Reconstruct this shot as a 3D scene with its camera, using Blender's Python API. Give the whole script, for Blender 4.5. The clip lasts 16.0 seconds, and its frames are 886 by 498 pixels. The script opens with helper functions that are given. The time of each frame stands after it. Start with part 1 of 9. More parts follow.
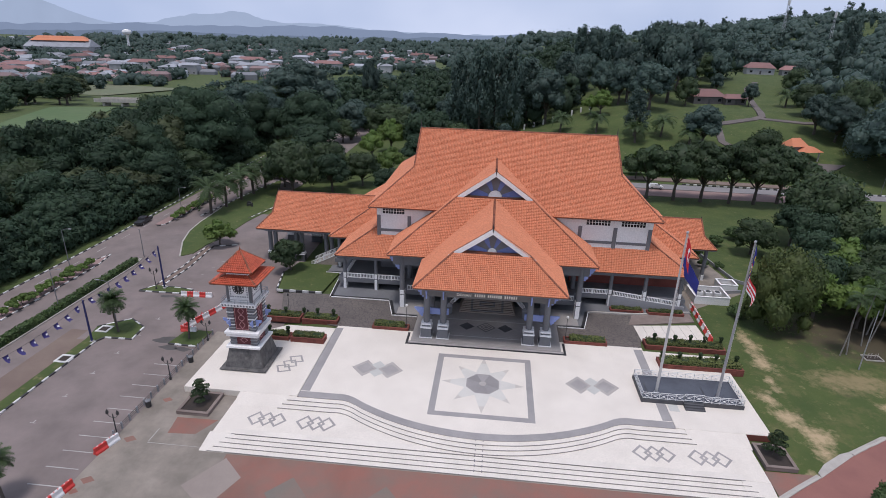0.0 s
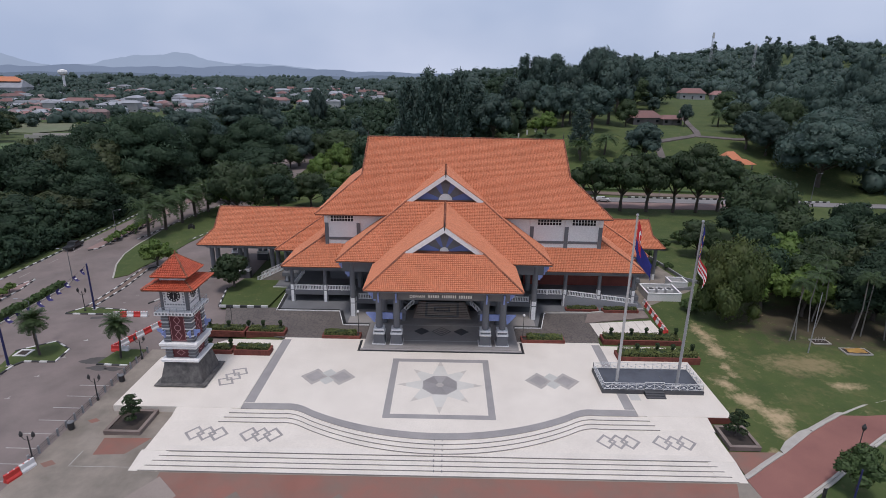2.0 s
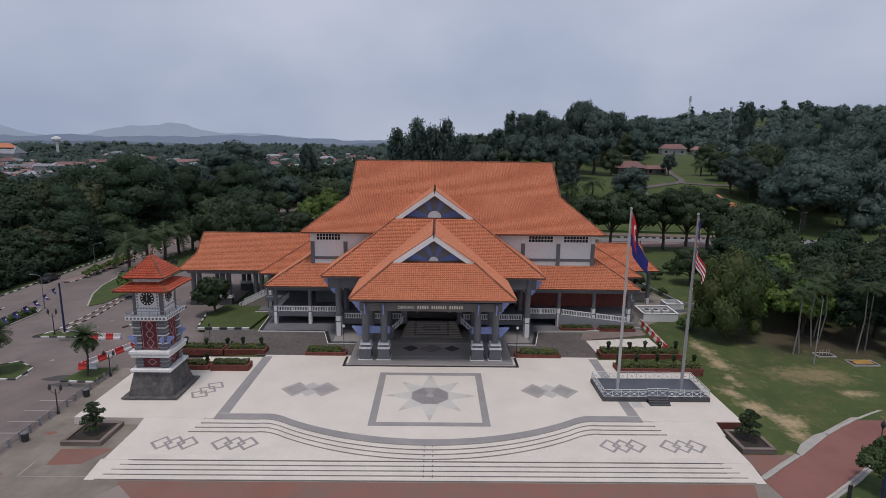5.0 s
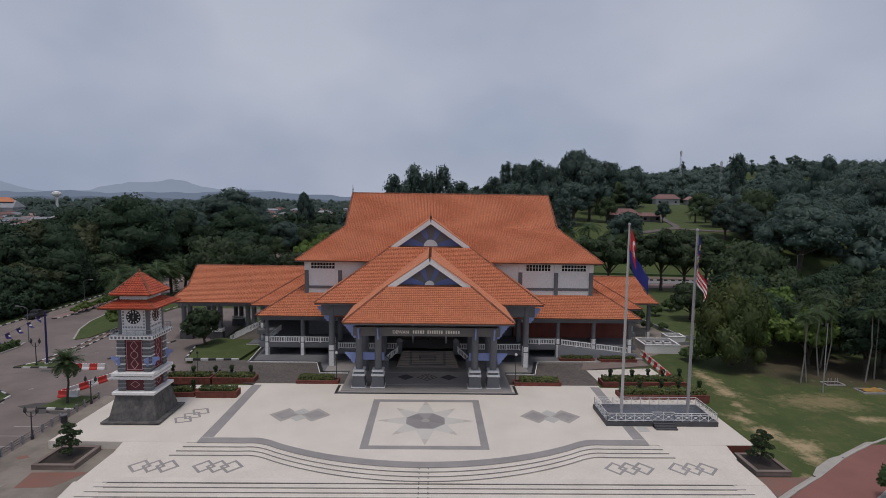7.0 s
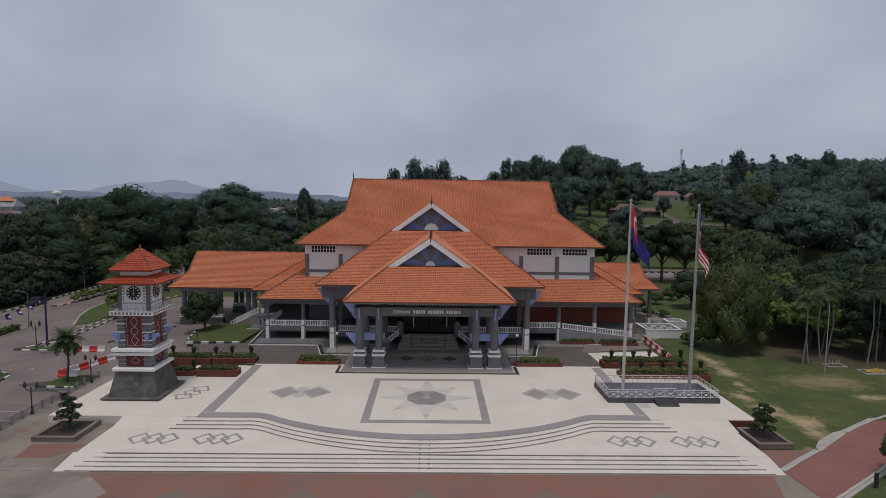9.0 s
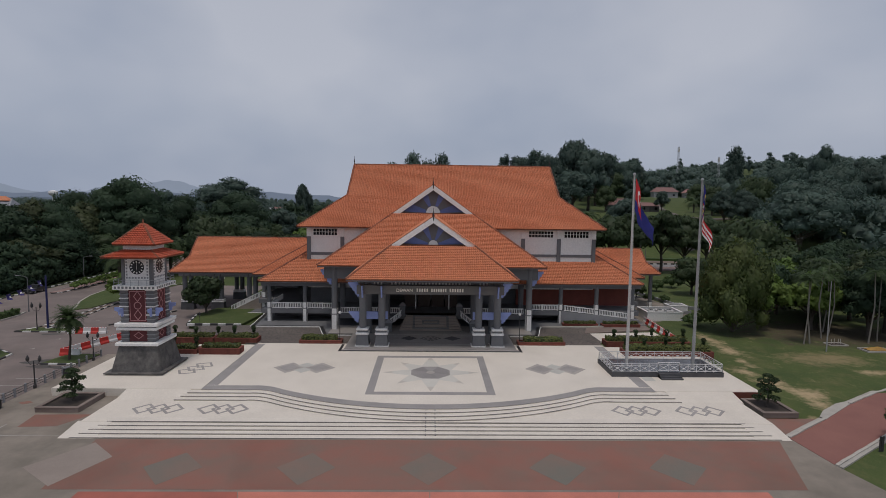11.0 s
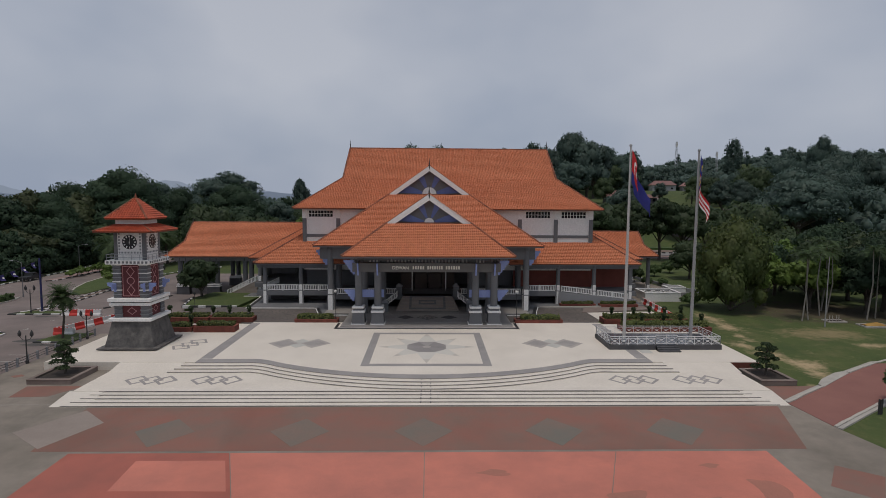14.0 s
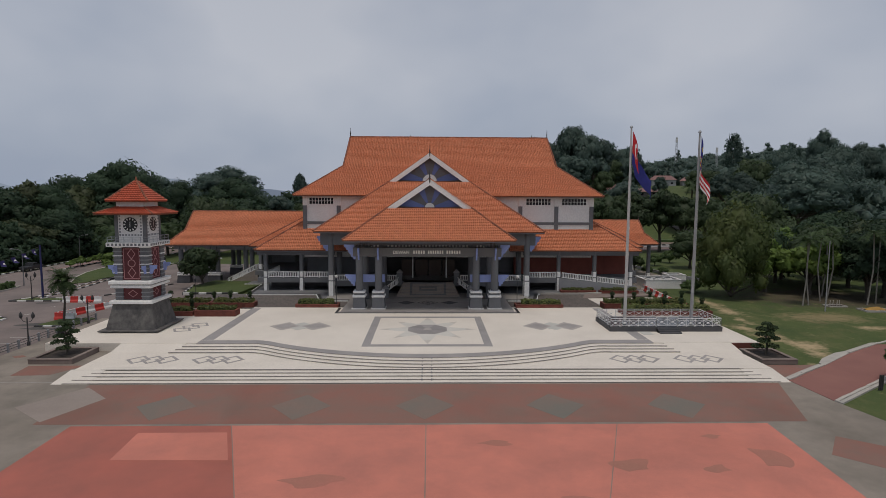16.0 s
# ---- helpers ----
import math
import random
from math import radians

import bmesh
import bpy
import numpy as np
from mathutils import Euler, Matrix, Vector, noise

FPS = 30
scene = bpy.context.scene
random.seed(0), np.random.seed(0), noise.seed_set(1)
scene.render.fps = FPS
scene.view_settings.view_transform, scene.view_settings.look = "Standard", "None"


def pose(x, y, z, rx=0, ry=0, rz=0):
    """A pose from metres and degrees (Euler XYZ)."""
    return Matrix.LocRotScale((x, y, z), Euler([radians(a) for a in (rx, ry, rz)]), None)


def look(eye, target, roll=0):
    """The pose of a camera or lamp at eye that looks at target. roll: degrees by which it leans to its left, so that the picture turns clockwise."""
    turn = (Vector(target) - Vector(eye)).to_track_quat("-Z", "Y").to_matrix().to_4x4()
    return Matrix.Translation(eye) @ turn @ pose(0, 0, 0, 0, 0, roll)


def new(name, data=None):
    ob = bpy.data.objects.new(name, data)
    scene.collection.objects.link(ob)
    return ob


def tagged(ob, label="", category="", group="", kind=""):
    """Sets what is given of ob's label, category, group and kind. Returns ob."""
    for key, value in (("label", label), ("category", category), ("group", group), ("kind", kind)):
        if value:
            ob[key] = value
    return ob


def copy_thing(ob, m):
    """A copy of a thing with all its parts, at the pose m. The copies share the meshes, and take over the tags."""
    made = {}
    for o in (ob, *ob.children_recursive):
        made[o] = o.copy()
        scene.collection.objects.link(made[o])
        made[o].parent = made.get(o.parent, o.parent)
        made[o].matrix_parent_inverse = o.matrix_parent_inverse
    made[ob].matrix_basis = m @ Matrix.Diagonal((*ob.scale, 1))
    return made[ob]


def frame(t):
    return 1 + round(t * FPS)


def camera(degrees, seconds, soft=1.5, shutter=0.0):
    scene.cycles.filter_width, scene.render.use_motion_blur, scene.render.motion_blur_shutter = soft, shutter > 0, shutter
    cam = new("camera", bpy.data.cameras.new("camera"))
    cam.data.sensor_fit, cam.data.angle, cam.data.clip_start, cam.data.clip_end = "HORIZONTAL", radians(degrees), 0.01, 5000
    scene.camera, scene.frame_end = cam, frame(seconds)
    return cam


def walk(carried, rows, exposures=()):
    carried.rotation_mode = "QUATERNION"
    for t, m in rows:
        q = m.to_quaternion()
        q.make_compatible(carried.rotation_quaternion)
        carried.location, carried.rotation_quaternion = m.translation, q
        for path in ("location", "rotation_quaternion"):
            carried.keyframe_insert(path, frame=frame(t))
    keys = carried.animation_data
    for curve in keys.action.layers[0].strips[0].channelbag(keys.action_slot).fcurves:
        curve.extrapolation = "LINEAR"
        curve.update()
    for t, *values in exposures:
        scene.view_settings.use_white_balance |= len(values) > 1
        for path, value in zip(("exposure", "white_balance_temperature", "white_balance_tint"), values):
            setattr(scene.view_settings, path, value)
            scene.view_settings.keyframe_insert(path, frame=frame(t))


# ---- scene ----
cam = camera(77.3, 16.0, soft=0.72)
PATH = [
    (0, (-0.440, -62.362, 43.142), (-0.675, -59.765, 42.122), 1.6),
    (0.5, (-0.122, -62.128, 42.069), (-0.298, -59.513, 41.083), 1.3),
    (1, (0.036, -62.002, 40.708), (-0.085, -59.368, 39.764), 1.2),
    (1.5, (0.119, -61.933, 39.171), (0.062, -59.282, 38.273), 1.1),
    (2, (0.105, -61.838, 37.647), (0.092, -59.170, 36.798), 1.0),
    (2.5, (0.083, -61.825, 36.095), (0.083, -59.142, 35.295), 1.0),
    (3, (0.053, -61.771, 34.629), (0.057, -59.074, 33.876), 1.0),
    (3.5, (0.045, -61.758, 33.242), (0.050, -59.049, 32.533), 1.0),
    (4, (0.144, -61.622, 32.171), (0.161, -58.904, 31.500), 0.9),
    (6.5, (0.286, -61.113, 25.616), (0.332, -58.328, 25.329), 0.8),
    (7, (0.335, -60.903, 24.938), (0.385, -58.115, 24.688), 0.8),
    (7.5, (0.330, -60.830, 24.115), (0.384, -58.041, 23.874), 0.9),
    (8, (0.291, -60.875, 23.352), (0.347, -58.086, 23.114), 0.9),
    (8.5, (0.304, -60.899, 22.742), (0.358, -58.108, 22.502), 0.9),
    (9, (0.281, -60.988, 22.212), (0.330, -58.201, 21.965), 0.8),
    (11.5, (-0.508, -61.226, 18.719), (-0.441, -58.437, 18.476), 0.7),
    (12, (-0.498, -61.216, 18.304), (-0.431, -58.429, 18.054), 0.6),
    (12.5, (-0.347, -61.072, 17.777), (-0.279, -58.285, 17.528), 0.6),
    (13, (-0.141, -61.005, 17.275), (-0.073, -58.216, 17.027), 0.6),
    (13.5, (-0.052, -61.034, 16.815), (0.014, -58.246, 16.568), 0.5),
    (14, (-0.035, -61.013, 16.411), (0.034, -58.225, 16.162), 0.4),
    (14.5, (-0.039, -61.026, 16.026), (0.028, -58.239, 15.772), 0.4),
    (15, (-0.015, -61.081, 15.606), (0.053, -58.293, 15.351), 0.3),
    (15.5, (-0.062, -61.117, 15.142), (0.007, -58.330, 14.885), 0.3),
    (16, (-0.105, -61.176, 14.717), (-0.036, -58.388, 14.456), 0.3),
]
EXPOSURES = [(0, 0.60, 6130, 17), (2, 0.41, 6200, 16), (4, 0.20, 6330, 16), (6.5, -0.03, 6480, 15), (8, -0.08, 6560, 14), (11.5, -0.09, 6680, 13), (14, -0.1, 6740, 12), (16, -0.05, 6820, 12)]
walk(cam, [(t, look(eye, target, roll)) for t, eye, target, roll in PATH], EXPOSURES)

# ---- light ----
world = bpy.data.worlds.new("sky")
scene.world = world
world.use_nodes = True
wn, wl = world.node_tree.nodes, world.node_tree.links
wn.clear()
SUN_EL, SUN_AZ = radians(77), radians(188)      # high before the hall, veiled by cloud
w_out = wn.new("ShaderNodeOutputWorld")
w_bg = wn.new("ShaderNodeBackground")
w_sky = wn.new("ShaderNodeTexSky")
w_sky.sky_type, w_sky.sun_disc = "NISHITA", False
w_sky.sun_elevation, w_sky.sun_rotation = SUN_EL, SUN_AZ
w_sky.dust_density, w_sky.air_density = 4.0, 1.2
w_tc = wn.new("ShaderNodeTexCoord")
w_map = wn.new("ShaderNodeMapping")
w_map.inputs["Scale"].default_value = (1.0, 1.0, 1.7)
w_no = wn.new("ShaderNodeTexNoise")
w_no.inputs["Scale"].default_value, w_no.inputs["Detail"].default_value, w_no.inputs["Roughness"].default_value = 1.9, 4.0, 0.45
w_ramp = wn.new("ShaderNodeValToRGB")
w_ramp.color_ramp.elements[0].position, w_ramp.color_ramp.elements[0].color = 0.36, (4.8, 5.8, 7.6, 1)
w_ramp.color_ramp.elements[1].position, w_ramp.color_ramp.elements[1].color = 0.66, (7.8, 8.5, 9.8, 1)
w_mix = wn.new("ShaderNodeMix")
w_mix.data_type = "RGBA"
w_mix.inputs[0].default_value = 0.86            # overcast: mostly cloud
wl.new(w_tc.outputs["Generated"], w_map.inputs["Vector"])
wl.new(w_map.outputs["Vector"], w_no.inputs["Vector"])
wl.new(w_no.outputs["Fac"], w_ramp.inputs["Fac"])
wl.new(w_sky.outputs["Color"], w_mix.inputs[6])
wl.new(w_ramp.outputs["Color"], w_mix.inputs[7])
w_sep, w_grad, w_mul = wn.new("ShaderNodeSeparateXYZ"), wn.new("ShaderNodeMapRange"), wn.new("ShaderNodeMix")
w_grad.inputs["From Min"].default_value, w_grad.inputs["From Max"].default_value = 0.0, 0.8
w_grad.inputs["To Min"].default_value, w_grad.inputs["To Max"].default_value = 1.12, 0.86
w_mul.data_type, w_mul.blend_type = "RGBA", "MULTIPLY"
w_mul.inputs[0].default_value = 1.0
wl.new(w_tc.outputs["Generated"], w_sep.inputs["Vector"])
wl.new(w_sep.outputs["Z"], w_grad.inputs["Value"])
wl.new(w_mix.outputs[2], w_mul.inputs[6])
wl.new(w_grad.outputs["Result"], w_mul.inputs[7])
wl.new(w_mul.outputs[2], w_bg.inputs["Color"])
w_bg.inputs["Strength"].default_value = 0.063
wl.new(w_bg.outputs["Background"], w_out.inputs["Surface"])

sun = new("sun", bpy.data.lights.new("sun", "SUN"))
sun.data.energy, sun.data.angle, sun.data.color = 1.40, radians(12), (1.0, 0.95, 0.88)
sun.matrix_world = look((0, 0, 0), (-math.sin(SUN_AZ) * math.cos(SUN_EL), -math.cos(SUN_AZ) * math.cos(SUN_EL), -math.sin(SUN_EL)))

# ---- materials ----
def mat(name, colour, rough=0.8, second=None, scale=1.0, metal=0.0, grain=None, bump=0.15, island=0.0, stain=0.0, coords="Object", emission=0.0, obj=0.0):
    """A procedural surface: two colours mixed by broad noise, fine grain with relief, optional tone shift by island or by object."""
    m = bpy.data.materials.new(name)
    m.use_nodes = True
    n, l = m.node_tree.nodes, m.node_tree.links
    b = n["Principled BSDF"]
    b.inputs["Roughness"].default_value, b.inputs["Metallic"].default_value = rough, metal
    second = second or tuple(c * 0.72 for c in colour)
    tc = n.new("ShaderNodeTexCoord")
    big = n.new("ShaderNodeTexNoise")
    big.inputs["Scale"].default_value, big.inputs["Detail"].default_value, big.inputs["Roughness"].default_value = 0.35 * scale, 6, 0.62
    l.new(tc.outputs[coords], big.inputs["Vector"])
    ramp = n.new("ShaderNodeMapRange")
    ramp.inputs["From Min"].default_value, ramp.inputs["From Max"].default_value = 0.34, 0.68
    l.new(big.outputs["Fac"], ramp.inputs["Value"])
    mix = n.new("ShaderNodeMix")
    mix.data_type = "RGBA"
    mix.inputs[6].default_value, mix.inputs[7].default_value = (*colour, 1), (*second, 1)
    l.new(ramp.outputs["Result"], mix.inputs[0])
    out = mix.outputs[2]
    fine = n.new("ShaderNodeTexNoise")
    fine.inputs["Scale"].default_value, fine.inputs["Detail"].default_value = (grain or 9.0) * scale, 5
    l.new(tc.outputs[coords], fine.inputs["Vector"])
    f2 = n.new("ShaderNodeMapRange")
    f2.inputs["To Min"].default_value, f2.inputs["To Max"].default_value = 0.78, 1.2
    l.new(fine.outputs["Fac"], f2.inputs["Value"])
    mul = n.new("ShaderNodeMix")
    mul.data_type, mul.blend_type = "RGBA", "MULTIPLY"
    mul.inputs[0].default_value = 1.0
    l.new(out, mul.inputs[6])
    l.new(f2.outputs["Result"], mul.inputs[7])
    out = mul.outputs[2]
    for amount, node, socket in ((island, "ShaderNodeNewGeometry", "Random Per Island"), (obj, "ShaderNodeObjectInfo", "Random")):
        if not amount:
            continue
        src = n.new(node).outputs[socket]
        r = n.new("ShaderNodeMapRange")
        r.inputs["To Min"].default_value, r.inputs["To Max"].default_value = 1 - amount, 1 + amount
        l.new(src, r.inputs["Value"])
        mu = n.new("ShaderNodeMix")
        mu.data_type, mu.blend_type = "RGBA", "MULTIPLY"
        mu.inputs[0].default_value = 1.0
        l.new(out, mu.inputs[6])
        l.new(r.outputs["Result"], mu.inputs[7])
        out = mu.outputs[2]
    if stain:
        s = n.new("ShaderNodeTexNoise")
        s.inputs["Scale"].default_value, s.inputs["Detail"].default_value, s.inputs["Distortion"].default_value = 0.11 * scale, 8, 0.6
        l.new(tc.outputs[coords], s.inputs["Vector"])
        sr = n.new("ShaderNodeMapRange")
        sr.inputs["From Min"].default_value, sr.inputs["From Max"].default_value = 0.5, 0.72
        sr.inputs["To Max"].default_value = stain
        l.new(s.outputs["Fac"], sr.inputs["Value"])
        sm = n.new("ShaderNodeMix")
        sm.data_type = "RGBA"
        sm.inputs[7].default_value = (colour[0] * 0.45, colour[1] * 0.42, colour[2] * 0.38, 1)
        l.new(sr.outputs["Result"], sm.inputs[0])
        l.new(out, sm.inputs[6])
        out = sm.outputs[2]
    l.new(out, b.inputs["Base Color"])
    if bump:
        bp = n.new("ShaderNodeBump")
        bp.inputs["Strength"].default_value, bp.inputs["Distance"].default_value = bump, 0.03
        l.new(fine.outputs["Fac"], bp.inputs["Height"])
        l.new(bp.outputs["Normal"], b.inputs["Normal"])
    if emission:
        l.new(out, b.inputs["Emission Color"])
        b.inputs["Emission Strength"].default_value = emission
    return m


def leaf_mat(name, colour, second, scale=0.5, spec=0.3):
    """Foliage: tone by leaf island, by plant and by broad patches."""
    m = mat(name, colour, 0.58, second, scale=scale, island=0.12, bump=0, obj=0.2)
    n, l = m.node_tree.nodes, m.node_tree.links
    b = n["Principled BSDF"]
    b.inputs["Specular IOR Level"].default_value = spec
    tr, mx = n.new("ShaderNodeBsdfTranslucent"), n.new("ShaderNodeMixShader")
    mx.inputs[0].default_value = 0.32
    l.new(b.inputs["Base Color"].links[0].from_socket, tr.inputs["Color"])
    l.new(b.outputs["BSDF"], mx.inputs[1])
    l.new(tr.outputs["BSDF"], mx.inputs[2])
    l.new(mx.outputs["Shader"], n["Material Output"].inputs["Surface"])
    return m


M_TILE = mat("roof_tile", (0.61, 0.228, 0.116), 0.75, (0.55, 0.198, 0.098), scale=0.4, island=0.09, bump=0.1, grain=30)
M_TILE_PIECE = mat("roof_tile_single", (0.61, 0.228, 0.116), 0.75, (0.55, 0.198, 0.098), scale=0.4, obj=0.09, bump=0.1, grain=30)
M_TILE_RED = mat("roof_tile_red", (0.50, 0.10, 0.045), 0.7, (0.40, 0.075, 0.035), scale=0.6, island=0.16, bump=0.1, grain=30)
M_CAP = mat("ridge_tile", (0.32, 0.10, 0.048), 0.8, (0.15, 0.058, 0.036), scale=2.0, island=0.25, grain=20)
M_CONC = mat("white_plaza_concrete", (0.72, 0.66, 0.582), 0.85, (0.64, 0.583, 0.512), scale=0.5, stain=0.10, grain=16, bump=0.06)
M_CONC_ST = mat("step_concrete", (0.72, 0.662, 0.588), 0.85, (0.63, 0.578, 0.512), scale=0.8, stain=0.12, grain=16, bump=0.06)
M_NOSE = mat("step_nosing_grey", (0.29, 0.265, 0.235), 0.85, (0.18, 0.17, 0.165), scale=2, grain=14)
M_BAND = mat("grey_paving_band", (0.33, 0.31, 0.30), 0.85, (0.26, 0.245, 0.24), scale=0.8, grain=14)
M_INLAY = mat("grey_inlay", (0.36, 0.335, 0.32), 0.85, (0.28, 0.26, 0.25), scale=1.2, grain=14)
M_INLAY_PALE = mat("pale_grey_inlay", (0.52, 0.51, 0.47), 0.85, (0.44, 0.43, 0.40), scale=1.2, grain=14)
M_INLAY_MID = mat("warm_grey_inlay", (0.42, 0.385, 0.35), 0.85, (0.35, 0.32, 0.3), scale=1.2, grain=14)
M_STAR = mat("pale_star_inlay", (0.60, 0.575, 0.525), 0.85, (0.54, 0.515, 0.47), scale=1.2, grain=14)
M_STAR_TIP = mat("warm_star_inlay", (0.54, 0.49, 0.435), 0.85, (0.47, 0.43, 0.385), scale=1.2, grain=14)
M_INLAY_DARK = mat("dark_granite_inlay", (0.20, 0.19, 0.19), 0.7, (0.15, 0.145, 0.15), scale=1.2, grain=20)
M_GREY = mat("grey_painted_plaster", (0.168, 0.17, 0.177), 0.75, (0.135, 0.138, 0.145), scale=0.8, grain=12, bump=0.08)
M_GREY_LT = mat("pale_grey_plaster", (0.295, 0.296, 0.305), 0.75, (0.25, 0.252, 0.262), scale=0.8, grain=12, bump=0.08)
M_WHITE = mat("white_painted_plaster", (0.84, 0.83, 0.81), 0.7, (0.77, 0.76, 0.74), scale=0.5, grain=10, bump=0.06, stain=0.06)
M_BEAM = mat("brown_grey_beam_paint", (0.165, 0.158, 0.15), 0.75, (0.135, 0.13, 0.124), scale=0.8, grain=12, bump=0.08)
M_BLACK = mat("black_granite_and_shade", (0.022, 0.022, 0.024), 0.45, (0.035, 0.034, 0.034), scale=2.0, grain=18, bump=0.05)
M_BLUE = mat("blue_painted_panel", (0.16, 0.21, 0.45), 0.65, (0.13, 0.17, 0.37), scale=1.0, grain=12, bump=0.05)
M_BLUE_PALE = mat("pale_blue_paint", (0.30, 0.37, 0.68), 0.65, (0.25, 0.31, 0.58), scale=1.0, grain=12, bump=0.05)
M_PLINTH = mat("weathered_plinth_stone", (0.15, 0.142, 0.135), 0.85, (0.058, 0.056, 0.056), scale=4.0, grain=14, bump=0.35, stain=0.3)
M_STONE = mat("dark_granite_plinth", (0.085, 0.085, 0.09), 0.6, (0.05, 0.05, 0.055), scale=1.6, grain=18, bump=0.3)
M_FLOORTILE = mat("grey_floor_tile", (0.325, 0.305, 0.287), 0.5, (0.265, 0.248, 0.234), scale=0.7, grain=12, bump=0.04)
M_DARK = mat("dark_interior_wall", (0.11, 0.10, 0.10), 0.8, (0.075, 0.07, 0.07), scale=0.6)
M_GLASS_DK = mat("dark_window_glass", (0.012, 0.013, 0.016), 0.12, (0.02, 0.02, 0.024), bump=0)
M_DOORWOOD = mat("brown_door_wood", (0.062, 0.036, 0.026), 0.55, (0.045, 0.027, 0.02), scale=1.5, grain=20)
M_DECK = mat("polished_dark_granite", (0.075, 0.08, 0.095), 0.2, (0.055, 0.058, 0.07), scale=1.2, grain=20, bump=0.02)
M_REDWALL = mat("red_brick_wall", (0.26, 0.075, 0.055), 0.85, (0.20, 0.055, 0.042), scale=1.4, grain=16, bump=0.3)
M_BRICK = mat("planter_red_brick", (0.21, 0.062, 0.043), 0.9, (0.135, 0.042, 0.032), scale=1.4, grain=16, bump=0.35, obj=0.2)
M_ASPHALT = mat("worn_asphalt", (0.16, 0.135, 0.125), 0.95, (0.11, 0.095, 0.09), scale=0.35, grain=40, bump=0.25, stain=0.25)
M_ROAD = mat("road_asphalt", (0.225, 0.182, 0.168), 0.95, (0.158, 0.13, 0.12), scale=0.55, grain=40, bump=0.25, stain=0.3)
M_APRON = mat("apron_concrete", (0.285, 0.245, 0.205), 0.92, (0.175, 0.152, 0.126), scale=0.8, grain=26, stain=0.25)
M_APRON_RED = mat("faded_red_paint", (0.265, 0.118, 0.09), 0.92, (0.205, 0.132, 0.106), scale=0.9, grain=26, stain=0.3)
M_RED_FLOOR = mat("bright_red_court_paint", (0.60, 0.205, 0.148), 0.9, (0.45, 0.165, 0.125), scale=0.8, grain=30, stain=0.22)
M_RED_FLOOR2 = mat("dull_red_court_paint", (0.42, 0.125, 0.092), 0.9, (0.32, 0.108, 0.082), scale=0.9, grain=26, stain=0.25)
M_GREYGREEN = mat("grey_green_paint", (0.16, 0.15, 0.127), 0.92, (0.22, 0.145, 0.117), scale=0.6, grain=24)
M_PATH = mat("red_brown_path", (0.27, 0.12, 0.098), 0.92, (0.22, 0.095, 0.08), scale=0.5, grain=30, stain=0.2)
M_PLANTER = mat("brown_grey_planter_wall", (0.25, 0.20, 0.175), 0.9, (0.175, 0.135, 0.118), scale=1.2, grain=14, stain=0.3)
M_OCTAGON = mat("grey_octagon_stone", (0.30, 0.28, 0.275), 0.8, (0.25, 0.235, 0.23), scale=1.0, grain=14, obj=0.12)
M_RED_STAIN = mat("stained_red_paint", (0.34, 0.15, 0.11), 0.92, (0.42, 0.16, 0.12), scale=0.9, grain=16)
M_APRON_PALE = mat("pale_apron_concrete", (0.30, 0.25, 0.218), 0.92, (0.245, 0.203, 0.177), scale=0.5, grain=24, stain=0.2)
M_KERB = mat("kerb_concrete", (0.46, 0.43, 0.385), 0.9, (0.34, 0.32, 0.29), scale=1.2, grain=16, stain=0.25)
M_KERB_BLACK = mat("kerb_black_paint", (0.035, 0.035, 0.037), 0.8, (0.06, 0.058, 0.056), scale=2, obj=0.15)
M_KERB_WHITE = mat("kerb_white_paint", (0.70, 0.69, 0.66), 0.8, (0.5, 0.49, 0.47), scale=2, obj=0.1)
M_PAINT = mat("road_marking_white", (0.46, 0.44, 0.415), 0.85, (0.27, 0.25, 0.235), scale=1.5, grain=14)
M_SOIL = mat("dark_soil", (0.055, 0.042, 0.034), 1.0, (0.035, 0.028, 0.024), scale=2, bump=0.5)
M_WHITE_PLASTIC = mat("white_plastic", (0.75, 0.74, 0.72), 0.5, (0.62, 0.61, 0.6), scale=2, bump=0.03)
M_RED_PLASTIC = mat("red_plastic", (0.62, 0.045, 0.035), 0.5, (0.48, 0.04, 0.03), scale=2, bump=0.03)
M_STEEL = mat("galvanised_steel", (0.44, 0.45, 0.46), 0.45, (0.36, 0.37, 0.38), metal=0.6, bump=0.03)
M_POLE = mat("grey_pole_paint", (0.33, 0.33, 0.33), 0.5, (0.27, 0.27, 0.275), bump=0.03)
M_POLE_PALE = mat("pale_pole_paint", (0.52, 0.51, 0.49), 0.5, (0.44, 0.43, 0.42), bump=0.03)
M_IRON = mat("black_iron", (0.03, 0.03, 0.032), 0.55, (0.045, 0.043, 0.042), bump=0.05)
M_NAVY = mat("navy_paint", (0.025, 0.03, 0.12), 0.5, (0.02, 0.022, 0.09), bump=0.03)
M_PURPLE = mat("purple_cloth", (0.05, 0.04, 0.17), 0.85, (0.035, 0.03, 0.12), scale=2)
M_FLAG_RED = mat("red_cloth", (0.55, 0.025, 0.03), 0.8, (0.45, 0.02, 0.025), scale=2, bump=0.03)
M_FLAG_BLUE = mat("navy_cloth", (0.02, 0.025, 0.20), 0.8, (0.015, 0.02, 0.15), scale=2, bump=0.03)
M_FLAG_WHITE = mat("white_cloth", (0.75, 0.74, 0.73), 0.8, (0.66, 0.65, 0.64), scale=2, bump=0.03)
M_FLAG_YELLOW = mat("yellow_cloth", (0.75, 0.55, 0.04), 0.8, (0.65, 0.47, 0.03), scale=2, bump=0.03)
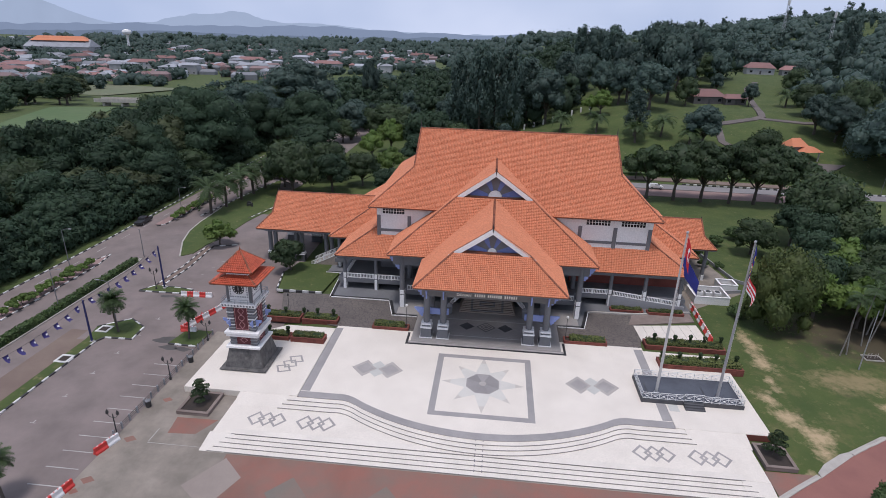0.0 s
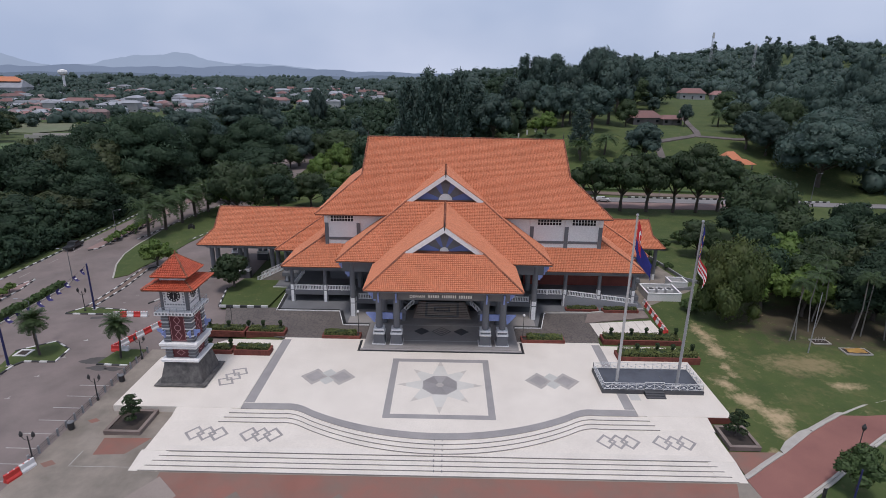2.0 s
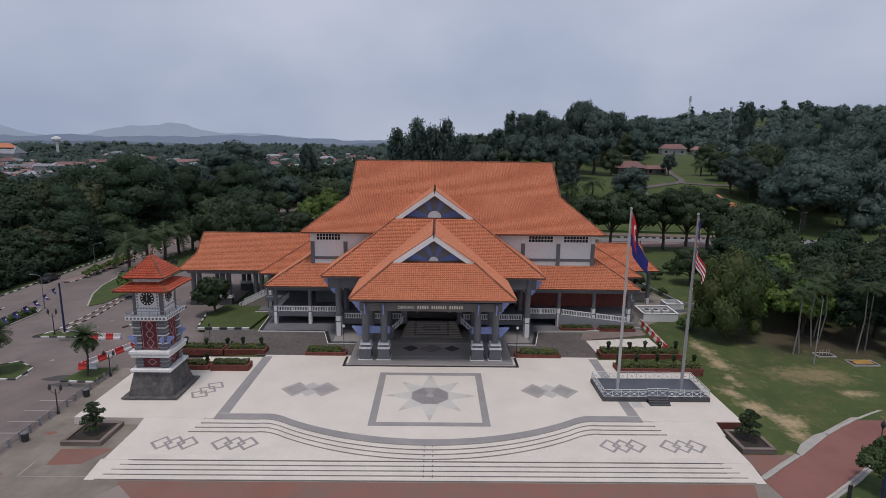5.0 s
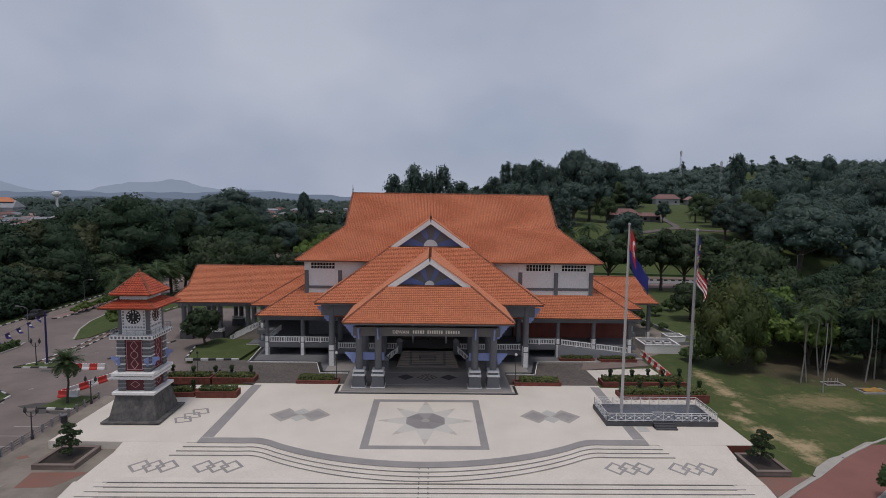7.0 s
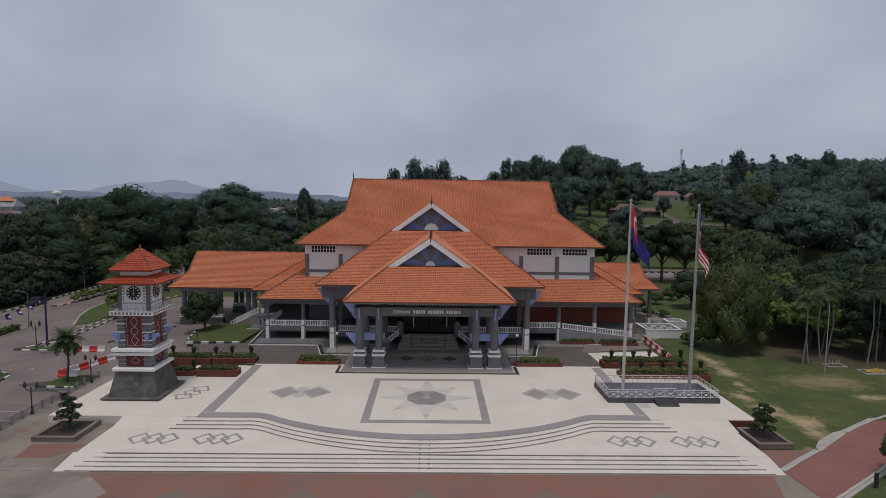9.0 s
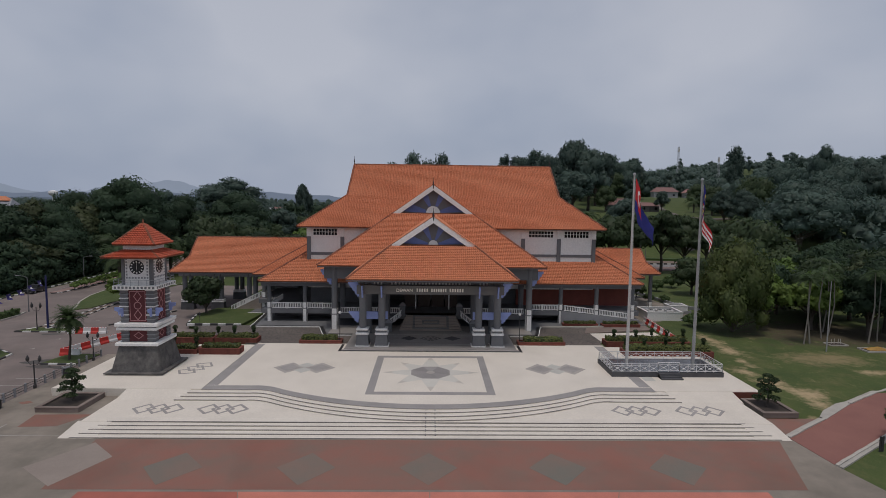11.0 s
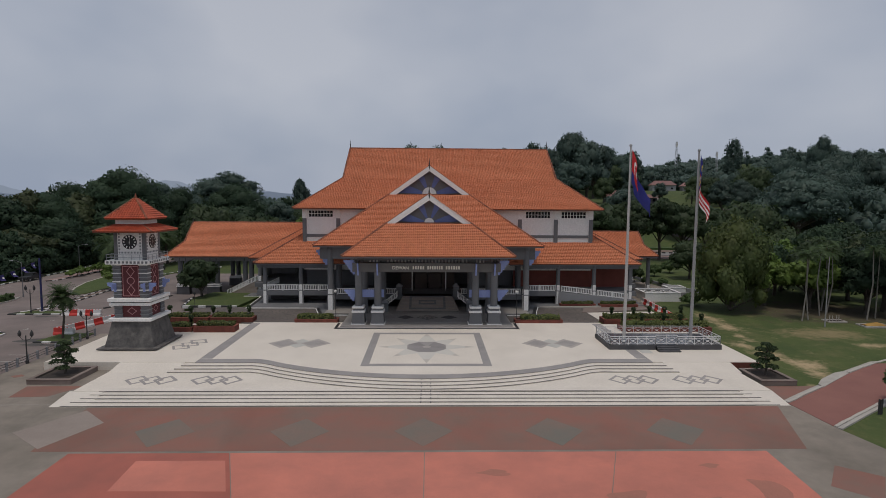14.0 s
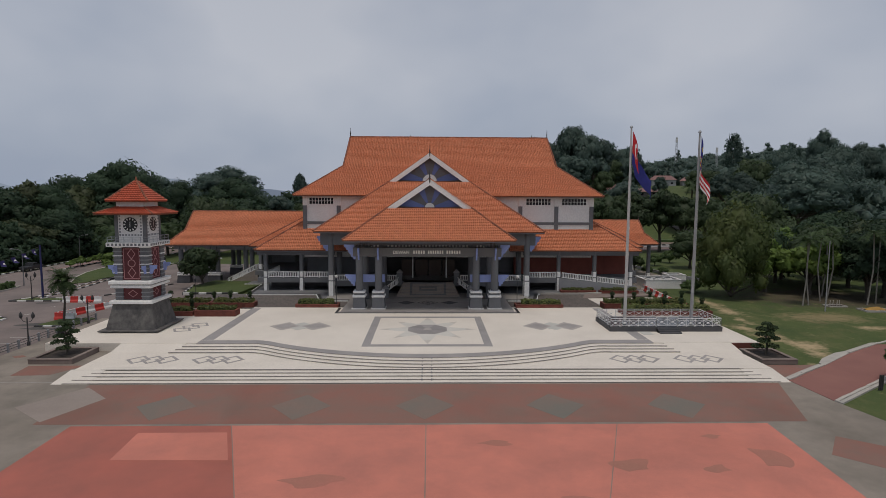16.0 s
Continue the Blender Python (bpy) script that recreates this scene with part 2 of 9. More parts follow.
M_BENCH = mat("faded_bench_paint", (0.42, 0.24, 0.05), 0.7, (0.30, 0.17, 0.045), scale=2, grain=12)
M_GOLD = mat("cream_letter", (0.82, 0.79, 0.70), 0.5, (0.74, 0.71, 0.62), bump=0.02)
M_LEAF = leaf_mat("leaf_dark", (0.040, 0.068, 0.030), (0.058, 0.086, 0.036))
M_LEAF_MID = leaf_mat("leaf_mid", (0.066, 0.11, 0.040), (0.092, 0.138, 0.048))
# paler, bluer green: distance haze is put into this leaf colour
M_LEAF_HAZE = leaf_mat("leaf_far_haze", (0.060, 0.101, 0.082), (0.078, 0.118, 0.096), 0.07, 0.34)
M_LEAF_WOOD = leaf_mat("leaf_wood", (0.037, 0.066, 0.039), (0.052, 0.083, 0.047), 0.12, 0.16)
M_LEAF_LIGHT = leaf_mat("leaf_light", (0.10, 0.17, 0.04), (0.15, 0.21, 0.05))
M_LEAF_YELLOW = leaf_mat("leaf_yellow_green", (0.064, 0.102, 0.03), (0.112, 0.138, 0.04))
M_LEAF_HEDGE = leaf_mat("leaf_hedge", (0.135, 0.165, 0.052), (0.185, 0.205, 0.078))
M_LEAF_OLIVE = leaf_mat("leaf_olive", (0.060, 0.080, 0.036), (0.080, 0.095, 0.044))
M_PALM = leaf_mat("palm_leaf", (0.05, 0.088, 0.032), (0.075, 0.11, 0.04))
M_BARK = mat("bark", (0.10, 0.085, 0.07), 0.95, (0.065, 0.055, 0.045), scale=2, grain=12, bump=0.5)
M_BARK_PALE = mat("pale_bark", (0.27, 0.25, 0.22), 0.95, (0.19, 0.175, 0.155), scale=2, grain=12, bump=0.4)


WORN = [(40.2, 17.0, 1.3, 3.8), (39.9, 11.0, 1.4, 3.6), (39.2, 6.0, 0.8, 3.0), (36.9, 2.2, 1.5, 2.2), (38.2, -1.6, 1.7, 2.0), (39.9, -4.6, 2.3, 2.3), (39.4, -7.2, 1.5, 1.8), (52.4, 2.1, 2.3, 1.2), (36.2, -11.4, 1.3, 1.0)]


def ground_mat():
    """Grass with broad tone shifts, and sandy patches that break up at their edges where the lawn is worn."""
    m = mat("grass_ground", (0.046, 0.073, 0.017), 1.0, (0.074, 0.098, 0.025), scale=0.45, grain=40, bump=0.5)
    n, l = m.node_tree.nodes, m.node_tree.links
    b = n["Principled BSDF"]
    src = b.inputs["Base Color"].links[0].from_socket
    tc = n.new("ShaderNodeTexCoord")
    s = n.new("ShaderNodeTexNoise")
    s.inputs["Scale"].default_value, s.inputs["Detail"].default_value, s.inputs["Roughness"].default_value = 0.55, 9, 0.72
    l.new(tc.outputs["Object"], s.inputs["Vector"])
    total = None
    for cx, cy, a, c in WORN:
        mp = n.new("ShaderNodeMapping")
        mp.inputs["Location"].default_value = (-cx / a, -cy / c, 0)
        mp.inputs["Scale"].default_value = (1 / a, 1 / c, 0)
        l.new(tc.outputs["Object"], mp.inputs["Vector"])
        ln = n.new("ShaderNodeVectorMath")
        ln.operation = "LENGTH"
        l.new(mp.outputs["Vector"], ln.inputs[0])
        mr = n.new("ShaderNodeMapRange")
        mr.inputs["From Min"].default_value, mr.inputs["From Max"].default_value = 0.1, 1.5
        mr.inputs["To Min"].default_value, mr.inputs["To Max"].default_value = 0.33, 0.0
        l.new(ln.outputs["Value"], mr.inputs["Value"])
        if total is None:
            total = mr.outputs["Result"]
        else:
            ad = n.new("ShaderNodeMath")
            ad.operation = "MAXIMUM"
            l.new(total, ad.inputs[0])
            l.new(mr.outputs["Result"], ad.inputs[1])
            total = ad.outputs["Value"]
    sm = n.new("ShaderNodeMath")
    sm.operation = "ADD"
    l.new(total, sm.inputs[0])
    l.new(s.outputs["Fac"], sm.inputs[1])
    r = n.new("ShaderNodeMapRange")
    r.inputs["From Min"].default_value, r.inputs["From Max"].default_value, r.inputs["To Max"].default_value = 0.60, 0.86, 0.95
    l.new(sm.outputs["Value"], r.inputs["Value"])
    def patch(cx, cy, a, c, strength, colour, src, lo, hi, scale):
        """An area where another tone breaks through the grass."""
        mp = n.new("ShaderNodeMapping")
        mp.inputs["Location"].default_value = (-cx / a, -cy / c, 0)
        mp.inputs["Scale"].default_value = (1 / a, 1 / c, 0)
        l.new(tc.outputs["Object"], mp.inputs["Vector"])
        ln = n.new("ShaderNodeVectorMath")
        ln.operation = "LENGTH"
        l.new(mp.outputs["Vector"], ln.inputs[0])
        mr = n.new("ShaderNodeMapRange")
        mr.inputs["From Min"].default_value, mr.inputs["From Max"].default_value = 0.2, 1.3
        mr.inputs["To Min"].default_value, mr.inputs["To Max"].default_value = strength, 0.0
        l.new(ln.outputs["Value"], mr.inputs["Value"])
        no = n.new("ShaderNodeTexNoise")
        no.inputs["Scale"].default_value, no.inputs["Detail"].default_value, no.inputs["Roughness"].default_value = scale, 9, 0.68
        l.new(tc.outputs["Object"], no.inputs["Vector"])
        ad = n.new("ShaderNodeMath")
        ad.operation = "ADD"
        l.new(mr.outputs["Result"], ad.inputs[0])
        l.new(no.outputs["Fac"], ad.inputs[1])
        rr = n.new("ShaderNodeMapRange")
        rr.inputs["From Min"].default_value, rr.inputs["From Max"].default_value, rr.inputs["To Max"].default_value = lo, hi, 0.85
        l.new(ad.outputs["Value"], rr.inputs["Value"])
        y = n.new("ShaderNodeMix")
        y.data_type = "RGBA"
        y.inputs[7].default_value = (*colour, 1)
        l.new(rr.outputs["Result"], y.inputs[0])
        l.new(src, y.inputs[6])
        return y.outputs[2]

    src = patch(50.5, 7.6, 6.5, 3.0, 0.46, (0.25, 0.195, 0.10), src, 0.58, 0.92, 0.9)
    src = patch(46, 2, 20, 15, 0.07, (0.15, 0.128, 0.055), src, 0.56, 0.86, 0.35)
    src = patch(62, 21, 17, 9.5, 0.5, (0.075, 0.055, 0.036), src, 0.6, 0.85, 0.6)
    x = n.new("ShaderNodeMix")
    x.data_type = "RGBA"
    x.inputs[7].default_value = (0.42, 0.315, 0.185, 1)
    l.new(r.outputs["Result"], x.inputs[0])
    l.new(src, x.inputs[6])
    l.new(x.outputs[2], b.inputs["Base Color"])
    return m


def crazy_mat():
    """Stamped crazy paving: irregular stones with recessed joints."""
    m = mat("crazy_paving", (0.15, 0.127, 0.113), 0.9, (0.105, 0.09, 0.082), scale=0.8, grain=14, bump=0)
    n, l = m.node_tree.nodes, m.node_tree.links
    b = n["Principled BSDF"]
    src = b.inputs["Base Color"].links[0].from_socket
    tc = n.new("ShaderNodeTexCoord")
    v = n.new("ShaderNodeTexVoronoi")
    v.feature = "DISTANCE_TO_EDGE"
    v.inputs["Scale"].default_value = 1.5
    l.new(tc.outputs["Object"], v.inputs["Vector"])
    r = n.new("ShaderNodeMapRange")
    r.inputs["From Max"].default_value = 0.09
    l.new(v.outputs["Distance"], r.inputs["Value"])
    x = n.new("ShaderNodeMix")
    x.data_type = "RGBA"
    x.inputs[6].default_value = (0.075, 0.066, 0.062, 1)
    l.new(r.outputs["Result"], x.inputs[0])
    l.new(src, x.inputs[7])
    l.new(x.outputs[2], b.inputs["Base Color"])
    bp = n.new("ShaderNodeBump")
    bp.inputs["Distance"].default_value, bp.inputs["Strength"].default_value = 0.04, 0.6
    l.new(r.outputs["Result"], bp.inputs["Height"])
    l.new(bp.outputs["Normal"], b.inputs["Normal"])
    return m


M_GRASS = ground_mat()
M_CRAZY = crazy_mat()


# ---- mesh helpers ----
def mesh_ob(name, bm, material, parent=None, label=""):
    me = bpy.data.meshes.new(name)
    bm.normal_update()
    bm.to_mesh(me)
    bm.free()
    for m in (material if isinstance(material, (list, tuple)) else [material]):
        me.materials.append(m)
    ob = new(name, me)
    if parent:
        ob.parent = parent
    if label:
        ob["label"] = label
    return ob


def part(name, bm, material, parent, label=""):
    return mesh_ob(name, bm, material, parent, label)


def thing(name, at, label, category, group="", kind=""):
    """An empty at a thing's base, that carries its parts."""
    ob = new(name)
    ob.location = at
    ob.empty_display_size = 0.3
    return tagged(ob, label, category, group, kind)


def data_ob(name, verts, faces, material, parent=None, label="", kind="", smooth=False, normals=None):
    me = bpy.data.meshes.new(name)
    me.from_pydata(verts, [], faces)
    for m in (material if isinstance(material, (list, tuple)) else [material]):
        me.materials.append(m)
    if smooth:
        me.polygons.foreach_set("use_smooth", [True] * len(me.polygons))
    if normals:
        me.polygons.foreach_set("use_smooth", [True] * len(me.polygons))
        me.normals_split_custom_set_from_vertices(normals)
    ob = new(name, me)
    if parent:
        ob.parent = parent
    if label:
        ob["label"] = label
    if kind:
        ob["kind"] = kind
    return ob


def box(bm, x0, x1, y0, y1, z0, z1, bevel=0.0):
    vs = [bm.verts.new((x, y, z)) for z in (z0, z1) for x, y in ((x0, y0), (x1, y0), (x1, y1), (x0, y1))]
    fs = [bm.faces.new([vs[i] for i in f]) for f in ((3, 2, 1, 0), (4, 5, 6, 7), (0, 1, 5, 4), (1, 2, 6, 5), (2, 3, 7, 6), (3, 0, 4, 7))]
    if bevel:
        edges = {e for f in fs for e in f.edges}
        bmesh.ops.bevel(bm, geom=list(edges), offset=bevel, segments=1, affect="EDGES")
    return bm


def boxed(*a, bevel=0.0):
    return box(bmesh.new(), *a, bevel=bevel)


def taper(bm, cx, cy, z0, z1, a0, a1, b0=None, b1=None):
    """A frustum with a rectangular plan: half sizes a (x) and b (y) at bottom and top."""
    b0, b1 = b0 or a0, b1 or a1
    vs = [bm.verts.new((cx + sx * a, cy + sy * b, z)) for z, a, b in ((z0, a0, b0), (z1, a1, b1)) for sx, sy in ((-1, -1), (1, -1), (1, 1), (-1, 1))]
    for f in ((3, 2, 1, 0), (4, 5, 6, 7), (0, 1, 5, 4), (1, 2, 6, 5), (2, 3, 7, 6), (3, 0, 4, 7)):
        bm.faces.new([vs[i] for i in f])
    return bm


def prism(bm, pts, z0, z1):
    """A flat polygon (counter-clockwise) with thickness; z0 and z1 may be numbers or functions of x, y."""
    f0 = z0 if callable(z0) else (lambda x, y: z0)
    f1 = z1 if callable(z1) else (lambda x, y: z1)
    lo = [bm.verts.new((x, y, f0(x, y))) for x, y in pts]
    hi = [bm.verts.new((x, y, f1(x, y))) for x, y in pts]
    bm.faces.new(hi)
    bm.faces.new(lo[::-1])
    k = len(pts)
    for i in range(k):
        bm.faces.new((lo[i], lo[(i + 1) % k], hi[(i + 1) % k], hi[i]))
    return bm


def slab(pts, z0, z1):
    return prism(bmesh.new(), pts, z0, z1)


def tube(bm, points, radii, seg=8, cap=True):
    """A round bar through points with given radii."""
    rings = []
    pts = [Vector(p) for p in points]
    for i, p in enumerate(pts):
        d = (pts[min(i + 1, len(pts) - 1)] - pts[max(i - 1, 0)]).normalized()
        a = d.orthogonal().normalized() if abs(d.z) < 0.99 else Vector((1, 0, 0))
        if abs(d.z) < 0.99:
            a = d.cross(Vector((0, 0, 1))).normalized()
        b = d.cross(a).normalized()
        r = radii[i] if isinstance(radii, (list, tuple)) else radii
        rings.append([bm.verts.new(p + r * (math.cos(t) * a + math.sin(t) * b)) for t in (2 * math.pi * k / seg for k in range(seg))])
    for r0, r1 in zip(rings, rings[1:]):
        for k in range(seg):
            bm.faces.new((r0[k], r0[(k + 1) % seg], r1[(k + 1) % seg], r1[k]))
    if cap:
        bm.faces.new(rings[0][::-1])
        bm.faces.new(rings[-1])
    return bm


def lathe(bm, cx, cy, profile, seg=16):
    """A turned solid about an upright axis: profile of (radius, z) from the bottom up."""
    rings = [[bm.verts.new((cx + r * math.cos(2 * math.pi * k / seg), cy + r * math.sin(2 * math.pi * k / seg), z)) for k in range(seg)] for r, z in profile]
    for r0, r1 in zip(rings, rings[1:]):
        for k in range(seg):
            bm.faces.new((r0[k], r0[(k + 1) % seg], r1[(k + 1) % seg], r1[k]))
    bm.faces.new(rings[0][::-1])
    bm.faces.new(rings[-1])
    return bm


def smooth_step(v, a, b):
    t = min(1.0, max(0.0, (v - a) / (b - a)))
    return t * t * (3 - 2 * t)

# ---- ground ----
LOW = -0.84        # level of roads, car park and apron
AX = -0.28         # the porch's axis
HX = 3.05          # the hall's axis
RX = -0.08         # the axis of the forward roofs


def ground_z(x, y):
    """Height of the open ground: flat round the plaza, a slope and a wooded hill behind to the east, lower land to the west."""
    z = LOW - 0.06
    z += 0.62 * smooth_step(x, -33, -27) * smooth_step(y, 6, 12) * (1 - smooth_step(y, 66, 80)) * (1 - smooth_step(x, 60, 75))
    z += 0.45 * smooth_step(x, 30.5, 34) * smooth_step(y, -7, 3) * (1 - smooth_step(y, 6, 12)) * (1 - smooth_step(x, 50, 70))
    z += 15.5 * smooth_step(y, 113, 195) * smooth_step(x, -8, 60)
    z += 9.0 * smooth_step(y, 200, 330) * smooth_step(x, -60, 90)
    r = math.hypot((x - 560) / 520, (y - 800) / 560)
    z += 50 * (1 - smooth_step(r, 0.1, 1.0))
    z -= 9.0 * smooth_step(-x, 100, 190) * smooth_step(math.hypot(x, y), 120, 260)
    z -= 9.0 * smooth_step(y, 230, 520) * smooth_step(-x, 10, 120)
    return z


def build_ground():
    xs = sorted({*np.arange(-120, 121, 3).tolist(), *np.arange(-480, 481, 15).tolist(), *np.arange(480, 1300, 60).tolist(), -4800, -3000, -1800, -1200, -800, -620, 620, 800, 1200, 1800, 3000, 4800})
    ys = sorted({*np.arange(-60, 131, 3).tolist(), *np.arange(-180, 600, 15).tolist(), *np.arange(600, 1500, 60).tolist(), -4800, -2400, -1200, -600, -300, 700, 900, 1200, 1800, 2600, 3600, 4900})
    verts = [(x, y, ground_z(x, y)) for y in ys for x in xs]
    k = len(xs)
    faces = [(j * k + i, j * k + i + 1, (j + 1) * k + i + 1, (j + 1) * k + i) for j in range(len(ys) - 1) for i in range(k - 1)]
    tagged(data_ob("ground", verts, faces, M_GRASS, smooth=True), "grassy ground with worn sandy patches", "ground", kind="structure")


build_ground()


def sheet(name, pts, material, label, category, lift=0.02, parent=None, kind="structure", thick=0.25, level=LOW):
    ob = mesh_ob(name, slab(pts, level + lift - thick, level + lift), material, parent)
    return tagged(ob, label, category, kind=kind) if not parent else ob


def rect(x0, x1, y0, y1):
    return [(x0, y0), (x1, y0), (x1, y1), (x0, y1)]


sheet("road", [(-83.3, -160), (-31, -160), (-31, 12), (-33.5, 22), (-37.5, 30), (-38, 66), (-62, 66), (-58, 95), (-57, 130), (-60, 290), (-76, 290), (-83.3, 130)], M_ROAD,
      "worn grey asphalt road and car park", "road")
sheet("apron", [(-31.2, -160), (60, -160), (60, -60), (36, -32), (32.2, -25), (31.7, -22.6), (31.23, -20.6), (30.8, -15.4), (-31.2, -15.5)], M_APRON, "weathered concrete apron before the steps", "pavement", lift=0.024)
sheet("pavement", [(-41.6, -60), (-31.0, -60), (-31.0, -6.0), (-38.6, -6.0), (-38.6, 5.4), (-33, 9), (-41.6, 9)], M_APRON, "grey concrete footway beside the car park", "pavement", lift=0.03)

# ---- plaza ----
plaza = thing("plaza", (0, 0, 0), "white concrete plaza with grey inlaid patterns and broad steps", "plaza", kind="structure")
MID = -0.42        # level of the lower terrace
ARC_R = 30.2


def arc_y(x, off=0.0):
    """Front edge of the upper terrace at x from its axis; off steps outward."""
    a = abs(x)
    bow = -11.2 + ARC_R - math.sqrt(max(ARC_R ** 2 - a * a, 1.0))
    flat = -6.2
    k = 0.55
    d = max(-1, min(1, (flat - bow) / k / 2))
    h = 0.5 + 0.5 * d
    y = bow * h + flat * (1 - h) - k * h * (1 - h)
    return y - off * (1.0 + 0.08 * (1 - h))


def edge_line(half, off, n=96):
    return [(AX + half * (2 * i / n - 1), arc_y(half * (2 * i / n - 1), off)) for i in range(n + 1)]


def terrace(half, off, z0, z1, back):
    pts = edge_line(half, off)
    return slab(pts + [(AX + half, back), (AX - half, back)], z0, z1)


part("upper_terrace", slab(edge_line(23.15, 0.0) + [(23.0, 12.0), (-23.3, 12.0)], MID - 0.3, 0.0), M_CONC, plaza)
for k in range(1, 4):
    part("curved_step", terrace(23.9 + 0.35 * k, 0.66 * k, MID - 0.3, -0.105 * k, -5.0), M_CONC_ST, plaza)


def strip(pts_a, pts_b, z0, z1):
    """A band between two lines of equal length."""
    bm = bmesh.new()
    n = len(pts_a)
    rows = [[bm.verts.new((x, y, z)) for x, y in p] for p, z in ((pts_a, z1), (pts_b, z1), (pts_b, z0), (pts_a, z0))]
    for i in range(n - 1):
        for r in range(4):
            a, b = rows[r], rows[(r + 1) % 4]
            bm.faces.new((a[i], b[i], b[i + 1], a[i + 1]))
    for i in (0, n - 1):
        bm.faces.new([r[i] for r in rows])
    bmesh.ops.recalc_face_normals(bm, faces=bm.faces)
    return bm


for k in range(1, 4):
    part("nosing", strip(edge_line(23.9 + 0.35 * k, 0.66 * k + 0.01), edge_line(23.9 + 0.35 * k, 0.66 * k - 0.06), -0.105 * k - 0.05, -0.105 * k + 0.005), M_NOSE, plaza, "grey step nosing")
part("paving_band", strip(edge_line(23.15, 0.01), edge_line(23.15, -1.1), -0.05, 0.005), M_BAND, plaza, "grey paving band")
for s in (-1, 1):
    x0, x1 = sorted((AX + s * 23.15, AX + s * 21.95))
    part("paving_band", boxed(x0, x1, -4.9, 11.4, -0.05, 0.005), M_BAND, plaza, "grey paving band")

# side terraces, their ramps and the lower terrace
for s, xo in ((-1, -38.4), (1, 33.9)):
    xi = AX + s * 23.2
    pts = [(xo, -6.1), (xi, -6.1), (xi, 11.2), (s * 31, 11.2), (xo, 5.4)] if s < 0 else [(xi, -6.1), (xo, -6.1), (xo, 5.4), (xo, 11.0), (xi, 11.2)]
    part("side_terrace", slab(pts, LOW - 0.3, -0.012), M_CONC, plaza)
    r0, r1 = sorted((AX + s * 24.2, s * 30.9))
    part("ramp", slab(rect(r0, r1, -8.3, -6.0), LOW - 0.2, lambda x, y: -0.014 + (MID + 0.004) * (1 if y < -7 else 0)), M_CONC, plaza)
part("lower_terrace", slab(rect(-31.0, 30.7, -13.4, -5.5), LOW - 0.2, MID - 0.004), M_CONC, plaza)
for k in range(5):
    h = 28.4 + 0.42 * k
    y = -13.4 - 0.655 * k
    z = MID - 0.084 * k
    part("step", boxed(AX - h - 0.05, AX + h + 0.05, y, -12.5, LOW - 0.2, z), M_CONC_ST, plaza)
    part("nosing", boxed(AX - h, AX + h, y - 0.012, y + 0.065, z - 0.05, z + 0.006), M_NOSE, plaza, "grey step nosing")
for s in (-1, 1):
    r0, r1 = sorted((AX + s * 28.0, AX + s * 31.0))
    part("ramp", slab(rect(r0, r1, -16.05, -13.3), LOW - 0.2, lambda x, y: MID - 0.006 if y > -14 else LOW + 0.03), M_CONC_ST, plaza)

part("brick_face", boxed(30.75, 33.95, -6.17, -6.104, LOW, -0.06), M_BRICK, plaza, "red brick riser")

# star court
SQ = (-6.8, 6.25, -7.5, 6.3)


def frame_band(x0, x1, y0, y1, w, z, material, label=""):
    for a in ((x0, x1, y0, y0 + w), (x0, x1, y1 - w, y1), (x0, x0 + w, y0 + w, y1 - w), (x1 - w, x1, y0 + w, y1 - w)):
        part("border", boxed(*a, -0.05, z), material, plaza, label)


frame_band(*SQ, 0.82, 0.005, M_BAND, "grey paving border")
SCX, SCY = -0.28, -0.3


def ring_pts(r, n, turn=0.0, kx=1.0, ky=1.0):
    return [(SCX + kx * r * math.cos(2 * math.pi * (i + turn) / n), SCY + ky * r * math.sin(2 * math.pi * (i + turn) / n)) for i in range(n)]


for i in range(8):
    a = math.pi / 4 * i
    out = (SCX + 5.45 * math.cos(a), SCY + 6.2 * math.sin(a)) if i % 2 == 0 else (SCX + 5.0 * math.cos(a), SCY + 5.4 * math.sin(a))
    l = (SCX + 2.6 * math.cos(a - math.pi / 8), SCY + 2.75 * math.sin(a - math.pi / 8))
    r = (SCX + 2.6 * math.cos(a + math.pi / 8), SCY + 2.75 * math.sin(a + math.pi / 8))
    m = (0.62 * out[0] + 0.38 * (l[0] + r[0]) / 2, 0.62 * out[1] + 0.38 * (l[1] + r[1]) / 2)
    ml, mr = [(p[0] * 0.38 + out[0] * 0.62, p[1] * 0.38 + out[1] * 0.62) for p in (l, r)]
    part("star_ray", slab([(SCX, SCY), l, ml, mr, r], -0.05, 0.004), M_STAR, plaza, "pale grey star ray")
    part("star_tip", slab([ml, out, mr], -0.05, 0.0045), M_STAR_TIP, plaza, "pale brownish star tip")
part("octagon", slab(ring_pts(2.35, 8, 0.5), -0.05, 0.009), M_INLAY, plaza, "grey stone octagon")
for i in range(8):
    p = ring_pts(2.2, 8, 0.5)
    part("octagon_stone", slab([(SCX, SCY), p[i], p[(i + 1) % 8]], -0.03, 0.012), M_OCTAGON, plaza)
part("octagon_boss", slab(ring_pts(0.5, 8, 0.5), -0.03, 0.016), M_INLAY_MID, plaza)


def diamond(cx, cy, a, b, z, material, label="grey inlaid diamond"):
    part("diamond", slab([(cx - a, cy), (cx, cy - b), (cx + a, cy), (cx, cy + b)], -0.08 + z, z), material, plaza, label)


